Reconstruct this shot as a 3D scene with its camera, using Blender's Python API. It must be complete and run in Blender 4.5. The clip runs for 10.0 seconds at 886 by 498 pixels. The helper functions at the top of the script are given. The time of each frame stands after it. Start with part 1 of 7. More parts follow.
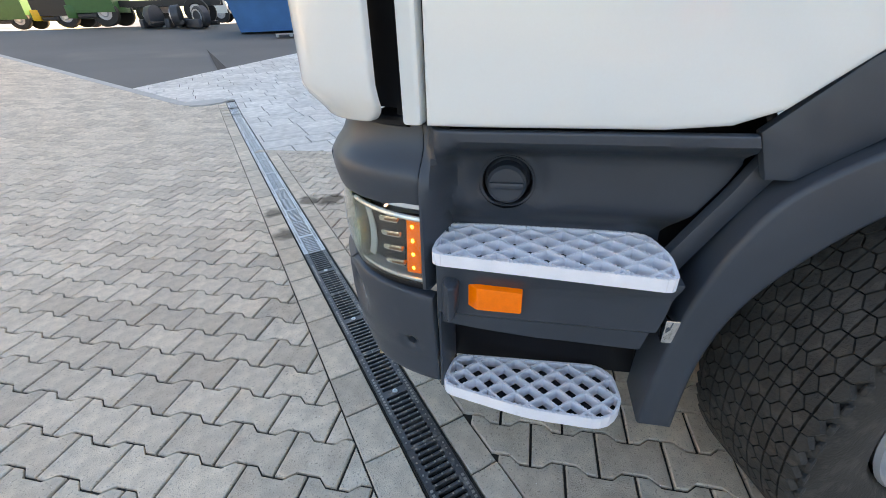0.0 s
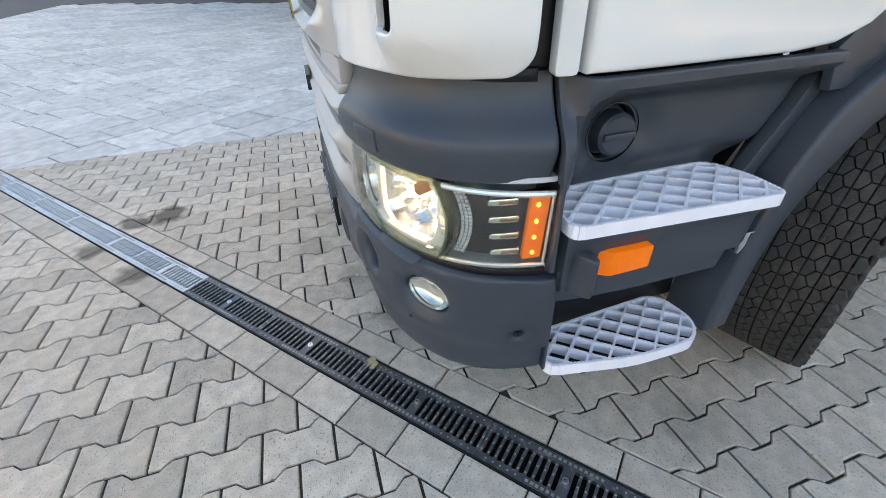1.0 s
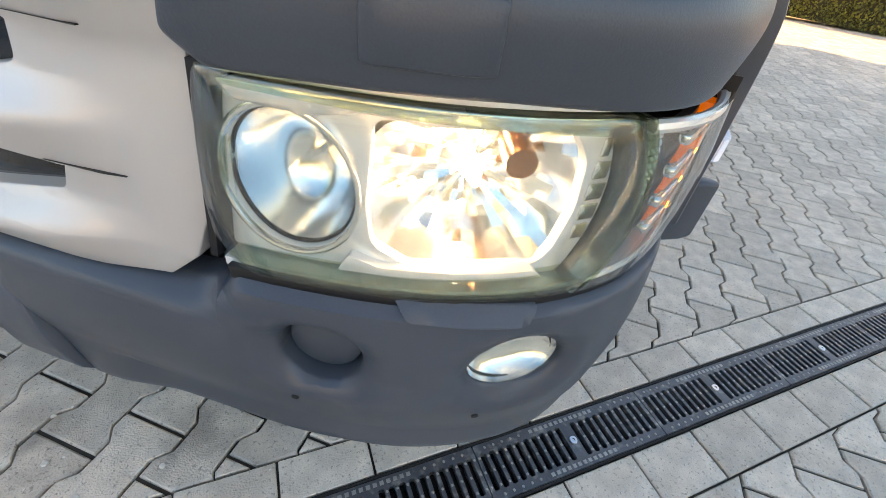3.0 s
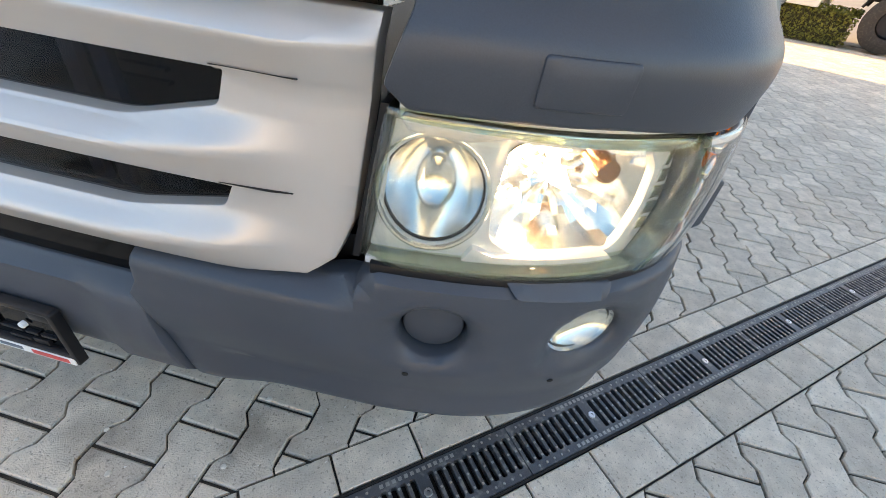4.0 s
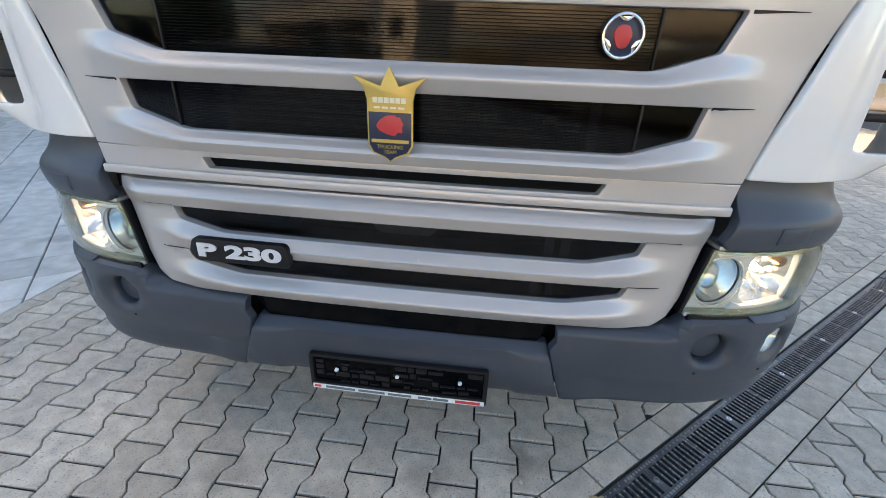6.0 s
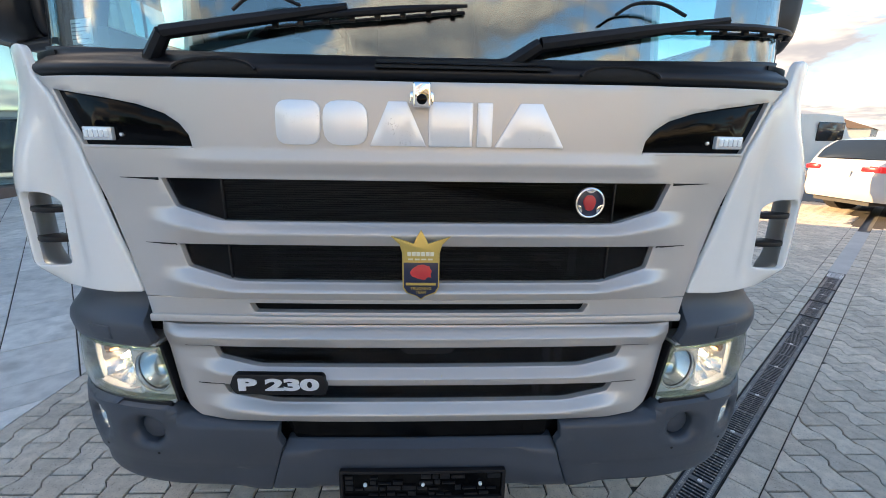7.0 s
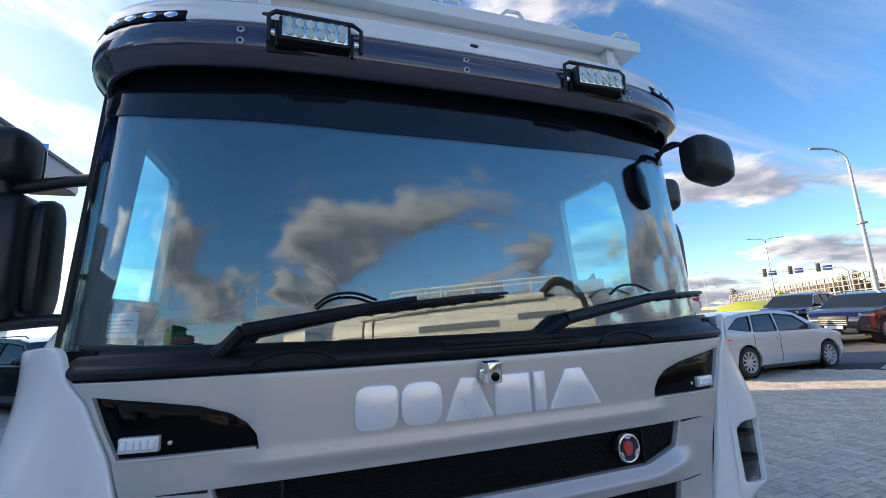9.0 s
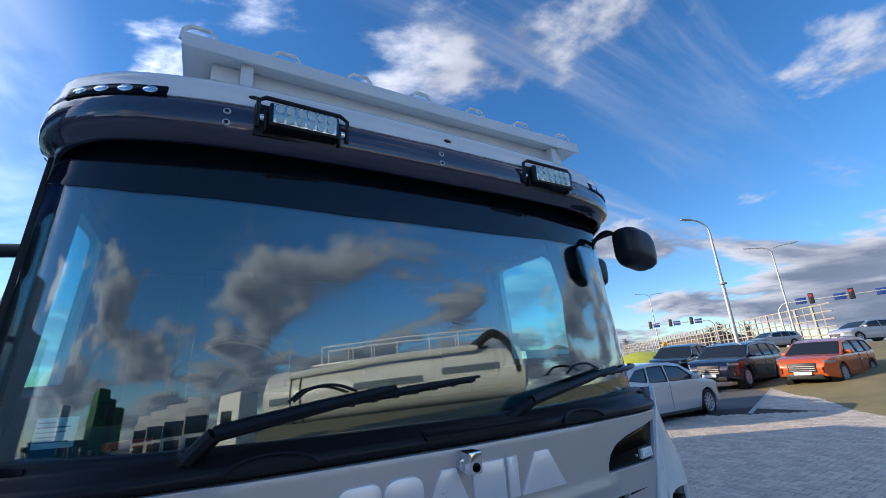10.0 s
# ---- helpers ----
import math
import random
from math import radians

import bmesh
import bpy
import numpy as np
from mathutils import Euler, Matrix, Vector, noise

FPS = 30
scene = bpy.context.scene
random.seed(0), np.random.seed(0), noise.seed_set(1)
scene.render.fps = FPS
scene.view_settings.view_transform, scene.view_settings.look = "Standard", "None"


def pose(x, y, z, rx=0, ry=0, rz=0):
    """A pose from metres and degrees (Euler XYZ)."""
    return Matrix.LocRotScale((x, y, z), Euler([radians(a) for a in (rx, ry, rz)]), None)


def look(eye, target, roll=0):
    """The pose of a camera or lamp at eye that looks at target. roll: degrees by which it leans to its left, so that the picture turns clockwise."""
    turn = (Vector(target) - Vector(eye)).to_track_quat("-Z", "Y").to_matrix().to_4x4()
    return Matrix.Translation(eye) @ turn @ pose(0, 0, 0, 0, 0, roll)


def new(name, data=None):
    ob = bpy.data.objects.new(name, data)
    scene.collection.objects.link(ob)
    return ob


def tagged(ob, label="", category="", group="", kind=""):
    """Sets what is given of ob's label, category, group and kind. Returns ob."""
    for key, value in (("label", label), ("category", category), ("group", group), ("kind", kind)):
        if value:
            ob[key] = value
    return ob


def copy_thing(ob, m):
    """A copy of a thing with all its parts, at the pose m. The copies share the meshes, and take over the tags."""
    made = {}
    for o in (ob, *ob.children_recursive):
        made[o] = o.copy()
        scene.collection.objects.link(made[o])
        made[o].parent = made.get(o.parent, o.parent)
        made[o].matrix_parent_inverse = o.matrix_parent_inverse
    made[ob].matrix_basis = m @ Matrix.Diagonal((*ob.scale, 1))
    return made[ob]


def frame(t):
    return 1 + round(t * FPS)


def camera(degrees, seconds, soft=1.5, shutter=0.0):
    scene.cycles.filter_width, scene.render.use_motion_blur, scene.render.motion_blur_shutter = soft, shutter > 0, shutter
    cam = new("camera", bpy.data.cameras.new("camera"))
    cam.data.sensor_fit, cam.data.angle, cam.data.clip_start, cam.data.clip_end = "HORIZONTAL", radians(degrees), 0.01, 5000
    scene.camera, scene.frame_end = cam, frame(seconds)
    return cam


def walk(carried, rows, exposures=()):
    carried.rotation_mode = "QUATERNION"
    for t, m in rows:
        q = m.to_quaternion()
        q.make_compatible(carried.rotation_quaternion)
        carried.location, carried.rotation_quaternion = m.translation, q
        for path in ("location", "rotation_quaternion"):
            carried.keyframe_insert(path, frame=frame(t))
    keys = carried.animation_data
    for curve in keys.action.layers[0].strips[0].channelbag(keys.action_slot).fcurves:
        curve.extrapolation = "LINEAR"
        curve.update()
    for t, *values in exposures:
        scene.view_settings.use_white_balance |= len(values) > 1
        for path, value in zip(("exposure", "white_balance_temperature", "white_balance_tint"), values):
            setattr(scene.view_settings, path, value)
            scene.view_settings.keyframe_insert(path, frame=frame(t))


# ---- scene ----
cam = camera(93.6, 10.0, soft=0.8)
PATH = [
    (0, (1.957, 0.576, 1.256), (0.251, 0.207, 0.28), -2.0),
    (0.5, (1.859, 0.251, 1.246), (0.169, 0.264, 0.177), -2.4),
    (1, (1.756, -0.029, 1.221), (0.18, 0.468, 0.095), -1.9),
    (1.5, (1.538, -0.169, 1.164), (0.197, 0.726, -0.019), -1.2),
    (2, (1.273, -0.173, 1.081), (0.278, 1.036, -0.163), 1.8),
    (2.5, (1.12, -0.167, 1.0), (0.499, 1.256, -0.26), 5.9),
    (2.7, (1.074, -0.167, 0.999), (0.569, 1.307, -0.255), 6.9),
    (3.8, (0.942, -0.191, 1.01), (0.721, 1.359, -0.235), 9.2),
    (4, (0.901, -0.297, 1.034), (0.668, 1.279, -0.175), 8.5),
    (4.5, (0.748, -0.557, 1.181), (0.436, 1.063, 0.05), 5.8),
    (5, (0.592, -0.67, 1.224), (0.256, 0.99, 0.159), 4.0),
    (5.5, (0.385, -0.771, 1.275), (0.073, 0.952, 0.308), 2.5),
    (5.7, (0.311, -0.82, 1.284), (0.045, 0.931, 0.353), 2.4),
    (6.8, (0.05, -1.088, 1.456), (0.077, 0.827, 0.879), 1.2),
    (7, (0.02, -1.079, 1.512), (0.09, 0.852, 0.996), 0.9),
    (7.5, (-0.1, -1.057, 1.599), (0.074, 0.911, 1.287), 0.1),
    (8, (-0.277, -1.164, 1.668), (0.0, 0.816, 1.621), -0.6),
    (8.5, (-0.454, -1.209, 1.73), (-0.096, 0.751, 1.904), -1.1),
    (9, (-0.478, -1.094, 1.75), (0.136, 0.777, 2.097), -2.6),
    (9.5, (-0.488, -1.06, 1.791), (0.385, 0.677, 2.26), -3.9),
    (10, (-0.673, -1.082, 1.858), (0.298, 0.575, 2.417), -3.8),
]
walk(cam, [(t, look(eye, target, roll)) for t, eye, target, roll in PATH], [(0, 2.20, 9700, 17), (2.5, 2.56, 10300, 18), (5, 2.38, 9800, 18), (7, 1.84, 8500, 16), (8, 1.46, 7700, 15), (9, 1.04, 6400, 14), (10, 0.52, 5600, 13)])


# ---- world, sun, exposure ----
SUN_AZ, SUN_EL = radians(305), radians(16.5)   # clockwise from +y; the sun stands low behind the showroom
world = bpy.data.worlds.new("sky")
scene.world = world
world.use_nodes = True


def build_sky():
    nt = world.node_tree
    n, l = nt.nodes, nt.links
    n.clear()

    def put(socket, v):
        if isinstance(v, (int, float, tuple)):
            socket.default_value = v
        else:
            l.new(v, socket)

    def calc(op, a, b=0.0, c=0.0):
        m = n.new("ShaderNodeMath"); m.operation = op
        for k, v in enumerate((a, b, c)):
            put(m.inputs[k], v)
        return m.outputs[0]

    def ramp(v, a, b, lo=0.0, hi=1.0):
        m = n.new("ShaderNodeMapRange"); m.interpolation_type = "SMOOTHSTEP"
        for k, q in enumerate((v, a, b, lo, hi)):
            put(m.inputs[k], q)
        return m.outputs[0]

    def noise(vec, at, turn, size, scale, detail, rough, distort):
        m = n.new("ShaderNodeMapping")
        m.inputs["Location"].default_value, m.inputs["Rotation"].default_value, m.inputs["Scale"].default_value = at, (0, 0, turn), size
        l.new(vec, m.inputs[0])
        t = n.new("ShaderNodeTexNoise")
        l.new(m.outputs[0], t.inputs["Vector"])
        for key, v in (("Scale", scale), ("Detail", detail), ("Roughness", rough), ("Distortion", distort)):
            t.inputs[key].default_value = v
        return t.outputs["Fac"]

    def blend(f, a, b):
        m = n.new("ShaderNodeMix"); m.data_type = "RGBA"
        put(m.inputs["Factor"], f)
        put(m.inputs[6], (*a, 1) if isinstance(a, tuple) else a); put(m.inputs[7], (*b, 1) if isinstance(b, tuple) else b)
        return m.outputs[2]

    out, bg = n.new("ShaderNodeOutputWorld"), n.new("ShaderNodeBackground")
    sky = n.new("ShaderNodeTexSky")
    sky.sky_type, sky.sun_disc = "NISHITA", False
    sky.sun_elevation, sky.sun_rotation = SUN_EL, SUN_AZ
    sky.altitude, sky.air_density, sky.dust_density, sky.ozone_density = 100, 1.0, 0.25, 3.0
    blue = n.new("ShaderNodeHueSaturation"); blue.inputs["Saturation"].default_value, blue.inputs["Value"].default_value = 1.18, 0.90
    l.new(sky.outputs[0], blue.inputs["Color"])
    tc, sep = n.new("ShaderNodeTexCoord"), n.new("ShaderNodeSeparateXYZ")
    l.new(tc.outputs["Generated"], sep.inputs[0])
    z = calc("MAXIMUM", sep.outputs["Z"], 0.0)
    # clouds lie on flat layers: the way is divided by its height
    lay = calc("ADD", z, 0.17)
    comb = n.new("ShaderNodeCombineXYZ")
    l.new(calc("DIVIDE", sep.outputs["X"], lay), comb.inputs[0]); l.new(calc("DIVIDE", sep.outputs["Y"], lay), comb.inputs[1])
    flat_way = comb.outputs[0]
    # heaped clouds, shaded by how much thicker they are towards the sun
    at, to_sun = Vector(CLOUD_AT), Vector((math.sin(SUN_AZ), math.cos(SUN_AZ), 0)) * 0.16
    here = noise(flat_way, at, 0, (1, 1, 1), 0.95, 11, 0.57, 0.25)
    sunward = noise(flat_way, at + to_sun, 0, (1, 1, 1), 0.95, 5, 0.57, 0.25)
    thick = calc("ADD", here, ramp(z, 0.0, 0.42, 0.12, -0.012))
    heap = ramp(thick, 0.54, 0.615)
    lit = calc("MULTIPLY_ADD", calc("SUBTRACT", here, sunward), 4.0, 0.50)
    heap_col = blend(ramp(lit, 0.25, 0.80), (1.25, 1.40, 1.70), (3.6, 3.5, 3.4))
    heap_col = blend(ramp(thick, 0.60, 0.74), heap_col, (1.05, 1.20, 1.48))
    # thin streaks of ice cloud higher up
    streak = noise(flat_way, (1.7, 0.4, 0), -0.35, (0.36, 1.9, 1), 1.0, 10, 0.62, 0.9)
    where = noise(flat_way, (5.2, 2.3, 0), 0, (1, 1, 1), 0.55, 2, 0.5, 0.0)
    cirrus = calc("MULTIPLY", calc("MULTIPLY", ramp(streak, 0.47, 0.72), ramp(where, 0.42, 0.60)), 0.80)
    cirrus = calc("MULTIPLY", cirrus, ramp(z, 0.05, 0.30))
    # thin cloud glows round the sun
    dot = n.new("ShaderNodeVectorMath"); dot.operation = "DOT_PRODUCT"
    dot.inputs[1].default_value = (math.sin(SUN_AZ) * math.cos(SUN_EL), math.cos(SUN_AZ) * math.cos(SUN_EL), math.sin(SUN_EL))
    l.new(tc.outputs["Generated"], dot.inputs[0])
    glow = ramp(dot.outputs["Value"], 0.1, 1.0, 1.0, 3.0)
    haze = ramp(dot.outputs["Value"], 0.74, 1.0, 0.0, 0.75)
    col = blend(cirrus, blue.outputs[0], (2.7, 2.8, 3.0))
    clouds = n.new("ShaderNodeVectorMath"); clouds.operation = "SCALE"
    l.new(heap_col, clouds.inputs[0]); l.new(glow, clouds.inputs["Scale"])
    col = blend(calc("MAXIMUM", heap, haze), col, clouds.outputs[0])
    bg.inputs["Strength"].default_value = 0.15
    l.new(col, bg.inputs["Color"]); l.new(bg.outputs[0], out.inputs["Surface"])


CLOUD_AT = (3.1, 1.5, 0.0)
build_sky()
sun = new("sun", bpy.data.lights.new("sun", "SUN"))
sun.data.energy, sun.data.angle, sun.data.color = 4.2, radians(0.53), (1.0, 0.77, 0.48)
SUN_WAY = Vector((math.sin(SUN_AZ) * math.cos(SUN_EL), math.cos(SUN_AZ) * math.cos(SUN_EL), math.sin(SUN_EL)))
sun.matrix_world = look(SUN_WAY * 60, (0, 0, 0))


# ---- materials ----
def material(name, colour, rough=0.5, metal=0.0, tone=0.12, scale=8.0, fine=140.0, bump=0.0, wear=None, vary=0.0, coat=0.0, emit=None, spec=None, speck=None, stains=()):
    """Base colour with stains at one scale and grain at another, roughness that follows them, and a fine relief."""
    m = bpy.data.materials.new(name)
    m.use_nodes = True
    nt = m.node_tree
    n, l = nt.nodes, nt.links
    b = n["Principled BSDF"]
    b.inputs["Metallic"].default_value, b.inputs["Roughness"].default_value = metal, rough
    if spec is not None:
        b.inputs["Specular IOR Level"].default_value = spec
    if coat:
        b.inputs["Coat Weight"].default_value, b.inputs["Coat Roughness"].default_value = coat, 0.04
    if emit:
        b.inputs["Emission Color"].default_value = (*emit[:3], 1)
        b.inputs["Emission Strength"].default_value = emit[3]
    tc = n.new("ShaderNodeTexCoord")
    big = n.new("ShaderNodeTexNoise")
    big.inputs["Scale"].default_value, big.inputs["Detail"].default_value = scale, 6
    small = n.new("ShaderNodeTexNoise")
    small.inputs["Scale"].default_value, small.inputs["Detail"].default_value = fine, 3
    for k in (big, small):
        l.new(tc.outputs["Object"], k.inputs["Vector"])
    sum_ = n.new("ShaderNodeMath"); sum_.operation = "MULTIPLY_ADD"
    l.new(small.outputs["Fac"], sum_.inputs[0]); sum_.inputs[1].default_value = 0.5
    l.new(big.outputs["Fac"], sum_.inputs[2])
    val = n.new("ShaderNodeMapRange")
    val.inputs["From Min"].default_value, val.inputs["From Max"].default_value = 0.45, 1.05
    val.inputs["To Min"].default_value, val.inputs["To Max"].default_value = 1 - tone, 1 + tone
    l.new(sum_.outputs[0], val.inputs[0])
    last = val.outputs[0]
    if vary:
        oi = n.new("ShaderNodeObjectInfo")
        geo = n.new("ShaderNodeNewGeometry")
        both = n.new("ShaderNodeMath"); both.operation = "ADD"
        l.new(oi.outputs["Random"], both.inputs[0]); l.new(geo.outputs["Random Per Island"], both.inputs[1])
        fr = n.new("ShaderNodeMath"); fr.operation = "FRACT"; l.new(both.outputs[0], fr.inputs[0])
        r = n.new("ShaderNodeMapRange"); r.inputs["To Min"].default_value, r.inputs["To Max"].default_value = 1 - vary, 1 + vary
        l.new(fr.outputs[0], r.inputs[0])
        mul = n.new("ShaderNodeMath"); mul.operation = "MULTIPLY"
        l.new(last, mul.inputs[0]); l.new(r.outputs[0], mul.inputs[1])
        last = mul.outputs[0]
    hsv = n.new("ShaderNodeHueSaturation")
    hsv.inputs["Color"].default_value = (*colour, 1)
    l.new(last, hsv.inputs["Value"])
    col = hsv.outputs[0]
    if wear:
        w = n.new("ShaderNodeTexNoise"); w.inputs["Scale"].default_value, w.inputs["Detail"].default_value = wear[3], 8
        l.new(tc.outputs["Object"], w.inputs["Vector"])
        rp = n.new("ShaderNodeMapRange"); rp.inputs["From Min"].default_value, rp.inputs["From Max"].default_value = wear[4], wear[4] + 0.12
        l.new(w.outputs["Fac"], rp.inputs[0])
        sc = n.new("ShaderNodeMath"); sc.operation = "MULTIPLY"; sc.inputs[1].default_value = wear[5]
        l.new(rp.outputs[0], sc.inputs[0])
        mx = n.new("ShaderNodeMix"); mx.data_type = "RGBA"
        l.new(sc.outputs[0], mx.inputs["Factor"]); l.new(col, mx.inputs[6]); mx.inputs[7].default_value = (*wear[:3], 1)
        col = mx.outputs[2]
    if speck:
        k = n.new("ShaderNodeTexNoise"); k.inputs["Scale"].default_value, k.inputs["Detail"].default_value = speck[3], 2
        l.new(tc.outputs["Object"], k.inputs["Vector"])
        rp = n.new("ShaderNodeMapRange"); rp.inputs["From Min"].default_value, rp.inputs["From Max"].default_value = speck[4], speck[4] + 0.05
        l.new(k.outputs["Fac"], rp.inputs[0])
        mx = n.new("ShaderNodeMix"); mx.data_type = "RGBA"
        l.new(rp.outputs[0], mx.inputs["Factor"]); l.new(col, mx.inputs[6]); mx.inputs[7].default_value = (*speck[:3], 1)
        col = mx.outputs[2]
    for sx, sy, sr, dark in stains:
        geo2 = n.new("ShaderNodeNewGeometry")
        wob = n.new("ShaderNodeTexNoise"); wob.inputs["Scale"].default_value, wob.inputs["Detail"].default_value = 9, 4
        l.new(geo2.outputs["Position"], wob.inputs["Vector"])
        ds = n.new("ShaderNodeVectorMath"); ds.operation = "DISTANCE"; ds.inputs[1].default_value = (sx, sy, 0)
        l.new(geo2.outputs["Position"], ds.inputs[0])
        sm = n.new("ShaderNodeMath"); sm.operation = "MULTIPLY_ADD"; sm.inputs[1].default_value = sr * 1.6
        l.new(wob.outputs["Fac"], sm.inputs[0]); l.new(ds.outputs["Value"], sm.inputs[2])
        rp = n.new("ShaderNodeMapRange"); rp.inputs["From Min"].default_value, rp.inputs["From Max"].default_value = sr * 1.25, sr * 1.75
        rp.inputs["To Min"].default_value, rp.inputs["To Max"].default_value = dark, 0.0
        l.new(sm.outputs[0], rp.inputs[0])
        mx = n.new("ShaderNodeMix"); mx.data_type = "RGBA"
        l.new(rp.outputs[0], mx.inputs["Factor"]); l.new(col, mx.inputs[6]); mx.inputs[7].default_value = (0.09, 0.075, 0.06, 1)
        col = mx.outputs[2]
    l.new(col, b.inputs["Base Color"])
    rr = n.new("ShaderNodeMapRange")
    rr.inputs["From Min"].default_value, rr.inputs["From Max"].default_value = 0.4, 1.1
    rr.inputs["To Min"].default_value, rr.inputs["To Max"].default_value = max(0.02, rough * 0.85), min(1, rough * 1.15)
    l.new(sum_.outputs[0], rr.inputs[0]); l.new(rr.outputs[0], b.inputs["Roughness"])
    if bump:
        bp = n.new("ShaderNodeBump"); bp.inputs["Strength"].default_value, bp.inputs["Distance"].default_value = bump, 0.003
        l.new(small.outputs["Fac"], bp.inputs["Height"]); l.new(bp.outputs[0], b.inputs["Normal"])
    return m


def glass(name, tint, rough=0.0, base=0.04, gloss=1.0):
    """A thin pane, the same from both sides: what is behind shows through its tint, and it mirrors more at a slant."""
    m = bpy.data.materials.new(name)
    m.use_nodes = True
    n, l = m.node_tree.nodes, m.node_tree.links
    n.clear()
    out, mix = n.new("ShaderNodeOutputMaterial"), n.new("ShaderNodeMixShader")
    tr, gl, lw = n.new("ShaderNodeBsdfTransparent"), n.new("ShaderNodeBsdfGlossy"), n.new("ShaderNodeLayerWeight")
    tr.inputs["Color"].default_value = (*tint, 1)
    gl.inputs["Roughness"].default_value = rough
    gl.inputs["Color"].default_value = (gloss, gloss, gloss, 1)
    lw.inputs["Blend"].default_value = 0.5
    pw = n.new("ShaderNodeMath"); pw.operation = "POWER"; pw.inputs[1].default_value = 5.0
    ma = n.new("ShaderNodeMath"); ma.operation = "MULTIPLY_ADD"
    ma.inputs[1].default_value, ma.inputs[2].default_value = 1 - base, base
    l.new(lw.outputs["Facing"], pw.inputs[0]); l.new(pw.outputs[0], ma.inputs[0]); l.new(ma.outputs[0], mix.inputs[0])
    l.new(tr.outputs[0], mix.inputs[1]); l.new(gl.outputs[0], mix.inputs[2])
    l.new(mix.outputs[0], out.inputs["Surface"])
    return m


WET = ((.10, .02, .10, .30), (-.22, -.14, .13, .28), (.42, .14, .09, .30), (-.55, -.05, .12, .25), (1.25, .95, .14, .25), (-.91, -.95, .15, .8), (-.88, -1.12, .11, .75), (-.30, -1.0, .12, .75), (-.62, -1.28, .11, .7))     # oily and damp patches by the truck and along the drain

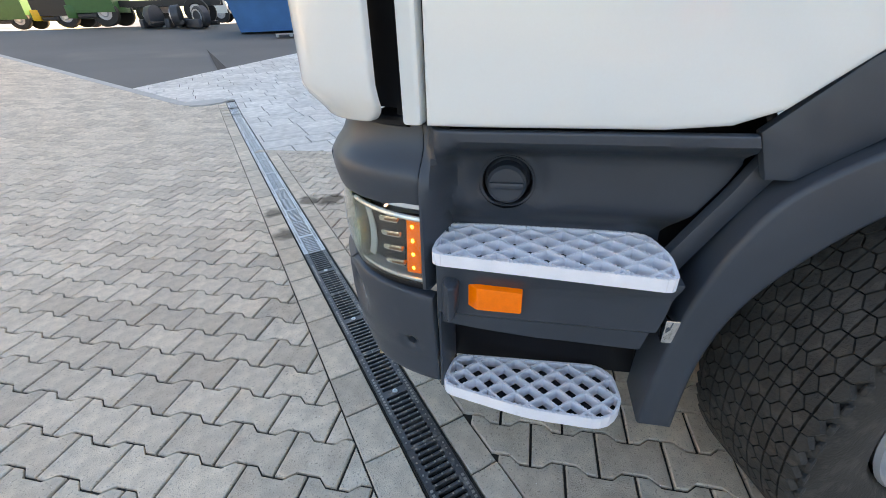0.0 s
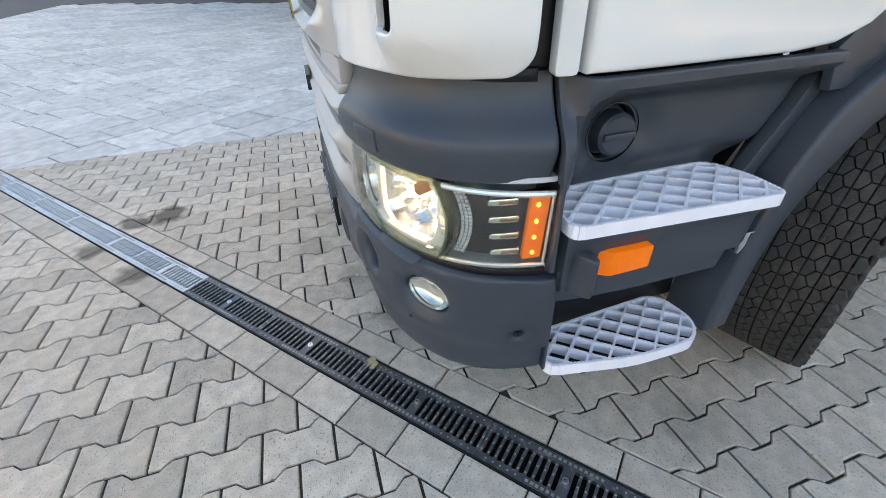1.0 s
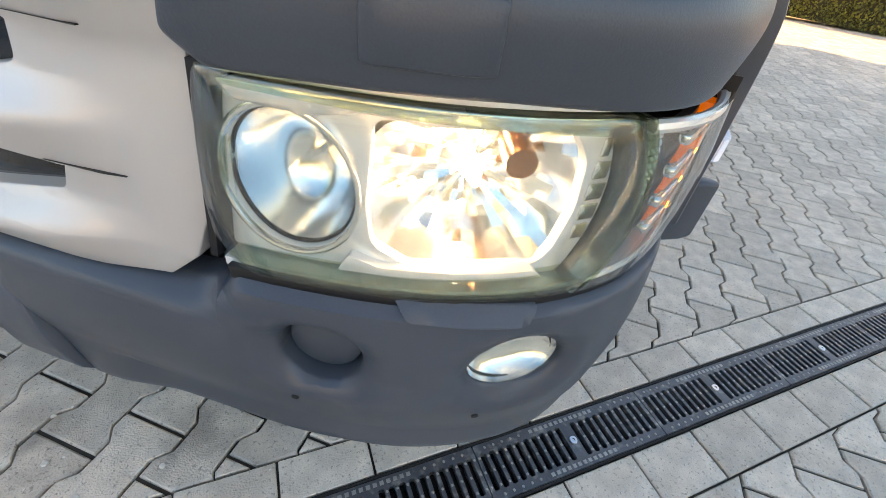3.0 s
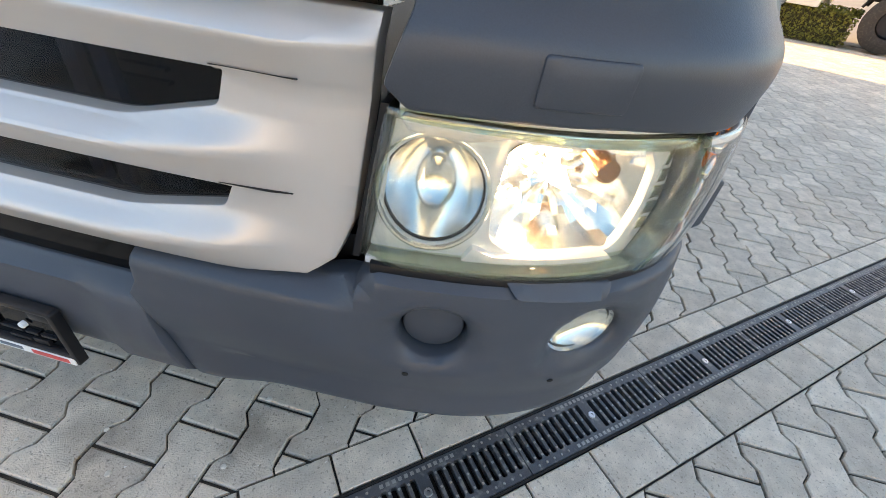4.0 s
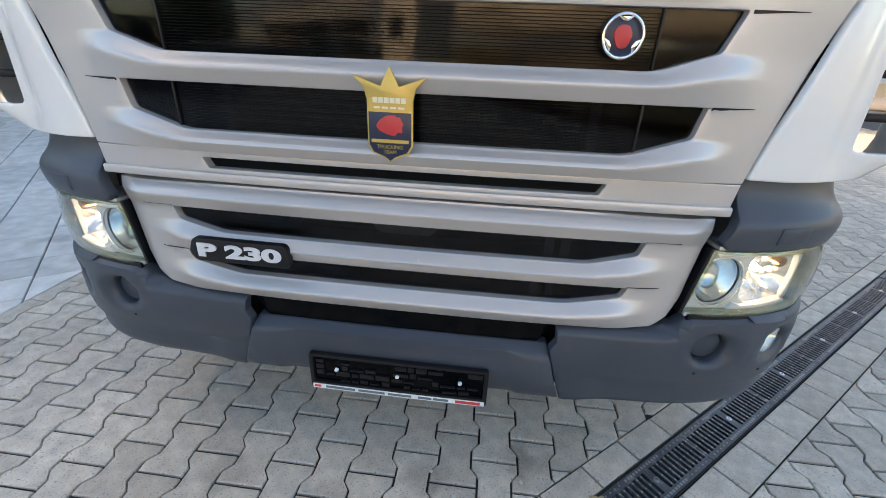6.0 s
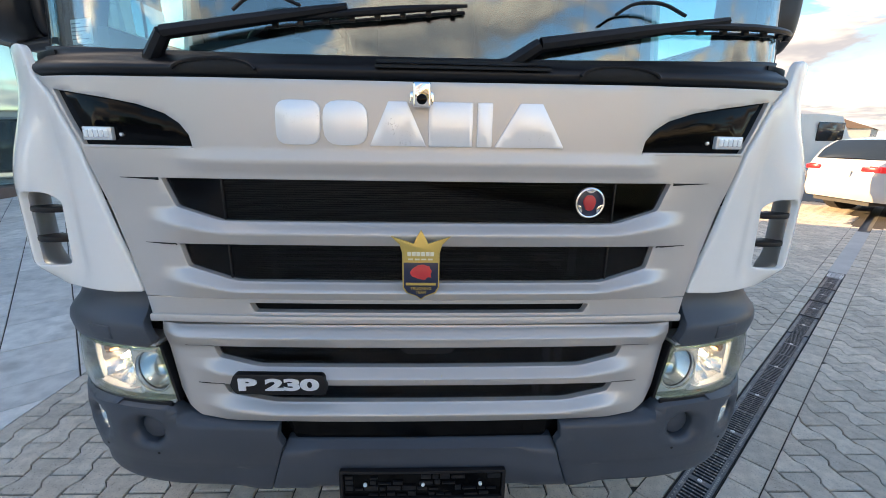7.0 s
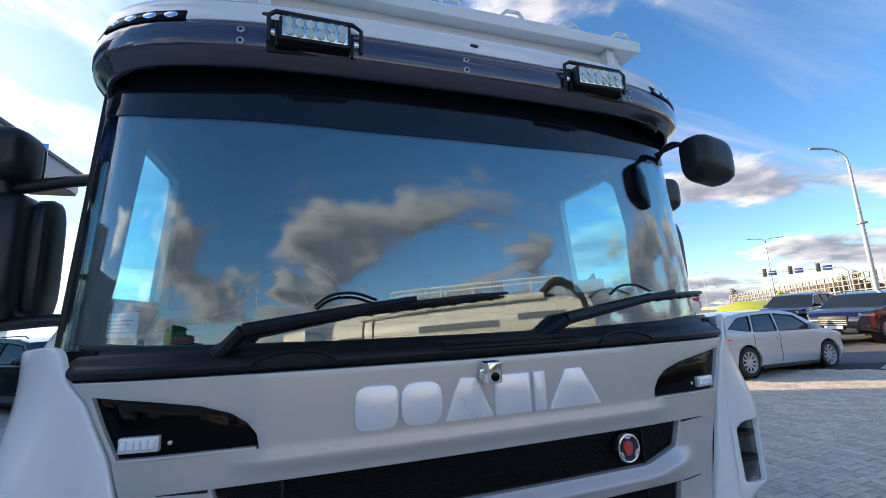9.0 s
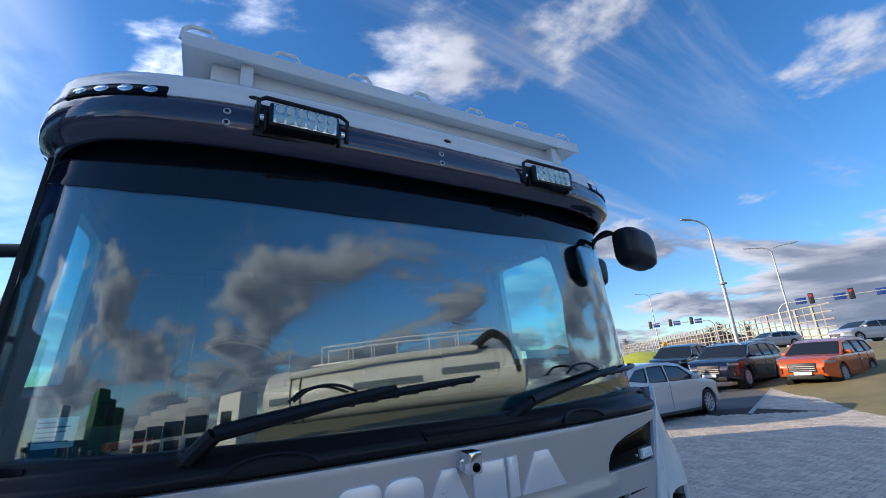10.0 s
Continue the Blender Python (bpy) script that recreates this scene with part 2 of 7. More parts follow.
M = dict(
    silver=material("silver_paint", (0.57, 0.545, 0.525), 0.40, 0.50, 0.03, 3, 900, 0.03, coat=0.12),
    white=material("white_paint", (0.81, 0.81, 0.79), 0.22, 0, 0.015, 2, 300, 0, coat=0.6),
    plastic=material("grey_plastic", (0.044, 0.055, 0.071), 0.38, 0, 0.16, 5, 600, 0.12, wear=(0.12, 0.12, 0.12, 9, 0.66, 0.3)),
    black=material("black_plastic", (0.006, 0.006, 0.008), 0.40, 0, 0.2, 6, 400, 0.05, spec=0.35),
    shell=material("mirror_shell", (0.017, 0.019, 0.023), 0.36, 0, 0.15, 6, 400, 0.05, spec=0.4),
    stud=material("worn_stud", (0.34, 0.33, 0.30), 0.45, 0.2, 0.3, 40, 400),
    # black of the printed edge and of the visor's painted reflection
    band=material("print_and_reflection_band", (0.007, 0.009, 0.014), 0.08, 0, 0.1, 6, 400, 0.0, spec=0.45),
    gloss_black=material("gloss_black", (0.0022, 0.0023, 0.0028), 0.08, 0, 0.1, 6, 400, 0.0, spec=0.11),
    mesh=material("black_mesh", (0.0025, 0.0026, 0.003), 0.30, 0, 0.2, 20, 900, 0.1, spec=0.05),
    radiator=material("radiator", (0.03, 0.03, 0.032), 0.5, 0.5, 0.4, 14, 200, 0.2),
    chrome=material("chrome", (0.82, 0.82, 0.83), 0.07, 1, 0.02, 5, 200),
    reflector=material("reflector", (0.86, 0.86, 0.86), 0.17, 1, 0.02, 30, 200),
    frost=material("frosted_bezel", (0.76, 0.77, 0.78), 0.24, 0.45, 0.02, 6, 60),
    amber=material("amber_lens", (0.90, 0.17, 0.004), 0.14, 0, 0.08, 60, 300, 0.1, emit=(1.0, 0.20, 0.01, 0.05)),
    amber_led=material("amber_led", (1.0, 0.4, 0.03), 0.3, emit=(1.0, 0.42, 0.04, 5.0)),
    bulb=material("lit_bulb", (1, 0.9, 0.7), 0.3, emit=(1.0, 0.88, 0.70, 16.0)),
    bulb_dim=material("lit_side_bulb", (1, 0.8, 0.6), 0.3, emit=(1.0, 0.68, 0.42, 14.0)),
    bulb_off=material("copper_cap", (0.45, 0.22, 0.12), 0.25, 0.9),
    alu=material("aluminium_grating", (0.93, 0.91, 0.96), 0.45, 0, 0.06, 18, 500, 0.05, wear=(0.42, 0.41, 0.40, 26, 0.68, 0.4)),
    letter=material("silver_letter", (0.86, 0.87, 0.89), 0.30, 0.45, 0.03, 8, 400),
    rubber=material("tyre_rubber", (0.036, 0.033, 0.030), 0.8, 0, 0.4, 14, 160, 0.8, wear=(0.085, 0.075, 0.065, 30, 0.52, 0.5)),
    rim=material("rim_paint", (0.50, 0.50, 0.52), 0.4, 0.4, 0.1, 8, 200),
    hub=material("dark_hub", (0.05, 0.055, 0.065), 0.5, 0.1, 0.2),
    gold=material("gold_enamel", (0.62, 0.44, 0.13), 0.35, 0.5, 0.05),
    navy=material("navy_enamel", (0.012, 0.022, 0.055), 0.3),
    red=material("red_enamel", (0.66, 0.05, 0.05), 0.35),
    cream=material("cream_print", (0.80, 0.74, 0.55), 0.5),
    label_white=material("white_label", (0.78, 0.82, 0.82), 0.5, 0, 0.05),
    ink=material("grey_ink", (0.12, 0.16, 0.20), 0.6),
    glass=glass("windscreen_glass", (0.70, 0.87, 0.89), 0.0, 0.145),
    side_glass=glass("side_glass", (0.68, 0.93, 0.92), 0.0, 0.06),
    lens=glass("lamp_lens", (0.96, 0.97, 0.94), 0.0, 0.05),
    net=glass("insert_net", (0.33, 0.33, 0.37), 0.06, 0.020),
    lens_edge=glass("lamp_lens_edge", (0.66, 0.71, 0.58), 0.04, 0.10),
    facade_glass=material("facade_glass", (0.42, 0.60, 0.61), 0.03, 0.9, 0.05),
    paver=material("paver", (0.64, 0.555, 0.462), 0.88, 0, 0.24, 18, 260, 1.0, wear=(0.16, 0.14, 0.12, 120, 0.575, 0.62), vary=0.14, spec=0.06, speck=(0.78, 0.75, 0.70, 95, 0.70), stains=WET),
    border=material("border_paver", (0.64, 0.555, 0.462), 0.88, 0, 0.24, 18, 260, 1.0, wear=(0.17, 0.15, 0.125, 120, 0.575, 0.60), vary=0.13, spec=0.06, speck=(0.78, 0.75, 0.70, 95, 0.70), stains=WET),
    slab=material("pale_slab", (0.66, 0.635, 0.595), 0.70, 0, 0.26, 9, 160, 0.5, wear=(0.34, 0.31, 0.27, 3, 0.60, 0.5), vary=0.13),
    sand=material("joint_sand", (0.055, 0.046, 0.038), 0.95, 0, 0.3, 9, 300, 0.5),
    asphalt=material("asphalt", (0.14, 0.134, 0.127), 0.85, 0, 0.25, 0.35, 60, 0.4, wear=(0.22, 0.20, 0.17, 0.25, 0.58, 0.5)),
    concrete=material("concrete_kerb", (0.46, 0.45, 0.43), 0.8, 0, 0.15, 4, 120, 0.3),
    cast=material("black_drain", (0.085, 0.088, 0.095), 0.38, 0.1, 0.35, 14, 300, 0.3, wear=(0.30, 0.28, 0.25, 34, 0.54, 0.6)),
    galv=material("galvanised_drain", (0.62, 0.63, 0.64), 0.42, 0.45, 0.14, 10, 300, 0.1),
    # near-black: the shade of holes and hollows is put into the colour
    pit=material("shaded_pit", (0.012, 0.011, 0.010), 0.9),
    bolt=material("bright_bolt", (0.7, 0.7, 0.7), 0.3, 0.8),
    dash=material("dashboard_vinyl", (0.035, 0.038, 0.042), 0.6, 0, 0.1, 6, 300, 0.1),
    cab_dark=material("cab_lining", (0.03, 0.032, 0.035), 0.75, 0, 0.15),
    tyre_far=material("far_tyre", (0.018, 0.018, 0.018), 0.7),
)


# ---- mesh helpers ----
def part(name, bm, mat, parent=None, label="", smooth=40):
    bmesh.ops.recalc_face_normals(bm, faces=bm.faces[:])
    me = bpy.data.meshes.new(name)
    bm.to_mesh(me)
    bm.free()
    me.materials.append(mat if not isinstance(mat, str) else M[mat])
    if smooth:
        me.polygons.foreach_set("use_smooth", [True] * len(me.polygons))
        me.set_sharp_from_angle(angle=radians(smooth))
    ob = new(name, me)
    if parent is not None:
        ob.parent = parent
    if label:
        tagged(ob, label)
    return ob



def thing(name, label, category, at=(0, 0, 0), group="", kind=""):
    ob = new(name)
    ob.matrix_world = at if isinstance(at, Matrix) else Matrix.Translation(at)
    ob.empty_display_size = 0.1
    return tagged(ob, label, category, group, kind)


def structure(ob, label, category):
    return tagged(ob, label, category, kind="structure")


def spline(points, n=16):
    p = np.array(points, float)
    p = np.vstack([2 * p[0] - p[1], p, 2 * p[-1] - p[-2]])
    out = []
    for i in range(1, len(p) - 2):
        a, b, c, d = p[i - 1:i + 3]
        for k in range(n):
            t = k / n
            out.append(0.5 * (2 * b + (c - a) * t + (2 * a - 5 * b + 4 * c - d) * t * t + (3 * b - a - 3 * c + d) * t ** 3))
    return np.array(out + [p[-2]])


def wrap(half):
    """A map from arc length along a symmetric plan curve, depth outwards and height to the world."""
    h = spline(half, 24)
    c = np.vstack([(h * [-1, 1])[:0:-1], h])
    s = np.r_[0, np.cumsum(np.hypot(*np.diff(c, axis=0).T))]
    s -= s[len(h) - 1]

    def to_world(q, d, z):
        e = 0.01
        x, y = np.interp(q, s, c[:, 0]), np.interp(q, s, c[:, 1])
        tx = np.interp(q + e, s, c[:, 0]) - np.interp(q - e, s, c[:, 0])
        ty = np.interp(q + e, s, c[:, 1]) - np.interp(q - e, s, c[:, 1])
        k = math.hypot(tx, ty)
        return Vector((x + d * ty / k, y - d * tx / k, z))
    return to_world


W = wrap([(0, .03), (.25, .032), (.5, .038), (.7, .048), (.82, .058), (.95, .088), (1.06, .145), (1.135, .22), (1.18, .32), (1.197, .45), (1.197, .7), (1.197, 1.1), (1.197, 2.6)])
SIDE = 0.974      # along the flank s = y + SIDE


def rounded(points, r, n=4):
    """A polygon with its corners rounded; r: one radius, or one for each corner."""
    out, k = [], len(points)
    for i, p in enumerate(points):
        rad = r[i] if isinstance(r, (list, tuple)) else r
        p, a, b = Vector(p), Vector(points[i - 1]), Vector(points[(i + 1) % k])
        if rad <= 0:
            out.append(tuple(p)); continue
        u, v = (a - p), (b - p)
        ra = min(rad, u.length * 0.48, v.length * 0.48)
        p0, p1 = p + u.normalized() * ra, p + v.normalized() * ra
        for j in range(n + 1):
            t = j / n
            out.append(tuple(p0 * (1 - t) ** 2 + p * 2 * t * (1 - t) + p1 * t * t))
    return out


def ellipse(cx, cy, rx, ry, n=24, turn=0.0):
    c, s = math.cos(turn), math.sin(turn)
    return [(cx + rx * math.cos(a) * c - ry * math.sin(a) * s, cy + rx * math.cos(a) * s + ry * math.sin(a) * c) for a in (2 * math.pi * i / n for i in range(n))]


def rect(x0, y0, x1, y1):
    return [(x0, y0), (x1, y0), (x1, y1), (x0, y1)]


def plate(outline, holes=(), d=0.0, thick=0.02, bevel=0.004, ds=0.05, dz=0.0, fun=None, to=W, side=1, seg=2):
    """A bent plate with real thickness: an outline in (s, z) with holes, its front rim bevelled, cut into strips, pushed out by d + fun(s, z) and laid on the curve."""
    bm = bmesh.new()
    edges = []
    for loop in (outline, *holes):
        vs = [bm.verts.new((side * x, 0, z)) for x, z in loop]
        edges += [bm.edges.new((vs[i - 1], vs[i])) for i in range(len(vs))]
    if holes:
        bmesh.ops.triangle_fill(bm, use_beauty=True, edges=edges)
    else:
        bm.faces.new(bm.verts[:])
    if len(holes):
        bmesh.ops.dissolve_limit(bm, angle_limit=0.01, verts=bm.verts[:], edges=[e for e in bm.edges if not e.is_boundary])
    front = bm.faces[:]
    got = bmesh.ops.extrude_face_region(bm, geom=front)
    for v in got["geom"]:
        if isinstance(v, bmesh.types.BMVert):
            v.co.y += 1.0          # the copy is the back
    # flat front keeps y = 0; the back stands at y = 1 until it is laid on the curve
    if bevel:
        keep = []
        bm.normal_update()
        for e in bm.edges:
            if all(abs(v.co.y) < 1e-6 for v in e.verts) and len(e.link_faces) == 2 and abs(e.link_faces[0].normal.dot(e.link_faces[1].normal)) < 0.5:
                keep.append(e)
        for v in bm.verts:
            if v.co.y > 0.5:
                v.co.y = thick
        bmesh.ops.bevel(bm, geom=keep, offset=bevel, segments=seg, affect="EDGES", profile=0.5, clamp_overlap=True)
    else:
        for v in bm.verts:
            if v.co.y > 0.5:
                v.co.y = thick
    xs, zs = [v.co.x for v in bm.verts], [v.co.z for v in bm.verts]
    cuts = [((x, 0, 0), (1, 0, 0)) for x in np.arange(math.floor(min(xs) / ds) * ds + ds, max(xs), ds)] if ds else []
    rows = dz if isinstance(dz, (list, tuple)) else (np.arange(math.floor(min(zs) / dz) * dz + dz, max(zs), dz) if dz else ())
    cuts += [((0, 0, z), (0, 0, 1)) for z in rows if min(zs) < z < max(zs)]
    for co, no in cuts:
        bmesh.ops.bisect_plane(bm, geom=bm.verts[:] + bm.edges[:] + bm.faces[:], plane_co=co, plane_no=no, dist=1e-5)
    if dz or ds:
        big = [f for f in bm.faces if len(f.verts) > 4]
        bmesh.ops.triangulate(bm, faces=big)
    for v in bm.verts:
        s, z = v.co.x, v.co.z
        v.co = to(s, d + (fun(abs(s), z) if fun else 0.0) - v.co.y, z)
    return bm


def box(x0, y0, z0, x1, y1, z1, bevel=0.0, seg=2):
    bm = bmesh.new()
    bmesh.ops.create_cube(bm, size=1)
    for v in bm.verts:
        v.co = ((x0 + x1) / 2 + v.co.x * (x1 - x0), (y0 + y1) / 2 + v.co.y * (y1 - y0), (z0 + z1) / 2 + v.co.z * (z1 - z0))
    if bevel:
        bmesh.ops.bevel(bm, geom=bm.edges[:], offset=bevel, segments=seg, affect="EDGES", profile=0.5)
    return bm


def merge(*bms):
    out = bmesh.new()
    for b in bms:
        me = bpy.data.meshes.new("tmp")
        b.to_mesh(me); b.free()
        out.from_mesh(me)
        bpy.data.meshes.remove(me)
    return out


def moved(bm, m):
    bmesh.ops.transform(bm, matrix=m, verts=bm.verts[:])
    return bm


def tube(points, r, n=10, smooth_n=0, cap=True):
    """A round bar along points; r: one radius, or one for each point."""
    p = [Vector(q) for q in (spline(points, smooth_n) if smooth_n else points)]
    rs = r if isinstance(r, (list, tuple)) else [r] * len(p)
    if len(rs) != len(p):
        rs = list(np.interp(np.linspace(0, 1, len(p)), np.linspace(0, 1, len(rs)), rs))
    bm = bmesh.new()
    rings, ref = [], None
    for i, q in enumerate(p):
        t = (p[min(i + 1, len(p) - 1)] - p[max(i - 1, 0)]).normalized()
        if ref is None:
            ref = t.cross(Vector((0, 0, 1)) if abs(t.z) < 0.9 else Vector((1, 0, 0))).normalized()
        ref = (ref - t * ref.dot(t)).normalized()
        b = t.cross(ref)
        rings.append([bm.verts.new(q + (ref * math.cos(a) + b * math.sin(a)) * rs[i]) for a in (2 * math.pi * k / n for k in range(n))])
    for a, b in zip(rings, rings[1:]):
        for k in range(n):
            bm.faces.new((a[k], a[(k + 1) % n], b[(k + 1) % n], b[k]))
    if cap:
        bm.faces.new(rings[0][::-1]); bm.faces.new(rings[-1])
    return bm


def lathe(profile, n=32, axis="z"):
    """A turned body from (radius, height) pairs."""
    bm = bmesh.new()
    rings = []
    for r, h in profile:
        if r < 1e-6:
            rings.append([bm.verts.new((0, 0, h))])
        else:
            rings.append([bm.verts.new((r * math.cos(a), r * math.sin(a), h)) for a in (2 * math.pi * k / n for k in range(n))])
    for a, b in zip(rings, rings[1:]):
        for k in range(n):
            if len(a) == 1 and len(b) == 1:
                continue
            if len(a) == 1:
                bm.faces.new((a[0], b[(k + 1) % n], b[k]))
            elif len(b) == 1:
                bm.faces.new((a[k], a[(k + 1) % n], b[0]))
            else:
                bm.faces.new((a[k], a[(k + 1) % n], b[(k + 1) % n], b[k]))
    if axis == "x":
        moved(bm, pose(0, 0, 0, 0, 90, 0))
    if axis == "y":
        moved(bm, pose(0, 0, 0, 90, 0, 0))
    return bm


def loft(sections, cap=True, closed=True):
    """A skin through sections with equal numbers of points."""
    bm = bmesh.new()
    rings = [[bm.verts.new(q) for q in sec] for sec in sections]
    n = len(rings[0])
    for a, b in zip(rings, rings[1:]):
        for k in range(n if closed else n - 1):
            bm.faces.new((a[k], a[(k + 1) % n], b[(k + 1) % n], b[k]))
    if cap and closed:
        bm.faces.new(rings[0][::-1]); bm.faces.new(rings[-1])
    return bm


def lettering(text, size, mat, parent, m, depth=0.003, name="lettering", offset=0.0, align="CENTER"):
    cu = bpy.data.curves.new("text", "FONT")
    cu.body, cu.size, cu.extrude, cu.align_x, cu.align_y, cu.offset = text, size, depth, align, "CENTER", offset
    tmp = bpy.data.objects.new("text", cu)
    scene.collection.objects.link(tmp)
    me = bpy.data.meshes.new_from_object(tmp.evaluated_get(bpy.context.evaluated_depsgraph_get()))
    bpy.data.objects.remove(tmp); bpy.data.curves.remove(cu)
    me.materials.clear(); me.materials.append(M[mat])
    me.transform(m)
    ob = new(name, me)
    ob.parent = parent
    return ob


def smoothstep(a, b, x):
    t = min(1.0, max(0.0, (x - a) / (b - a)))
    return t * t * (3 - 2 * t)


# ---- the truck ----
truck = thing("truck", "silver and white lorry cab with grey plastic bumper and lit headlamps", "truck")


def fade(s, a, b):
    return 1.0 - min(1.0, max(0.0, (s - a) / (b - a)))


def louvre(bars):
    """Relief of a bar grille. Each bar (top, foot, climb, s of the bend, s of the end) has a sloping ledge under the opening above it,
    a crease, and a front that leans back; past the bend it climbs with the opening's corner and runs out in the flank."""
    def fun(s, z):
        for hi, lo, climb, bend, end in bars:
            top = hi + climb * min(1.0, max(0.0, (s - bend) / (end - bend)))
            if lo - 1e-4 <= z <= top:
                t = (top - z) / (top - lo)
                return (1 - smoothstep(end - .03, end + .10, s)) * float(np.interp(t, (0, .06, .36, .43, .50, 1), (0, .002, .0255, .0282, .0275, .007)))
        return 0.0
    return fun


def bar_rows(bars, z0, z1):
    """Heights at which a grille panel is cut: close on the bars, wide elsewhere."""
    rows = set(np.round(np.arange(z0, z1, .016), 4))
    for hi, lo, climb, bend, end in bars:
        rows |= set(np.round(np.linspace(lo, hi + climb, 22), 4))
    return sorted(float(z) for z in rows)


def opening(zt, zb, s_top, s_low, s_in, drop):
    """A long opening with slanted ends, from the centre line's measures."""
    pts = [(-s_top, zt), (s_top, zt), (s_low, zb + drop), (s_in, zb), (-s_in, zb), (-s_low, zb + drop)]
    return rounded(pts, [0.006, 0.006, 0.008, 0.02, 0.02, 0.008], 3)


# upper grille, with the recesses for the corner lamps
OP1 = opening(1.400, 1.287, .684, .655, .535, .038)
OP2 = opening(1.224, 1.117, .660, .645, .515, .042)
EYE = [(.584, 1.478), (.590, 1.510), (.612, 1.538), (.650, 1.562), (.715, 1.583), (.80, 1.598), (.945, 1.618), (.915, 1.550), (.880, 1.480)]
EYE_L = [(-s, z) for s, z in EYE]
edge = [(.785, 1.066), (.812, 1.181), (.848, 1.313), (.893, 1.485), (.955, 1.606), (1.000, 1.650)]
outline = edge + [(.5, 1.647), (0, 1.645), (-.5, 1.647)] + [(-s, z) for s, z in reversed(edge)]
UPPER_BARS = ((1.287, 1.224, .038, .535, .655), (1.117, 1.066, .042, .515, .645))
upper_relief = louvre(UPPER_BARS)


def upper_fun(s, z):
    d = upper_relief(s, z)
    # the name panel stands proud over the openings, with a lower lip
    if z > 1.40:
        k = smoothstep(.66, .56, s)
        d += k * (0.008 * smoothstep(1.40, 1.46, z))
        if 1.425 < z < 1.462:
            d += 0.010 * k * math.sin(math.pi * (z - 1.425) / 0.037)
    # the flank of the panel turns back beside the openings
    d -= 0.012 * smoothstep(.66, .85, s) * smoothstep(1.45, 1.30, z)
    return d


grille = part("grille_panel", plate(outline, (OP1, OP2, EYE, EYE_L), 0.0, 0.03, 0.004, 0.0268, bar_rows(UPPER_BARS, 1.07, 1.65), upper_fun), "silver", truck, "silver metallic upper grille panel")
for name, (zt, zb), lim in (("upper", (1.405, 1.282), .70), ("lower", (1.229, 1.112), .68)):
    net = plate(rect(-lim, zb, lim, zt), (), -0.018, 0.004, 0, 0.06)
    part("mesh_insert", net, "net", grille, "dark see-through mesh insert")
    for side in (-1, 1):
        part("mesh_frame", plate(rect(.53, zb, .535, zt), (), -0.012, 0.006, 0.001, 0.0, side=side), "black", grille)
for zt, zb, half in ((1.395, 1.292, .53), (1.219, 1.122, .51)):
    rows = [plate(rect(-half, z, half, z + .0016), (), -0.0168, 0.002, 0, 0.12) for z in np.arange(zb + .004, zt, .0062)]
    tagged(part("insert_mesh", merge(*rows), "mesh", grille), "fine black wire rows of the insert", kind="stuff")
for side in (-1, 1):
    cover = part("corner_cover", plate([(s, z) for s, z in EYE], (), -0.012, 0.006, 0.001, 0.04, side=side), "gloss_black", grille, "gloss black corner recess")
    part("marker_lamp", plate(rounded(rect(.795, 1.493, .880, 1.527), 0.004), (), 0.000, 0.012, 0.003, 0.03, side=side), "frost", cover, "pale rectangular marker lamp")
    for i in range(5):
        part("lamp_segment", plate(rounded(rect(.804 + .0148 * i, 1.501, .815 + .0148 * i, 1.519), .003), (), 0.002, 0.004, 0.001, 0, side=side), "label_white", cover)
    part("screw", plate(ellipse(.775, 1.508, .005, .005, 10), (), -0.006, 0.006, 0.001, 0, side=side), "bolt", cover)
    part("cover_lip", plate(rect(.59, 1.474, .882, 1.482), (), 0.003, 0.02, 0.002, 0.05, side=side), "silver", cover)
    # black slivers for the shade of long creases that run out beside the openings
    for z, a, b in ((1.400, .69, .795), (1.224, .665, .755)):
        part("crease", plate([(a, z + .001), (b, z + .0005), (b, z - .0005), (a, z - .006)], (), 0.0016, 0.01, 0, 0.05, fun=upper_fun, side=side), "black", grille)

# strip between the two panels
band = part("middle_band", plate([(-.775, 1.010), (.775, 1.010), (.782, 1.064), (-.782, 1.064)], (rounded([(-.49, 1.049), (.49, 1.049), (.475, 1.022), (-.475, 1.022)], .005),), -0.006, 0.03, 0.003, 0.05, 0.02), "silver", truck, "narrow silver band with a slot")
part("slot_backing", plate(rect(-.5, 1.016, .5, 1.055), (), -0.03, 0.004, 0, 0.08), "gloss_black", band)
part("chrome_strip", plate(rounded(rect(-.778, .990, .778, 1.013), .006), (), 0.004, 0.03, 0.006, 0.05), "silver", band, "narrow silver trim strip")

# lower grille
OP3 = opening(.909, .841, .617, .604, .488, .030)
OP4 = opening(.782, .721, .602, .586, .450, .028)
low = [(.768, .974), (.756, .88), (.740, .756), (.718, .700), (.680, .668), (.60, .660), (.30, .655)]
outline = [(-.02, .654)] + [(s, z) for s, z in reversed(low)] + [(.4, .979), (0, .980), (-.4, .979)] + [(-s, z) for s, z in low]
LOW_BARS = ((.976, .909, .0, .60, .71), (.841, .782, .030, .488, .604), (.721, .654, .028, .450, .586))
low_relief = louvre(LOW_BARS)


def low_fun(s, z):
    return low_relief(s, z) - 0.020 - 0.014 * smoothstep(.69, .76, s)


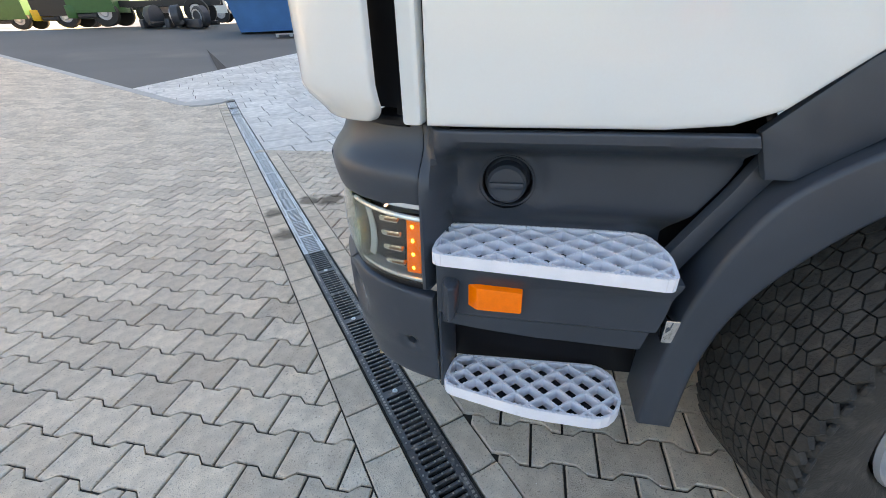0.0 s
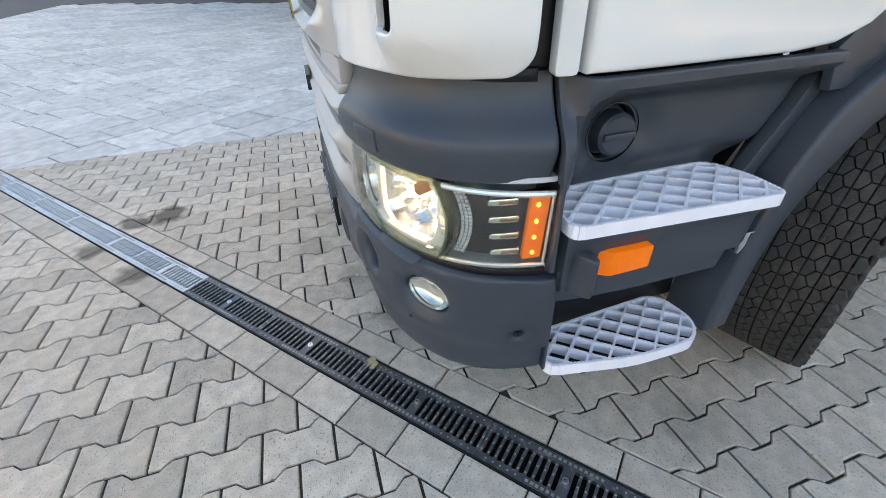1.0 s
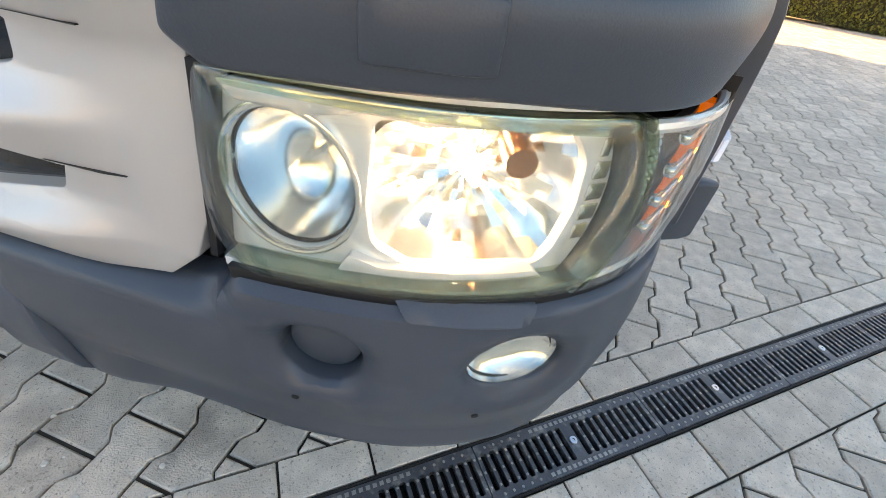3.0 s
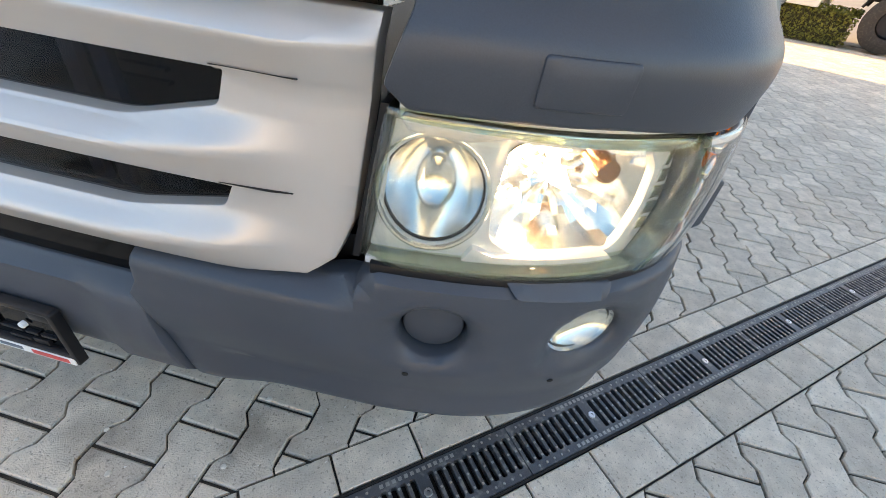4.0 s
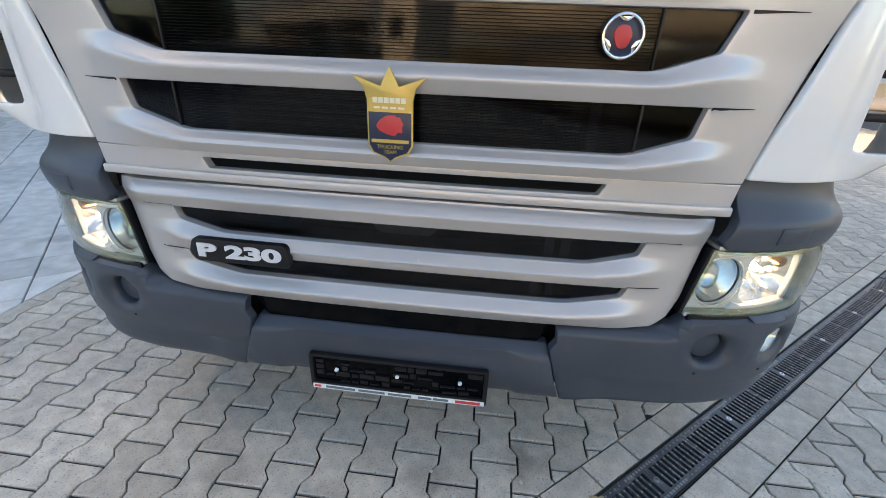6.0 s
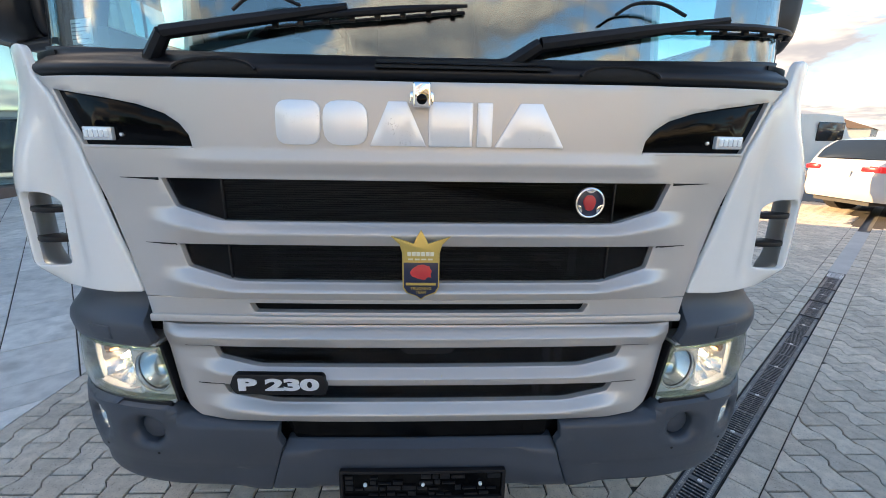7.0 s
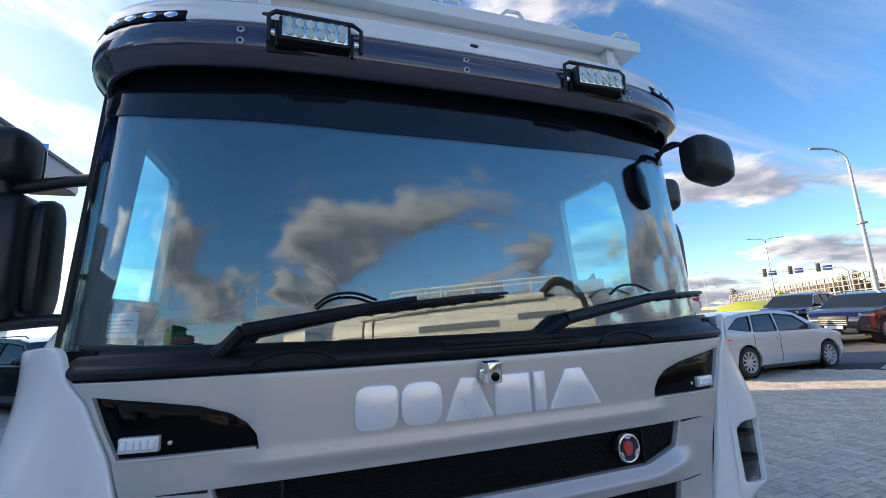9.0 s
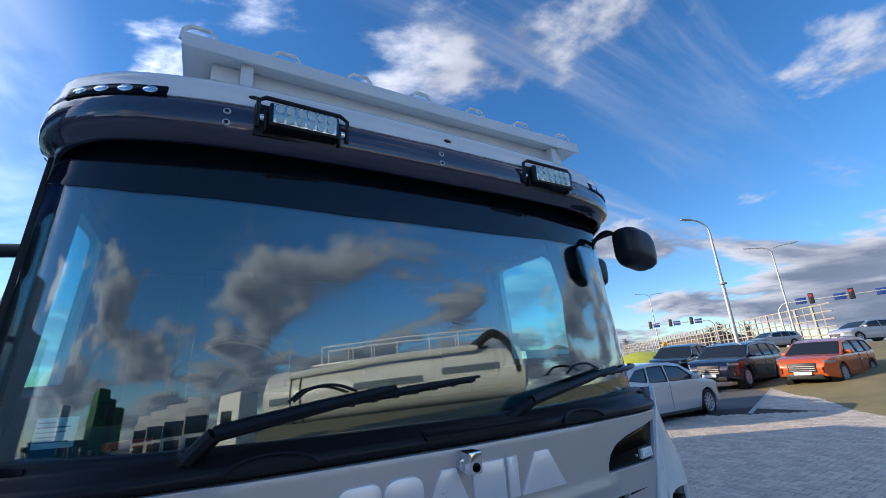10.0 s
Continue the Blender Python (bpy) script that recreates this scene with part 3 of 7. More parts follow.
lower = part("lower_grille", plate(outline, (OP3, OP4), 0.004, 0.03, 0.005, 0.031, bar_rows(LOW_BARS, .66, .98), low_fun), "silver", truck, "silver metallic lower grille panel")
for zt, zb, lim in ((.914, .836, .63), (.787, .716, .61)):
    part("mesh_insert", plate(rect(-lim, zb, lim, zt), (), -0.036, 0.004, 0, 0.06), "net", lower, "dark see-through mesh insert")
part("latch_tab", plate(rounded([(-.075, .914), (.115, .914), (.09, .878), (-.05, .878)], .015), (), -0.028, 0.006, 0.002, 0.04), "black", lower)
for side in (-1, 1):
    # crease shade drawn as thin black slivers on the silver
    for z, a, b in ((.912, .61, .695), (.785, .592, .675)):
        part("crease", plate([(a, z + .001), (b, z + .0005), (b, z - .0005), (a, z - .006)], (), 0.0056, 0.01, 0, 0.05, fun=low_fun, side=side), "black", lower)
# chips in the paint
for s, z, w in ((-.17, .807, .003), (.06, .822, .002), (-.09, .690, .004), (.01, .804, .002)):
    part("paint_chip", plate([(s, z), (s + w, z + .001), (s + w, z + .006), (s, z + .007)], (), 0.010, 0.003, 0, 0), "cream", lower)

# dark backing behind the openings
part("crash_beam", plate(rect(-.80, .40, .80, .70), (), -0.075, 0.02, 0, 0.1), "black", truck, "dark beam behind the bumper")
part("radiator_core", plate(rect(-.74, .60, .74, 1.63), (), -0.10, 0.02, 0, 0.1), "radiator", truck, "dark radiator behind the grille")
for z in (1.135, 1.150, 1.166, 1.182, 1.20):
    part("radiator_tube", plate(rect(-.46, z, .42, z + 0.006), (), -0.055, 0.01, 0.001, 0.1), "rim", truck)
for z in (.735, .75, .765, .855, .87, .885, 1.305, 1.335, 1.365):
    part("cooler_rib", plate(rect(-.52, z, .50, z + 0.004), (), -0.075, 0.01, 0.001, 0.1), "hub", truck)
for s_, z0_, z1_ in ((.36, .715, .80), (.40, .715, .80), (.385, .83, .915), (.425, .83, .915), (.44, 1.115, 1.23), (-.44, 1.115, 1.23)):
    part("cooler_bracket", plate(rect(s_, z0_, s_ + .022, z1_), (), -0.058, 0.012, 0.003, 0), "rim", truck)
part("coolant_hose", tube([W(.15, -.06, 1.19), W(.28, -.055, 1.18), (W(.36, -.06, 1.15)), W(.43, -.06, 1.10)], .016, 10, 5), "black", truck)
for s_ in (.16, .20, .33):
    part("hose_label", plate(rounded(rect(s_, 1.170, s_ + .030, 1.186), .003), (), -0.040, 0.006, 0.001, 0), "cream", truck)


# large name on the panel: six plain blocks of the letters' sizes
def name_block(points, r):
    return plate(rounded(points, r, 4), (), 0.0165, 0.012, 0.002, 0.03, fun=lambda s, z: 0.0)


ZB, ZT = 1.490, 1.598
blocks = [
    ([(-.366, ZB), (-.256, ZB), (-.250, ZT), (-.362, ZT)], .032),
    ([(-.246, ZB), (-.135, ZB), (-.135, ZT), (-.246, ZT)], .040),
    ([(-.130, ZB), (.012, ZB), (-.036, ZT), (-.082, ZT)], .003),
    ([(.018, ZB), (.130, ZB), (.130, ZT), (.018, ZT)], .003),
    ([(.142, ZB), (.180, ZB), (.180, ZT), (.142, ZT)], .003),
    ([(.188, ZB), (.368, ZB), (.306, ZT), (.250, ZT)], .003),
]
for pts, r in blocks:
    part("name_block", name_block(pts, r), "letter", truck, "bright silver block of the front lettering")

# little camera over the name
cam_box = part("front_camera", merge(plate(rounded(rect(-.029, 1.588, .031, 1.622), .01), (), 0.03, 0.02, 0.004, 0), plate(rounded(rect(-.019, 1.582, .023, 1.640), .006), (), 0.062, 0.05, 0.006, 0)), "chrome", truck, "small chromed camera housing")
part("camera_lens", plate(ellipse(.002, 1.600, .012, .012, 18), (), 0.066, 0.01, 0.003, 0), "gloss_black", cam_box)

# round badge
badge = part("round_badge", plate(ellipse(.456, 1.348, .041, .042, 32), (ellipse(.456, 1.348, .0345, .0355, 28),), 0.012, 0.02, 0.003, 0), "chrome", truck, "round chrome badge with a red crest")
part("badge_field", plate(ellipse(.456, 1.348, .036, .037, 28), (), 0.004, 0.006, 0.001, 0), "navy", badge)
for a in (90, 210, 330):
    part("badge_lobe", plate(rounded([(.456 + (.036 + k) * math.cos(radians(a + g)), 1.348 + (.037 + k) * math.sin(radians(a + g))) for g, k in ((-24, 0), (24, 0), (12, -.010), (-12, -.010))], .002), (), 0.010, 0.006, 0.001, 0), "chrome", badge)
part("badge_crest", plate(rounded([(.437, 1.352), (.446, 1.368), (.466, 1.368), (.475, 1.350), (.466, 1.326), (.448, 1.326)], .008), (), 0.009, 0.006, 0.002, 0), "red", badge)

# shield with a crown
shield = thing("shield_plaque", "gold crown plaque with navy shield and red shape on the grille", "plaque")
crown = [(-.0485, 1.191), (.0485, 1.191), (.050, 1.212), (.057, 1.236), (.080, 1.258), (.034, 1.243), (.020, 1.238), (0, 1.277), (-.020, 1.238), (-.034, 1.243), (-.080, 1.258), (-.057, 1.236), (-.050, 1.212)]
part("crown", plate(crown, (), 0.034, 0.006, 0.0015, 0), "gold", shield, "gold crown with three points")
body = [(-.050, 1.214), (.050, 1.214), (.050, 1.115), (.040, 1.098), (.012, 1.088), (0, 1.078), (-.012, 1.088), (-.040, 1.098), (-.050, 1.115)]
part("shield_rim", plate(body, (), 0.033, 0.005, 0.001, 0), "gold", shield)
part("shield_field", plate([(-.0465, 1.186), (.0465, 1.186), (.0465, 1.117), (.037, 1.101), (.011, 1.091), (0, 1.082), (-.011, 1.091), (-.037, 1.101), (-.0465, 1.117)], (), 0.0345, 0.004, 0.0005, 0), "navy", shield)
part("top_field", plate(rect(-.0465, 1.190, .0465, 1.213), (), 0.0342, 0.004, 0, 0), "gold", shield)
part("red_shape", plate(rounded([(-.024, 1.148), (-.030, 1.158), (-.022, 1.170), (-.006, 1.180), (.010, 1.181), (.016, 1.176), (.022, 1.178), (.025, 1.168), (.030, 1.164), (.026, 1.154), (.028, 1.144), (.018, 1.146), (.010, 1.137), (-.008, 1.141)], .003), (), 0.037, 0.004, 0.001, 0), "red", shield)
for k in range(6):
    part("name_bar", plate(rect(-.036 + k * .0122, 1.205, -.026 + k * .0122, 1.216), (), 0.0365, 0.003, 0, 0), "cream", shield)
for k in range(4):
    part("small_print_bar", plate(rect(-.034 + k * .0175, 1.1935, -.021 + k * .0175, 1.1975), (), 0.0362, 0.003, 0, 0), "cream", shield)
part("name_bar", plate(rect(-.041, 1.122, .041, 1.129), (), 0.0365, 0.003, 0, 0), "gold", shield)
for text, z in (("TRUCKING", 1.113), ("TEAM", 1.102)):
    lettering(text, 0.0115, "gold", shield, Matrix.Translation((0, .03 - .0368, z)) @ pose(0, 0, 0, 90, 0, 0), 0.0006)

# model badge
model = thing("model_badge", "black badge plate with raised silver characters on the grille", "badge")
part("badge_plate", plate(rounded([(-.545, .838), (-.285, .838), (-.275, .80), (-.278, .778), (-.29, .772), (-.545, .772), (-.560, .80)], .012), (), 0.026, 0.02, 0.003, 0.05), "black", model)
lettering("P 230", 0.050, "letter", model, Matrix.Translation((-.417, .038 - .0275, .805)) @ pose(0, 0, 0, 90, 0, -.6) @ Matrix.Diagonal((2.05, 1, 1, 1)), 0.003, offset=0.0026)


# ---- bumper ----
def bumper_fun(s, z):
    """Rounded upper shelf, a crease, and a lower edge that tucks in."""
    top = .66 + .055 * smoothstep(.72, .78, s)
    d = -0.032 * smoothstep(top - .020, top + .006, z) + 0.004
    d += 0.010 * math.sin(math.pi * min(1, max(0, (z - .50) / (top - .50))))
    d -= 0.015 * smoothstep(.494, .482, z) * smoothstep(.50, .62, s)
    d -= 0.030 * smoothstep(.43, .375, z) ** 2
    # dished surrounds of the round openings
    for cs, cz, r in ((.852, .613, .075), (1.076, .606, .085)):
        q = math.hypot((s - cs), (z - cz) * 1.15) / r
        d -= 0.019 * smoothstep(1.0, .60, q)
    q = math.hypot(s - 1.296, z - .540)
    d -= 0.008 * smoothstep(.028, .012, q)
    return d


B_TOP = [(.437, .652), (.60, .660), (.70, .664), (.742, .676), (.768, .708), (.80, .716), (.95, .715), (1.10, .708), (1.25, .699), (1.362, .690)]
B_LOW = [(1.366, .50), (1.362, .388), (1.25, .384), (1.05, .380), (.88, .378), (.70, .386), (.482, .398), (.448, .50), (.425, .585), (.440, .61)]
FOG, PLUG = ellipse(1.076, .606, .062, .043, 28, -.10), ellipse(.852, .613, .047, .047, 28)
for side in (1, -1):
    bump = part("bumper_corner", plate(B_TOP + B_LOW, (FOG, PLUG, ellipse(1.296, .541, .011, .011, 14)), 0.0, 0.03, 0.005, 0.025, 0.0085, bumper_fun, side=side), "plastic", truck, "grey plastic bumper corner")
    part("blanking_plug", plate(ellipse(.852, .613, .0425, .0425, 28), (), -0.021, 0.012, 0.004, 0, side=side), "plastic", bump, "round blanking plug")
    part("plug_socket", plate(ellipse(.852, .613, .060, .060, 24), (), -0.040, 0.006, 0, 0.03, side=side), "black", bump)
    # fog lamp: bowl, lens and rim
    bowl = []
    for k, (r, d) in enumerate(((1.02, -.010), (.95, -.018), (.8, -.028), (.5, -.036), (.15, -.038))):
        bowl.append([W(side * (1.076 + .058 * r * math.cos(a)), d, .606 + .041 * r * math.sin(a)) for a in (2 * math.pi * i / 28 for i in range(28))])
    fog = part("fog_lamp", loft(bowl, cap=False), "reflector", bump, "oval chrome fog lamp")
    part("fog_lens", plate(ellipse(1.076, .606, .056, .039, 28, -.1), (), -0.006, 0.003, 0.001, 0.02, side=side), "lens", fog)
    part("fog_surround", plate(ellipse(1.076, .606, .062, .044, 28, -.1), (ellipse(1.076, .606, .056, .039, 28, -.1),), -0.016, 0.01, 0.001, 0.03, side=side), "black", fog)
    part("eye_socket", plate(ellipse(1.296, .541, .014, .014, 16), (), -0.02, 0.004, 0.0, 0, side=side), "black", bump)
    part("eye_bolt", plate(ellipse(1.296, .542, .006, .006, 12), (), -0.012, 0.008, 0.002, 0, side=side), "bolt", bump)
    for s, z in ((.822, .540), (1.035, .527)):
        # holes drawn as near-black discs on the surface
        part("drain_hole", plate(ellipse(s, z, .0045, .004, 10), (), 0.0015, 0.004, 0, 0, fun=bumper_fun, side=side), "pit", bump)
    part("lamp_flap", plate(rounded([(.925, .718), (1.075, .709), (1.06, .690), (.945, .698)], .006), (), 0.004, 0.012, 0.003, 0.02, fun=lambda s, z: bumper_fun(s, z) + 0.012 * smoothstep(.695, .72, z), side=side), "plastic", bump)
    # headlamp washer strip and inner return
    part("lamp_gasket", plate([(.765, .700), (.765, .716), (1.34, .714), (1.34, .699)], (), -0.006, 0.045, 0.003, 0.03, side=side), "black", bump)
    part("shelf", plate(rect(.76, .705, 1.36, .735), (), -0.055, 0.02, 0.002, 0.04, side=side), "black", bump)

# middle of the bumper with its dark slot and plate
part("bumper_slot", plate(rounded([(-.435, .655), (.435, .655), (.395, .573), (-.395, .573)], .02), (), -0.03, 0.02, 0.004, 0.05, 0.02), "gloss_black", truck, "black recessed slot over the plate")


def mid_fun(s, z):
    return 0.006 + 0.012 * math.sin(math.pi * min(1, max(0, (z - .40) / .17))) - 0.03 * smoothstep(.555, .582, z) - 0.02 * smoothstep(.43, .39, z) - 0.010 * smoothstep(.36, .33, s) * smoothstep(.56, .545, z)


mid = part("bumper_middle", plate(rounded([(-.425, .582), (.425, .582), (.446, .50), (.478, .400), (-.478, .400), (-.446, .50)], .008), (), 0.0, 0.03, 0.004, 0.03, 0.0125, mid_fun), "plastic", truck, "grey plastic bumper middle")
holder = thing("plate_holder", "empty black number plate holder with printed white strip", "plate holder")
part("frame", plate(rounded(rect(-.256, .374, .270, .500), .008), (rounded(rect(-.244, .398, .258, .490), .004),), 0.028, 0.016, 0.003, 0.06), "black", holder)
part("back", plate(rect(-.252, .380, .266, .496), (), 0.017, 0.006, 0, 0.06), "gloss_black", holder)
random.seed(5)
for row in range(4):
    x = -.238
    while x < .24:
        w = random.choice((.018, .03, .042, .024))
        if random.random() < .72:
            part("web", plate(rect(x, .402 + row * .0215, x + w, .402 + row * .0215 + random.choice((.006, .017, .012))), (), 0.023, 0.006, 0.001, 0), "black", holder)
        x += w + .006
part("printed_strip", plate(rounded(rect(-.250, .375, .264, .391), .003), (), 0.0295, 0.002, 0, 0.06), "label_white", holder, "white printed strip")
for a, b in ((-.21, -.12), (-.11, -.03), (-.02, .05), (.07, .11), (.115, .16)):
    part("print_bar", plate(rect(a, .379, b, .387), (), 0.0302, 0.001, 0, 0.06), "ink", holder)
part("print_bar", plate(rect(.18, .378, .252, .388), (), 0.0302, 0.001, 0, 0.06), "red", holder)
part("print_bar", plate(rect(-.245, .379, -.225, .387), (), 0.0302, 0.001, 0, 0), "red", holder)
for s in (-.175, .007, .19):
    part("screw_cap", plate(ellipse(s, .447, .006, .006, 12), (), 0.028, 0.008, 0.002, 0), "label_white", holder)


# ---- headlamp corner ----
def soft(t, r):
    """max(0, t) with its corner rounded."""
    return .5 * (t + math.sqrt(t * t + r * r))


def neck(z):
    """The hollow between the brow and the cab: steep behind the rounded ridge, then upright."""
    return .064 * (1 - math.exp(-soft(z - .984, .020) / .030))


def hood_fun(s, z):
    """Brow over the headlamp: a hollow under the cab, then a rounded brow that tucks in towards the lamp."""
    return 0.026 - .020 * smoothstep(1.08, 1.30, s) - neck(z) - .34 * soft(.955 - z, .035)


def lamp_joint(z):
    """The bowed joint between the main cover and the indicator's cover."""
    return 1.106 + .038 * (1 - ((z - .806) / .095) ** 2)


JOINT = [float(z) for z in np.linspace(.897, .717, 13)]
for side in (1, -1):
    hood = part("lamp_brow", plate(rounded([(.795, 1.078), (.800, .985), (.778, .925), (.80, .905), (1.0, .908), (1.20, .900), (1.330, .893), (1.338, .96), (1.336, 1.03), (1.330, 1.078)], .006), (), 0.0, 0.03, 0.006, 0.025, 0.006, hood_fun, side=side), "plastic", truck, "grey plastic brow over the headlamp")
    part("brow_patch", plate(rounded(rect(.905, .925, .985, .968), .005), (), 0.0035, 0.006, 0.002, 0.02, fun=hood_fun, side=side), "plastic", hood)
    part("brow_top", plate(rect(1.17, 1.062, 1.30, 1.086), (), -0.040, 0.05, 0.01, 0.02, side=side), "black", hood)

    lamp = thing("headlamp", "lit clear headlamp with chrome reflectors and amber indicator", "headlamp", group="headlamps")
    # housing behind everything
    part("housing", plate(rect(.752, .715, 1.345, .905), (), -0.105, 0.006, 0, 0.03, side=side), "frost", lamp)
    for za, zb, s0 in ((.710, .720, .758), (.899, .909, .790)):
        part("housing_wall", plate(rect(s0, za, 1.345, zb), (), -0.014, 0.092, 0, 0.03, side=side), "frost", lamp)
    part("inner_wall", plate([(.742, .716), (.750, .716), (.780, .903), (.772, .903)], (), -0.014, 0.09, 0, 0, side=side), "black", lamp)
    part("outer_wall", plate(rect(1.342, .716, 1.353, .90), (), 0.002, 0.10, 0, 0, side=side), "black", lamp)
    # silver surround with a round and a wide opening
    main = rounded([(.758, .725), (.785, .894)] + [(lamp_joint(z) - .008, z) for z in (.890, .86, .83, .80, .77, .74, .724)], .006)
    hole_round = ellipse(.829, .806, .060, .067, 30)
    hole_main = rounded([(.905, .876), (1.072, .880), (1.098, .850), (1.103, .80), (1.090, .752), (1.074, .738), (.938, .736), (.902, .756), (.898, .80), (.902, .84)], .012)
    part("bezel", plate(main, (hole_round, hole_main), -0.030, 0.012, 0.004, 0.03, side=side), "frost", lamp, "satin silver lamp surround")
    part("bezel_brow", plate(rounded([(.800, .879), (.790, .893), (1.108, .893), (1.112, .884), (.95, .880), (.90, .884), (.86, .876)], .004), (), -0.016, 0.016, 0.004, 0.02, side=side), "chrome", lamp)
    part("bezel_foot", plate(rounded([(.872, .728), (.884, .748), (.912, .738), (1.070, .738), (1.082, .728)], .003), (), -0.020, 0.014, 0.003, 0.02, side=side), "frost", lamp)
    for k in range(5):
        z = .765 + k * .022
        part("bezel_flute", plate(rounded(rect(1.108, z, lamp_joint(z + .008) - .012, z + .018), .003), (), -0.0285, 0.008, 0.002, 0, side=side), "reflector", lamp)
    # round reflector with a dark gap and a ring
    rings = []
    for r, d in ((1.0, -.040), (.97, -.050), (.90, -.066), (.76, -.084), (.55, -.096), (.30, -.103), (.1, -.105)):
        rings.append([W(side * (.829 + .060 * r * math.cos(a)), d, .806 + .067 * r * math.sin(a)) for a in (2 * math.pi * i / 30 for i in range(30))])
    rr = part("round_reflector", loft(rings, cap=False), "reflector", lamp, "round chrome reflector")
    part("gap_ring", plate(ellipse(.829, .806, .0605, .0675, 32), (ellipse(.829, .806, .0575, .0645, 32),), -0.037, 0.004, 0, 0.03, side=side), "black", rr)
    part("reflector_ring", plate(ellipse(.829, .806, .0665, .0735, 36), (ellipse(.829, .806, .0605, .0675, 36),), -0.025, 0.012, 0.003, 0.03, side=side), "reflector", rr, "pale satin ring")
    part("reflector_bulb", tube([W(side * .829, -.100, .812), W(side * .829, -.072, .812)], [.008, .007, .003], 10), "chrome", rr)
    # main reflector: a wide bowl of many small facets
    rings, rnd = [], random.Random(17)
    for k, (r, d) in enumerate(((1.03, -.036), (1.0, -.044), (.92, -.060), (.80, -.074), (.66, -.084), (.50, -.092), (.34, -.098), (.18, -.101), (.06, -.102))):
        ring = []
        for i in range(40):
            a = 2 * math.pi * i / 40
            ca, sa = math.cos(a), math.sin(a)
            q = (abs(ca) ** 3.6 + abs(sa) ** 3.6) ** (-1 / 3.6)
            wob = rnd.uniform(-.006, .006) if 1 < k < 8 else 0.0
            ring.append(W(side * (1.000 + .103 * r * q * ca), d + wob, .808 + .073 * r * q * sa))
        rings.append(ring)
    ref = part("main_reflector", loft(rings, cap=False), "reflector", lamp, "deep faceted chrome main reflector", smooth=14)
    part("main_bulb", tube([W(side * 1.005, -.098, .812), W(side * 1.003, -.062, .812)], [.013, .014, .011, .004], 12), "bulb", ref, "lit bulb")
    part("bulb_cap", tube([W(side * 1.045, -.085, .846), W(side * 1.037, -.040, .843)], [.015, .015, .014], 14), "bulb_off", ref, "copper-tinted bulb shield")
    part("side_bulb", tube([W(side * .940, -.082, .79), W(side * .938, -.062, .79)], [.007, .007, .003], 10), "bulb_dim", ref)
    # bowed glass walls between the two chambers
    for g in (-.003, .010):
        strip_ = [(lamp_joint(z) + g, z) for z in JOINT] + [(lamp_joint(z) + g + .005, z) for z in reversed(JOINT)]
        part("divider_wall", plate(strip_, (), -0.001, 0.045, 0.001, 0, side=side), "lens_edge", lamp, "greenish thick glass wall")
    # side chamber: prisms, four clear bulbs on black, amber strip
    panel_pts = [(lamp_joint(z) + .016, z) for z in JOINT if .735 < z < .882] + [(1.327, .735), (1.337, .880)]
    chamber = part("indicator_panel", plate(panel_pts, (), -0.026, 0.01, 0.001, 0.02, side=side), "black", lamp, "black indicator panel")
    prisms = []
    for k in range(17):
        z = .742 + k * .0079
        for c in range(3):
            a = lamp_joint(z) + .019 + c * .0085
            prisms.append(plate(rect(a, z, a + .0068, z + .0062), (), -0.017, 0.006, 0.0024, 0, side=side, seg=1))
    tagged(part("prism_strip", merge(*prisms), "frost", chamber), "clear strip of small prisms", kind="stuff")
    for i in range(4):
        z = .862 - i * .036
        x0 = 1.216 + .003 * i
        glow_bulb = part("indicator_bulb", plate(rounded([(x0, z - .008), (x0, z + .006), (x0 + .060, z + .012), (x0 + .060, z - .004)], .007), (), -0.010, 0.014, 0.006, 0.01, side=side), "chrome", chamber, "clear bullet-shaped bulb")
        # coppery sliver painted for the warm reflection in the bulb's end
        part("bulb_stem", plate(rounded([(x0 + .022, z - .002), (x0 + .022, z + .003), (x0 + .058, z + .007), (x0 + .058, z + .001)], .002), (), -0.0085, 0.004, 0.001, 0, side=side), "bulb_off", glow_bulb)
    am = part("amber_strip", plate([(1.290, .737), (1.299, .878), (1.336, .876), (1.328, .739)], (), -0.010, 0.016, 0.003, 0.015, side=side), "amber", chamber, "amber indicator strip")
    for i in range(4):
        part("indicator_light", plate(ellipse(1.313 - .001 * i, .858 - i * .035, .0040, .0046, 10), (), -0.0085, 0.006, 0.002, 0, side=side), "amber_led", am)
    # clear covers, with a thick greenish edge
    out_main = [(.747, .716), (.777, .902)] + [(lamp_joint(z), z) for z in JOINT]
    in_main = [(.757, .727), (.786, .892)] + [(lamp_joint(z) - .007, z) for z in JOINT if .727 < z < .892]
    swell = lambda s, z: 0.010 * math.sin(math.pi * (z - .71) / .19) - .016 * smoothstep(.80, .747, s)
    a = part("main_cover", plate(rounded(out_main, [.010, .012] + [0] * len(JOINT)), (), -0.004, 0.004, 0.002, 0.02, 0.03, fun=swell, side=side), "lens", lamp, "clear main lamp cover")
    out_side = [(lamp_joint(z) + .005, z) for z in reversed(JOINT)] + [(1.347, .888), (1.339, .719)]
    b = part("indicator_cover", plate(out_side, (), -0.002, 0.004, 0.001, 0.02, 0.03, fun=lambda s, z: 0.008 * math.sin(math.pi * (z - .71) / .19), side=side), "lens", lamp, "clear indicator cover")
    rim_ = part("cover_edge", plate(out_main, (in_main,), -0.007, 0.030, 0.003, 0.03, fun=swell, side=side), "lens_edge", lamp, "thick greenish edge of the cover")
    for ob in (a, b, rim_):
        ob.visible_shadow = False
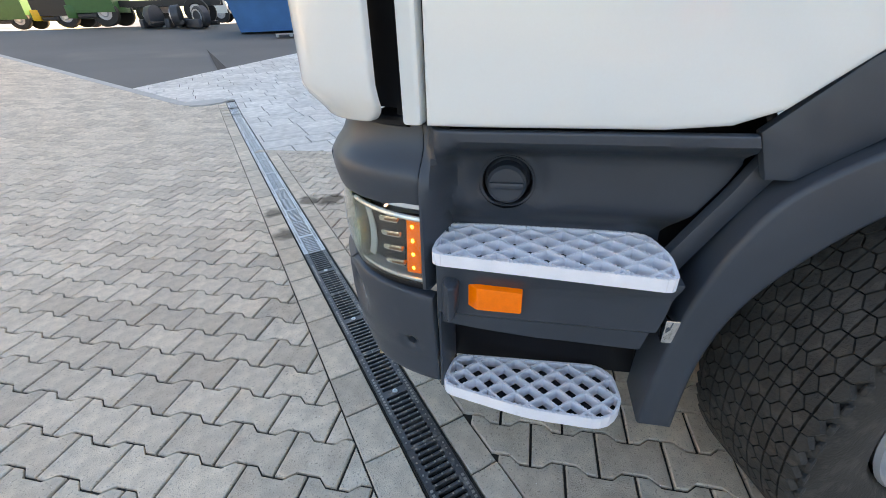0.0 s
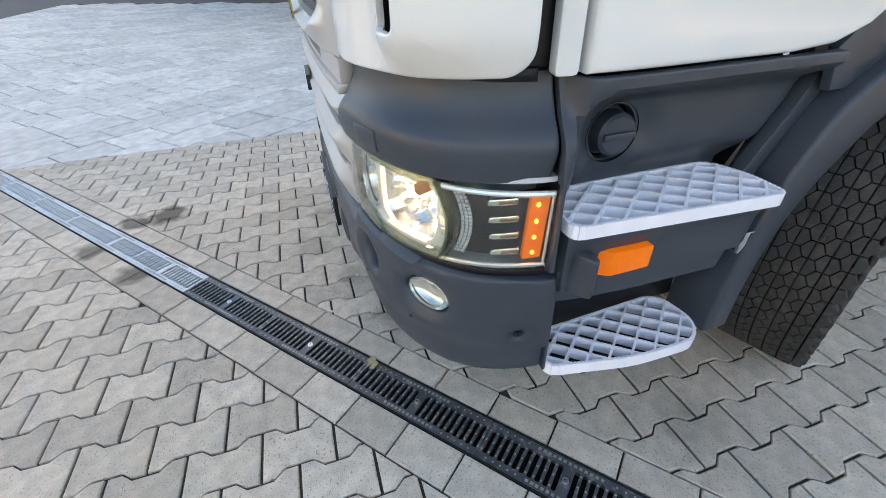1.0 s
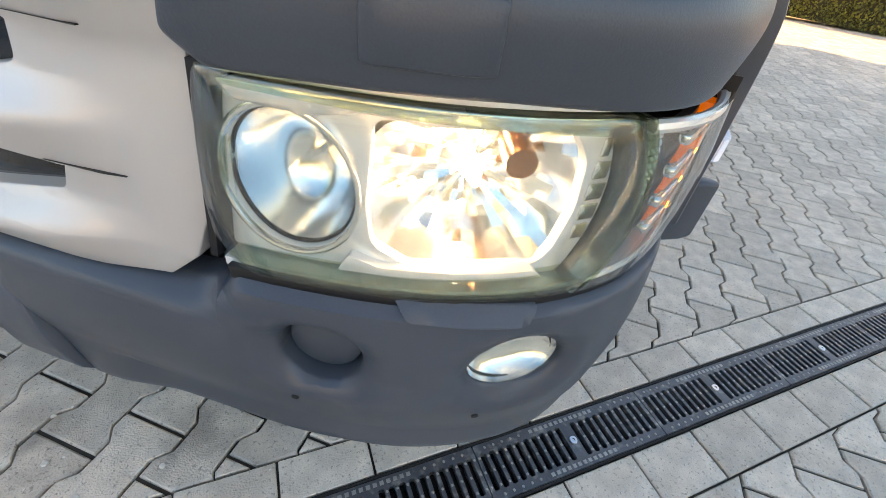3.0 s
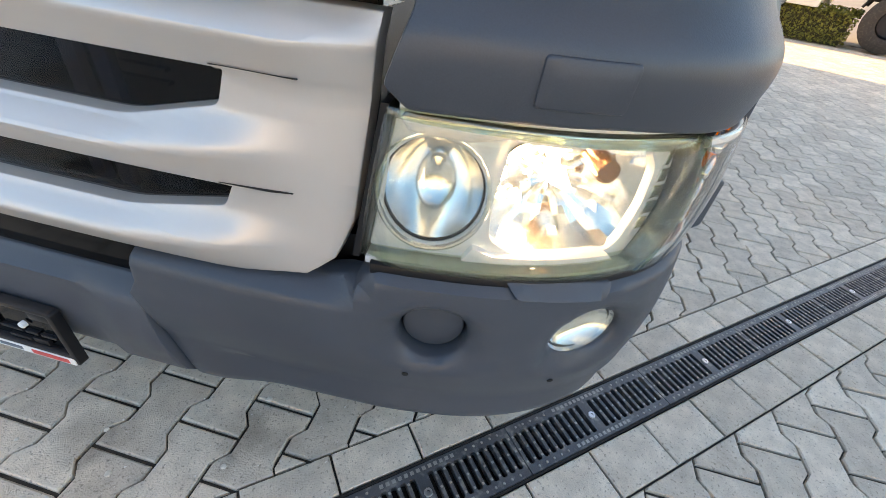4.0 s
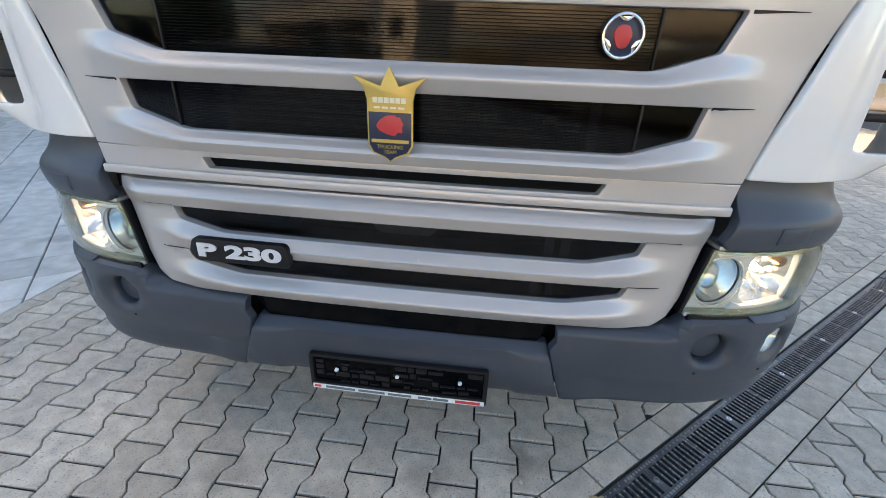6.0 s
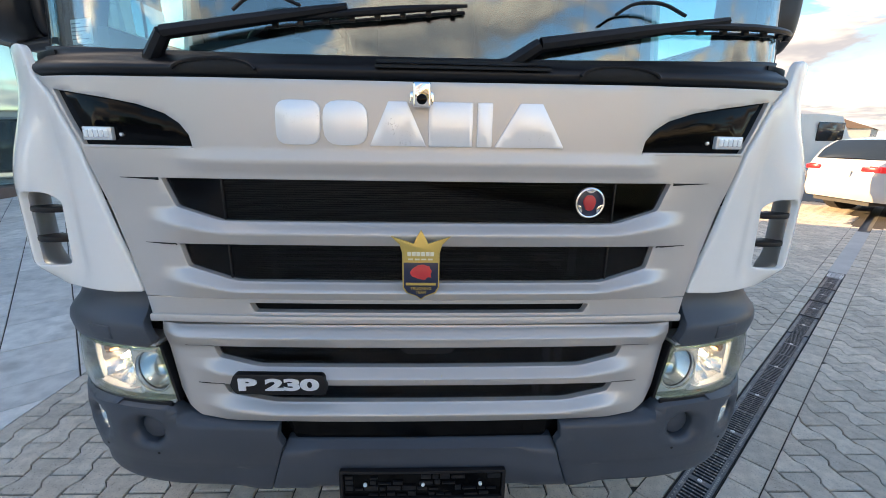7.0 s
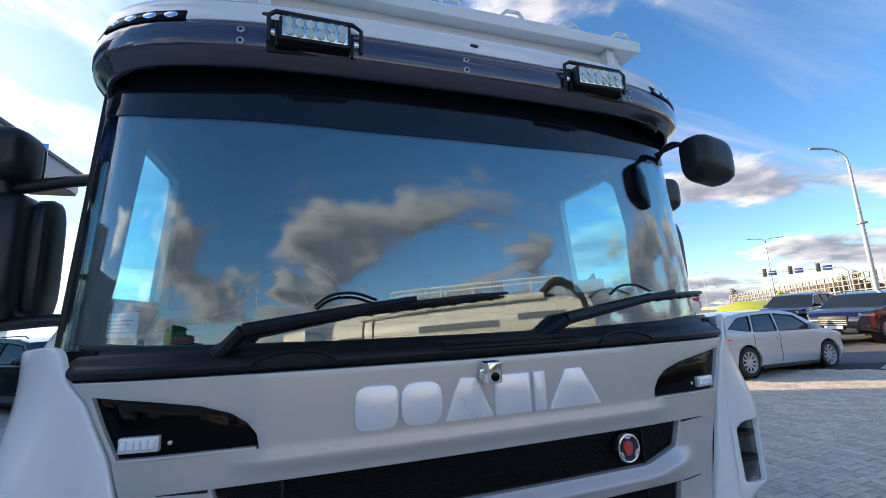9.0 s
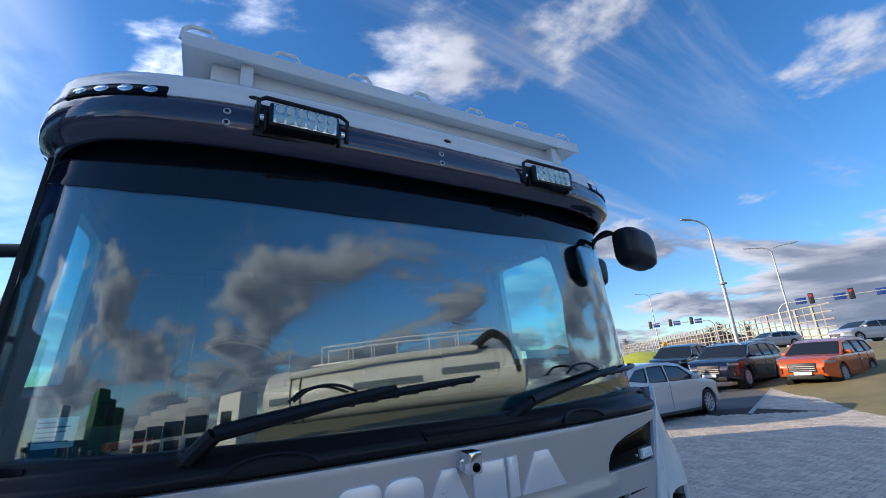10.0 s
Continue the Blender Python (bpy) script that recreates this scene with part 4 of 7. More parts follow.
    # silver frame round the indicator
    for pts, r in (([(1.128, .888), (1.343, .879)], .006), ([(1.125, .728), (1.335, .726)], .004), ([(1.340, .880), (1.334, .726)], .003)):
        part("chrome_frame", tube([W(side * (pts[0][0] + (pts[1][0] - pts[0][0]) * t), -.008, pts[0][1] + (pts[1][1] - pts[0][1]) * t) for t in np.linspace(0, 1, 10)], r, 8), "frost", chamber)


# ---- white corner deflectors and doors ----
def deflect(s, z):
    """The deflector swells out beside its inlet and falls back towards the door."""
    zone = smoothstep(1.66, 1.36, z) * smoothstep(1.06, 1.15, z)
    d = 0.056 * smoothstep(.985, 1.095, s) * zone * (1 - .45 * smoothstep(1.14, 1.276, s))
    d -= 0.014 * zone * smoothstep(.93, .99, s) * smoothstep(1.05, 1.0, s)
    return d + 0.006 - 0.012 * smoothstep(.88, .80, s) * smoothstep(1.3, 1.1, z)


for side in (1, -1):
    pts = [(.792, 1.074), (.819, 1.181), (.855, 1.313), (.900, 1.485), (.962, 1.606), (1.010, 1.655), (1.035, 1.725), (1.075, 1.735), (1.272, 1.72), (1.276, 1.40), (1.276, 1.105), (1.250, 1.080), (1.10, 1.074)]
    slot = rounded([(1.018, 1.142), (1.014, 1.325), (1.035, 1.350), (1.082, 1.352), (1.100, 1.335), (1.094, 1.142)], .012)
    de = part("corner_deflector", plate(rounded(pts, [.01, 0, 0, 0, 0, 0, .02, .02, .02, 0, .03, .02, 0]), (slot,), 0.0, 0.018, 0.007, 0.025, 0.025, deflect, side=side, seg=3), "white", truck, "white painted corner air deflector")
    part("air_channel", plate(rect(.99, 1.10, 1.33, 1.72), (), -0.045, 0.01, 0, 0.03, side=side), "black", de)
    for z in (1.206, 1.292):
        part("channel_fin", plate(rect(1.008, z, 1.108, z + .016), (), -0.016, 0.06, 0.004, 0.02, fun=deflect, side=side), "black", de)
    part("corner_strip", plate(rounded(rect(1.312, 1.076, 1.352, 1.70), .01), (), -0.004, 0.03, 0.006, 0.02, side=side), "white", truck, "narrow white pillar strip")
    # black sheet behind the gap stands in for its shade
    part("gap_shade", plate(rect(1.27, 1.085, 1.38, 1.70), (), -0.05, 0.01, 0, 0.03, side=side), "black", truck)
    # door with window opening
    y = lambda v: v + SIDE
    door_pts = [(1.364, 1.078), (y(.80), 1.078), (y(.90), 1.086), (y(.97), 1.112), (y(1.06), 1.19), (y(1.20), 1.30), (y(1.45), 1.42), (y(1.45), 2.62), (y(.70), 2.62), (y(.60), 2.50), (y(.53), 2.2), (y(.50), 1.80), (1.40, 1.74), (1.368, 1.70)]
    win = rounded([(y(.57), 1.885), (y(1.20), 1.90), (y(1.20), 2.50), (y(.76), 2.50), (y(.63), 2.38)], .03)
    door = part("cab_door", plate(door_pts, (win,), 0.0, 0.045, 0.010, 0.08, 0.08, fun=lambda s, z: -.06 * smoothstep(1.7, 2.6, z) + 0.004, side=side, seg=3), "white", truck, "white painted cab door")
    w = part("door_window", plate(win, (), -0.018, 0.004, 0, 0.1, 0.1, fun=lambda s, z: -.06 * smoothstep(1.7, 2.6, z), side=side), "side_glass", door, "greenish side window")
    w.visible_shadow = False
    part("cab_flank", plate([(y(1.458), 1.44), (y(1.62), 1.45), (y(2.0), 1.36), (y(2.0), 2.62), (y(1.458), 2.62)], (), 0.0, 0.045, 0.006, 0.1, 0.1, fun=lambda s, z: -.06 * smoothstep(1.7, 2.6, z), side=side), "white", truck, "white cab flank")


# ---- entrance steps, side panel, wheel arch (both flanks) ----
def well_fun(s, z):
    """The step well: set back behind a softly rounded frame, deeper behind the upper step."""
    r, dx, dz = .075, s - 1.360, 1.050 - z
    inside = r - math.hypot(r - dx, r - dz) if dx < r and dz < r else min(dx, dz)
    deep = smoothstep(-.004, .020 + .028 * smoothstep(.86, .96, z), inside)
    d = -(0.085 + .050 * smoothstep(.900, .825, z)) * deep
    # a dished surround for the filler cap
    d -= .022 * smoothstep(.105, .060, math.hypot(s - 1.513, z - .94)) * smoothstep(1.40, 1.45, s)
    # a raised rim runs up beside the lamp
    d += (0.012 - neck(z)) * smoothstep(1.385, 1.350, s)
    return d + 0.004


def grating(outline, z0, z1, parent, bar=0.0058):
    """A cast step: a rim with toothed top and crossing diagonal bars."""
    def clip(p, q):
        lo, hi = 0.0, 1.0
        n = len(outline)
        for i in range(n):
            a, b = Vector(outline[i]), Vector(outline[(i + 1) % n])
            nrm = Vector((-(b - a).y, (b - a).x))
            fa, fb = (p - a).dot(nrm), (q - a).dot(nrm)
            if fa < 0 and fb < 0:
                return None
            if fa * fb < 0:
                t = fa / (fa - fb)
                lo, hi = (max(lo, t), hi) if fa < 0 else (lo, min(hi, t))
        return (p + (q - p) * lo, p + (q - p) * hi) if hi - lo > 0.01 else None

    def toothed(p, q, w, tooth, h0, h1):
        k = max(1, int((q - p).length / tooth))
        side_ = Vector((-(q - p).y, (q - p).x)).normalized() * w / 2
        bm = bmesh.new()
        prof = []
        for i in range(k):
            for t, up in ((0.0, 0.0), (0.25, 1.0), (0.65, 1.0), (0.9, 0.0)):
                prof.append(((i + t) / k, h1 - 0.0016 * (1 - up)))
        prof.append((1.0, h1 - .0016))
        rows = []
        for sgn in (-1, 1):
            top = [bm.verts.new((*(p + (q - p) * t + side_ * sgn), z)) for t, z in prof]
            bot = [bm.verts.new((*(p + (q - p) * t + side_ * sgn), h0)) for t, z in prof]
            rows.append((top, bot))
        for (t0, b0), (t1, b1) in ((rows[0], rows[1]),):
            for i in range(len(prof) - 1):
                bm.faces.new((t0[i], t0[i + 1], t1[i + 1], t1[i]))
                bm.faces.new((t0[i], b0[i], b0[i + 1], t0[i + 1]))
                bm.faces.new((t1[i], t1[i + 1], b1[i + 1], b1[i]))
                bm.faces.new((b0[i], b1[i], b1[i + 1], b0[i + 1]))
            bm.faces.new((t0[0], t1[0], b1[0], b0[0])); bm.faces.new((t0[-1], b0[-1], b1[-1], t1[-1]))
        return bm
    made = []
    n = len(outline)
    for i in range(n):
        p, q = Vector(outline[i]), Vector(outline[(i + 1) % n])
        made.append(toothed(p, q, 0.007, 0.009, z0, z1))
    part("rim", merge(*made), "alu", parent, "toothed outer rim")
    xs, ys = [p[0] for p in outline], [p[1] for p in outline]
    c = Vector(((min(xs) + max(xs)) / 2, (min(ys) + max(ys)) / 2))
    for ang in (41, -41):
        u = Vector((math.sin(radians(ang)), math.cos(radians(ang))))
        nrm = Vector((u.y, -u.x))
        for k in range(-11, 12):
            o = c + nrm * (k * .0455 + .006)
            got = clip(o - u * 0.8, o + u * 0.8)
            if got:
                part("grate_bar", toothed(got[0], got[1], bar, 0.009, z0 + .003, z1 - .001), "alu", parent)


def flank(side):
    y = lambda v: v + SIDE
    # panel with the filler cap recess
    panel = part("step_well", plate([(1.341, .715), (1.343, .89), (1.341, 1.03), (1.336, 1.072), (y(.945), 1.072), (y(.972), 1.0), (y(.955), .96), (y(.875), .83), (y(.875), .70)], (ellipse(1.513, .94, .055, .055, 28),), 0.0, 0.02, 0.004, 0.0135, 0.0135, well_fun, side=side), "plastic", truck, "grey plastic side panel round the steps")
    cup = lathe([(.060, .0), (.060, -.055), (0, -.055)], 28, "x")
    part("cap_recess", moved(cup, Matrix.Translation(W(side * 1.513, -0.100, .94)) @ (Matrix() if side > 0 else pose(0, 0, 0, 0, 0, 180))), "black", panel, "dark round recess")
    cap_at = W(side * 1.513, -0.118, .94)
    cap = moved(lathe([(0, .036), (.036, .036), (.042, .030), (.044, .0), (.048, -.004), (.052, -.012), (.052, -.02)], 28, "x"), Matrix.Translation(cap_at) @ (Matrix() if side > 0 else pose(0, 0, 0, 0, 0, 180)))
    cp = part("filler_cap", cap, "plastic", panel, "round ribbed filler cap")
    gx = cap_at.x + side * .035
    part("cap_grip", box(min(gx, gx + side * .006), cap_at.y - .036, .933, max(gx, gx + side * .008), cap_at.y + .036, .947, .003), "plastic", cp)
    # box under the upper step, with its lamp
    sill = part("step_box", plate(rounded([(1.372, .610), (1.372, .800), (y(.892), .795), (y(.880), .70), (y(.855), .588), (y(.62), .592)], .006), (), 0.0, 0.10, 0.006, 0.03, 0.02, fun=lambda s, z: 0.010 - 0.022 * smoothstep(.655, .645, z) + 0.02 * smoothstep(.74, .79, z) * smoothstep(1.38, 1.5, s), side=side), "plastic", truck, "grey plastic step carrier")
    part("side_lamp", plate(rounded([(y(.452), .684), (y(.458), .742), (y(.495), .748), (y(.588), .744), (y(.588), .690), (y(.495), .690)], .005), (), 0.030, 0.04, 0.004, 0.012, fun=lambda s, z: -0.028 * smoothstep(y(.497), y(.458), s), side=side), "amber", sill, "amber side marker lamp")
    part("lamp_fairing", plate(rounded([(1.380, .655), (1.39, .758), (y(.452), .756), (y(.447), .668)], .012), (), 0.056, 0.06, 0.010, 0.010, fun=lambda s, z: -0.050 * smoothstep(1.412, 1.376, s) - .012 * smoothstep(1.41, 1.43, s), side=side), "plastic", sill)
    part("kick_plate", plate([(1.350, .395), (1.350, .660), (y(.87), .66), (y(.895), .40)], (), -0.135, 0.02, 0.003, 0.05, side=side), "black", truck, "dark scuffed plate behind the lower step")
    part("bumper_return", plate(rect(1.3685, .400, 1.3755, .700), (), -0.004, 0.13, 0.002, 0, 0.05, side=side), "plastic", truck)
    part("inner_liner", plate([(1.345, .36), (1.345, 1.07), (y(1.03), 1.07), (y(1.10), .95), (y(.99), .75), (y(.96), .36)], (), -0.19, 0.02, 0, 0.06, side=side), "black", truck)
    part("panel_return", plate([(y(.868), .80), (y(.955), .95), (y(.99), 1.02), (y(1.02), .985), (y(.965), .89), (y(.90), .77)], (), -0.055, 0.03, 0.003, 0.03, side=side), "plastic", truck)
    st = thing("entrance_step", "cast light-metal step with toothed diamond grating, upper", "step", group="entrance steps")
    up = rounded([(1.222, .392), (1.256, .862), (1.165, .870), (1.072, .842), (1.066, .60), (1.076, .404), (1.140, .394)], [.020, .018, .03, .03, .05, .015, .03], 3)
    lo = rounded([(1.198, .398), (1.244, .62), (1.246, .800), (1.190, .842), (1.100, .830), (1.072, .795), (1.090, .418)], [.03, .05, .04, .03, .02, .03, .03], 3)
    for outl, za, zb, tag in ((up, .796, .825, "upper"), (lo, .387, .422, "lower")):
        pts = [(side * a, b) for a, b in outl]
        if side < 0:
            pts = pts[::-1]
        # clip() wants a counter-clockwise outline
        area = sum(pts[i - 1][0] * pts[i][1] - pts[i][0] * pts[i - 1][1] for i in range(len(pts)))
        pts = pts if area > 0 else pts[::-1]
        one = st if tag == "upper" else thing("entrance_step", "cast light-metal step with toothed diamond grating, low over the paving", "step", group="entrance steps")
        grating(pts, za, zb, one)
        mid_ = Vector((sum(q[0] for q in pts) / len(pts), sum(q[1] for q in pts) / len(pts)))
        # black sheet added below so that the grating's holes look shaded
        tray = bmesh.new()
        for zz in (za - .004, za + .001):
            tray.faces.new([tray.verts.new((*(mid_ + (Vector(q) - mid_) * .985), zz)) for q in pts])
        bmesh.ops.bridge_loops(tray, edges=tray.edges[:])
        part("drip_tray", tray, "black", one, "black sheet added under the grating to darken its holes")
    # wheel arch
    outer = [(y(.885), .372), (y(.895), .56), (y(.925), .76), (y(.975), .90), (y(1.03), .985), (y(1.14), 1.065), (y(1.30), 1.14), (y(1.54), 1.17), (y(1.80), 1.13), (y(2.03), 1.0), (y(2.12), .80)]
    inner_ = [(y(2.05), .78), (y(1.95), .93), (y(1.78), 1.04), (y(1.54), 1.075), (y(1.33), 1.04), (y(1.17), .945), (y(1.06), .82), (y(.998), .70), (y(.968), .55), (y(.962), .372)]
    sm = lambda pts: [tuple(q) for q in spline(pts, 4)]
    arch = part("wheel_arch", plate(sm(outer) + sm(inner_), (), 0.0, 0.14, 0.012, 0.03, 0.0, fun=lambda s, z: 0.010, side=side, seg=3), "plastic", truck, "grey plastic wheel arch")
    part("arch_bracket", plate(rounded(rect(y(.885), .63, y(.915), .69), .004), (), 0.005, 0.02, 0.003, 0, side=side), "chrome", arch)
    part("arch_panel", plate([(y(.955), 1.072), (y(1.07), 1.185), (y(1.22), 1.295), (y(1.47), 1.42), (y(1.62), 1.44), (y(2.0), 1.35), (y(2.0), 1.05), (y(1.54), 1.172), (y(1.30), 1.145), (y(1.14), 1.07), (y(1.03), .99), (y(.985), .99)], (), -0.022, 0.02, 0.004, 0.05, 0.05, side=side), "plastic", truck, "grey plastic arch liner")


flank(1)
flank(-1)


# ---- front wheels ----
def wheel(at):
    wh = thing("front_wheel", "lorry tyre with worn blocky tread turned on its steel rim", "wheel", at, group="front wheels")
    R, HW = .520, .150
    prof = [(.30, -.11), (.33, -.135), (.40, -.152), (.455, -.152), (.487, -.140), (.500, -.122), (.505, -.06), (.506, 0), (.505, .06), (.500, .122), (.487, .140), (.455, .152), (.40, .152), (.33, .135), (.30, .11)]
    ty = part("tyre", lathe(prof, 72, "x"), "rubber", wh, "black rubber tyre")
    # tread: close rows of six-sided blocks with narrow grooves and a cut across each
    bm = bmesh.new()
    count, rows_ = 70, 7
    p_ = 2 * math.pi * R / count
    rnd = random.Random(3)
    for r in range(rows_):
        x0 = (r - (rows_ - 1) / 2) * p_ * .866
        for i in range(count):
            a0 = 2 * math.pi * (i + .5 * (r % 2)) / count
            h = R + rnd.uniform(-.0015, .0005)
            for half in (-1, 1):
                six = [(-.10, half * .04), (.10, half * .06), (1.0 * .50, half * .04), (.50, half * .29), (0, half * .577), (-.50, half * .29), (-.50, half * .05)]
                top, bot = [], []
                for qa, qx in six:
                    for ring, rad, k in ((top, h, .93), (bot, .505, .965)):
                        xx = x0 + qx * p_ * k
                        aa = a0 + qa * p_ * k / R
                        rr_ = rad - .012 * max(0, (abs(xx) - .105) / .05) ** 1.5
                        ring.append(bm.verts.new((xx, rr_ * math.cos(aa), rr_ * math.sin(aa))))
                bm.faces.new(top)
                for k in range(len(six)):
                    bm.faces.new((top[k - 1], top[k], bot[k], bot[k - 1]))
    tagged(part("tread", bm, "rubber", ty), "worn six-sided tread blocks", kind="stuff")
    # shoulder lugs and sidewall ring
    lugs = bmesh.new()
    for sg in (-1, 1):
        for i in range(60):
            a = 2 * math.pi * i / 60
            b = box(-.006, -.012, -.016, .006, .012, .016, .003, 1)
            moved(b, pose(0, 0, 0, math.degrees(a), 0, 0) @ pose(sg * .142, 0, .484, 0, sg * 24, 0))
            me = bpy.data.meshes.new("t"); b.to_mesh(me); b.free(); lugs.from_mesh(me); bpy.data.meshes.remove(me)
    tagged(part("shoulder", lugs, "rubber", ty), "moulded shoulder lugs", kind="stuff")
    rim = part("rim", lathe([(.305, .125), (.300, .135), (.290, .128), (.282, .06), (.26, .03), (.18, .035), (.15, .06), (.145, .075), (.0, .075)], 48, "x"), "rim", wh, "painted steel rim")
    for i in range(10):
        a = 2 * math.pi * i / 10
        part("wheel_nut", moved(lathe([(.0, .035), (.012, .034), (.016, .028), (.017, 0)], 6, "x"), Matrix.Translation((.040, .165 * math.cos(a), .165 * math.sin(a)))), "chrome", rim)
    part("hub", lathe([(.145, .07), (.12, .10), (.10, .155), (.09, .165), (0, .165)], 32, "x"), "hub", wh)
    return wh


STEER = 20
w1 = wheel(pose(1.02, 1.57, .515, 0, 0, STEER))
copy_thing(w1, pose(-1.02, 1.57, .515, 0, 0, 180 + STEER))


# ---- windscreen, cowl, visor, roof ----
G0 = wrap([(0, .105), (.3, .108), (.6, .126), (.85, .170), (1.0, .222), (1.08, .272), (1.13, .345), (1.15, .47), (1.15, .7), (1.15, 2.2)])


def G(s, d, z):
    """The windscreen's surface leans back as it rises."""
    v = G0(s, d, z)
    t = max(0.0, z - 1.70)
    v.y += 0.045 * t
    v.x *= 1 - 0.045 * t
    return v


# cowl; near-black sheets carry the shade of its dished grips
def cowl_fun(s, z):
    d = 0.02 - 0.05 * smoothstep(1.672, 1.715, z) - .012 * smoothstep(1.665, 1.648, z)
    return d


cowl = part("cowl", plate([(-1.035, 1.652), (-.5, 1.650), (0, 1.648), (.5, 1.650), (1.035, 1.652), (1.06, 1.735), (.8, 1.722), (.4, 1.714), (0, 1.712), (-.4, 1.714), (-.8, 1.722), (-1.06, 1.735)], (), -0.02, 0.05, 0.008, 0.025, 0.008, cowl_fun), "black", truck, "dark plastic cowl under the windscreen")
# slot drawn as a near-black sheet, its shade in the colour
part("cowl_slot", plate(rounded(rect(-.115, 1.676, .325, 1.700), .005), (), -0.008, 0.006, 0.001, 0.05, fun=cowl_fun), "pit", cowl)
part("cowl_slot_bar", plate(rect(-.112, 1.687, .322, 1.692), (), -0.004, 0.006, 0.001, 0.05, fun=cowl_fun), "black", cowl)
for s in (-.508, .503):
    grip = [(s + .104 * math.cos(t), 1.657 + .037 * math.sin(t) ** .8) for t in np.linspace(0, math.pi, 18)]
    # flat near-black sheet painted for the shade inside the grip
    part("grip_pocket", plate(grip, (), -0.0165, 0.004, 0, 0.03, 0.01, fun=lambda q, z: cowl_fun(1.0, z)), "pit", cowl, "dark sheet for the shaded hollow of the hand grip")
    part("grip_lip", tube([W(q, -0.012 + cowl_fun(1.0, z), z) for q, z in grip[1:-1]], .005, 6), "black", cowl)
for s in (-.35, .36):
    part("cowl_joint", plate(rect(s, 1.655, s + .004, 1.710), (), -0.0185, 0.004, 0, 0, fun=cowl_fun), "pit", cowl)
screen_pts = [(-1.19, 1.725), (-.9, 1.712), (-.45, 1.702), (0, 1.70), (.45, 1.702), (.9, 1.712), (1.19, 1.725), (1.21, 2.1), (1.205, 2.53), (.6, 2.565), (0, 2.57), (-.6, 2.565), (-1.205, 2.53), (-1.21, 2.1)]
screen = part("windscreen", plate(screen_pts, (), 0.0, 0.006, 0, 0.05, 0.08, to=G), "glass", truck, "large tinted windscreen mirroring clouds")
screen.visible_shadow = False
# covers the glass: printed edge, with the visor's dark reflection painted in below
part("screen_band", plate([(-1.20, 2.430), (-1.08, 2.396), (-.9, 2.372), (-.3, 2.350), (.3, 2.350), (.9, 2.372), (1.08, 2.396), (1.20, 2.430), (1.20, 2.56), (-1.20, 2.56)], (), 0.0025, 0.002, 0, 0.05, 0.03, to=G), "band", screen, "black band along the top, print and painted visor reflection")
for side in (1, -1):
    part("screen_seal", plate([(1.185, 1.72), (1.235, 1.73), (1.245, 2.1), (1.24, 2.54), (1.19, 2.53), (1.197, 2.1)], (), 0.010, 0.03, 0.004, 0.02, 0.1, to=G, side=side), "black", truck, "black windscreen seal")
    part("front_pillar", plate([(1.225, 1.73), (1.36, 1.72), (1.42, 1.95), (1.46, 2.3), (1.50, 2.60), (1.23, 2.60)], (), 0.004, 0.05, 0.006, 0.03, 0.1, to=G, side=side), "black", truck, "dark windscreen pillar")

# sun visor over the screen
V = wrap([(0, .045), (.35, .049), (.65, .066), (.85, .105), (.97, .155), (1.06, .235), (1.105, .34), (1.115, .48)])


def vis_fun(s, z):
    return 0.012 * math.sin(math.pi * min(1, max(0, (z - 2.50) / .12))) - 0.03 * smoothstep(2.525, 2.495, z)


vis_pts = [(-.7, 2.497), (0, 2.497), (.7, 2.497), (1.0, 2.497), (1.16, 2.487), (1.27, 2.455), (1.33, 2.455), (1.335, 2.60), (.7, 2.612), (0, 2.615), (-.7, 2.612), (-1.335, 2.60), (-1.33, 2.455), (-1.27, 2.455), (-1.16, 2.487), (-1.0, 2.497)]
M["visor_body"] = material("smoked_acrylic", (0.040, 0.038, 0.062), 0.06, 0, 0.05, 4, 200, coat=1.0)
vis = part("sun_visor", plate(vis_pts, (), 0.0, 0.012, 0.004, 0.04, 0.02, vis_fun, to=V), "visor_body", truck, "smoked acrylic sun visor")
for s in (-.665, 0.0, .665):
    for z in (2.546, 2.582):
        part("visor_bolt", plate(ellipse(s, z, .0105, .0105, 16), (), 0.004, 0.012, 0.003, 0, fun=vis_fun, to=V), "rim", vis)
        part("bolt_socket", plate(ellipse(s, z, .0055, .0055, 8), (), 0.0052, 0.004, 0, 0, fun=vis_fun, to=V), "black", vis)


def brow_fun(s, z):
    return 0.006 - 0.16 * smoothstep(2.675, 2.765, z) ** 1.5 - 0.018 * smoothstep(2.60, 2.68, z)


part("roof_front", plate([(-1.335, 2.601), (-.7, 2.614), (0, 2.617), (.7, 2.614), (1.335, 2.601), (1.30, 2.74), (.7, 2.758), (0, 2.762), (-.7, 2.758), (-1.30, 2.74)], (), 0.0, 0.02, 0.004, 0.04, 0.015, brow_fun, to=V), "white", truck, "white roof front over the visor")
for s in (-.60, 0.04, .60):
    part("roof_grommet", plate(ellipse(s, 2.652, .016, .008, 14), (), 0.003, 0.008, 0.002, 0, fun=brow_fun, to=V), "black", truck)
for side in (1, -1):
    cl = part("roof_marker_lamp", plate(rounded([(.812, 2.608), (.812, 2.645), (1.068, 2.640), (1.068, 2.600)], .006), (), 0.004, 0.03, 0.004, 0.03, fun=brow_fun, to=V, side=side), "gloss_black", truck, "dark cluster of four round lights")
    for i in range(4):
        part("led_eye", plate(ellipse(.852 + .058 * i, 2.625 - .001 * i, .019, .0145, 18), (), 0.008, 0.012, 0.007, 0, fun=brow_fun, to=V, side=side), "reflector", cl)
secs = []
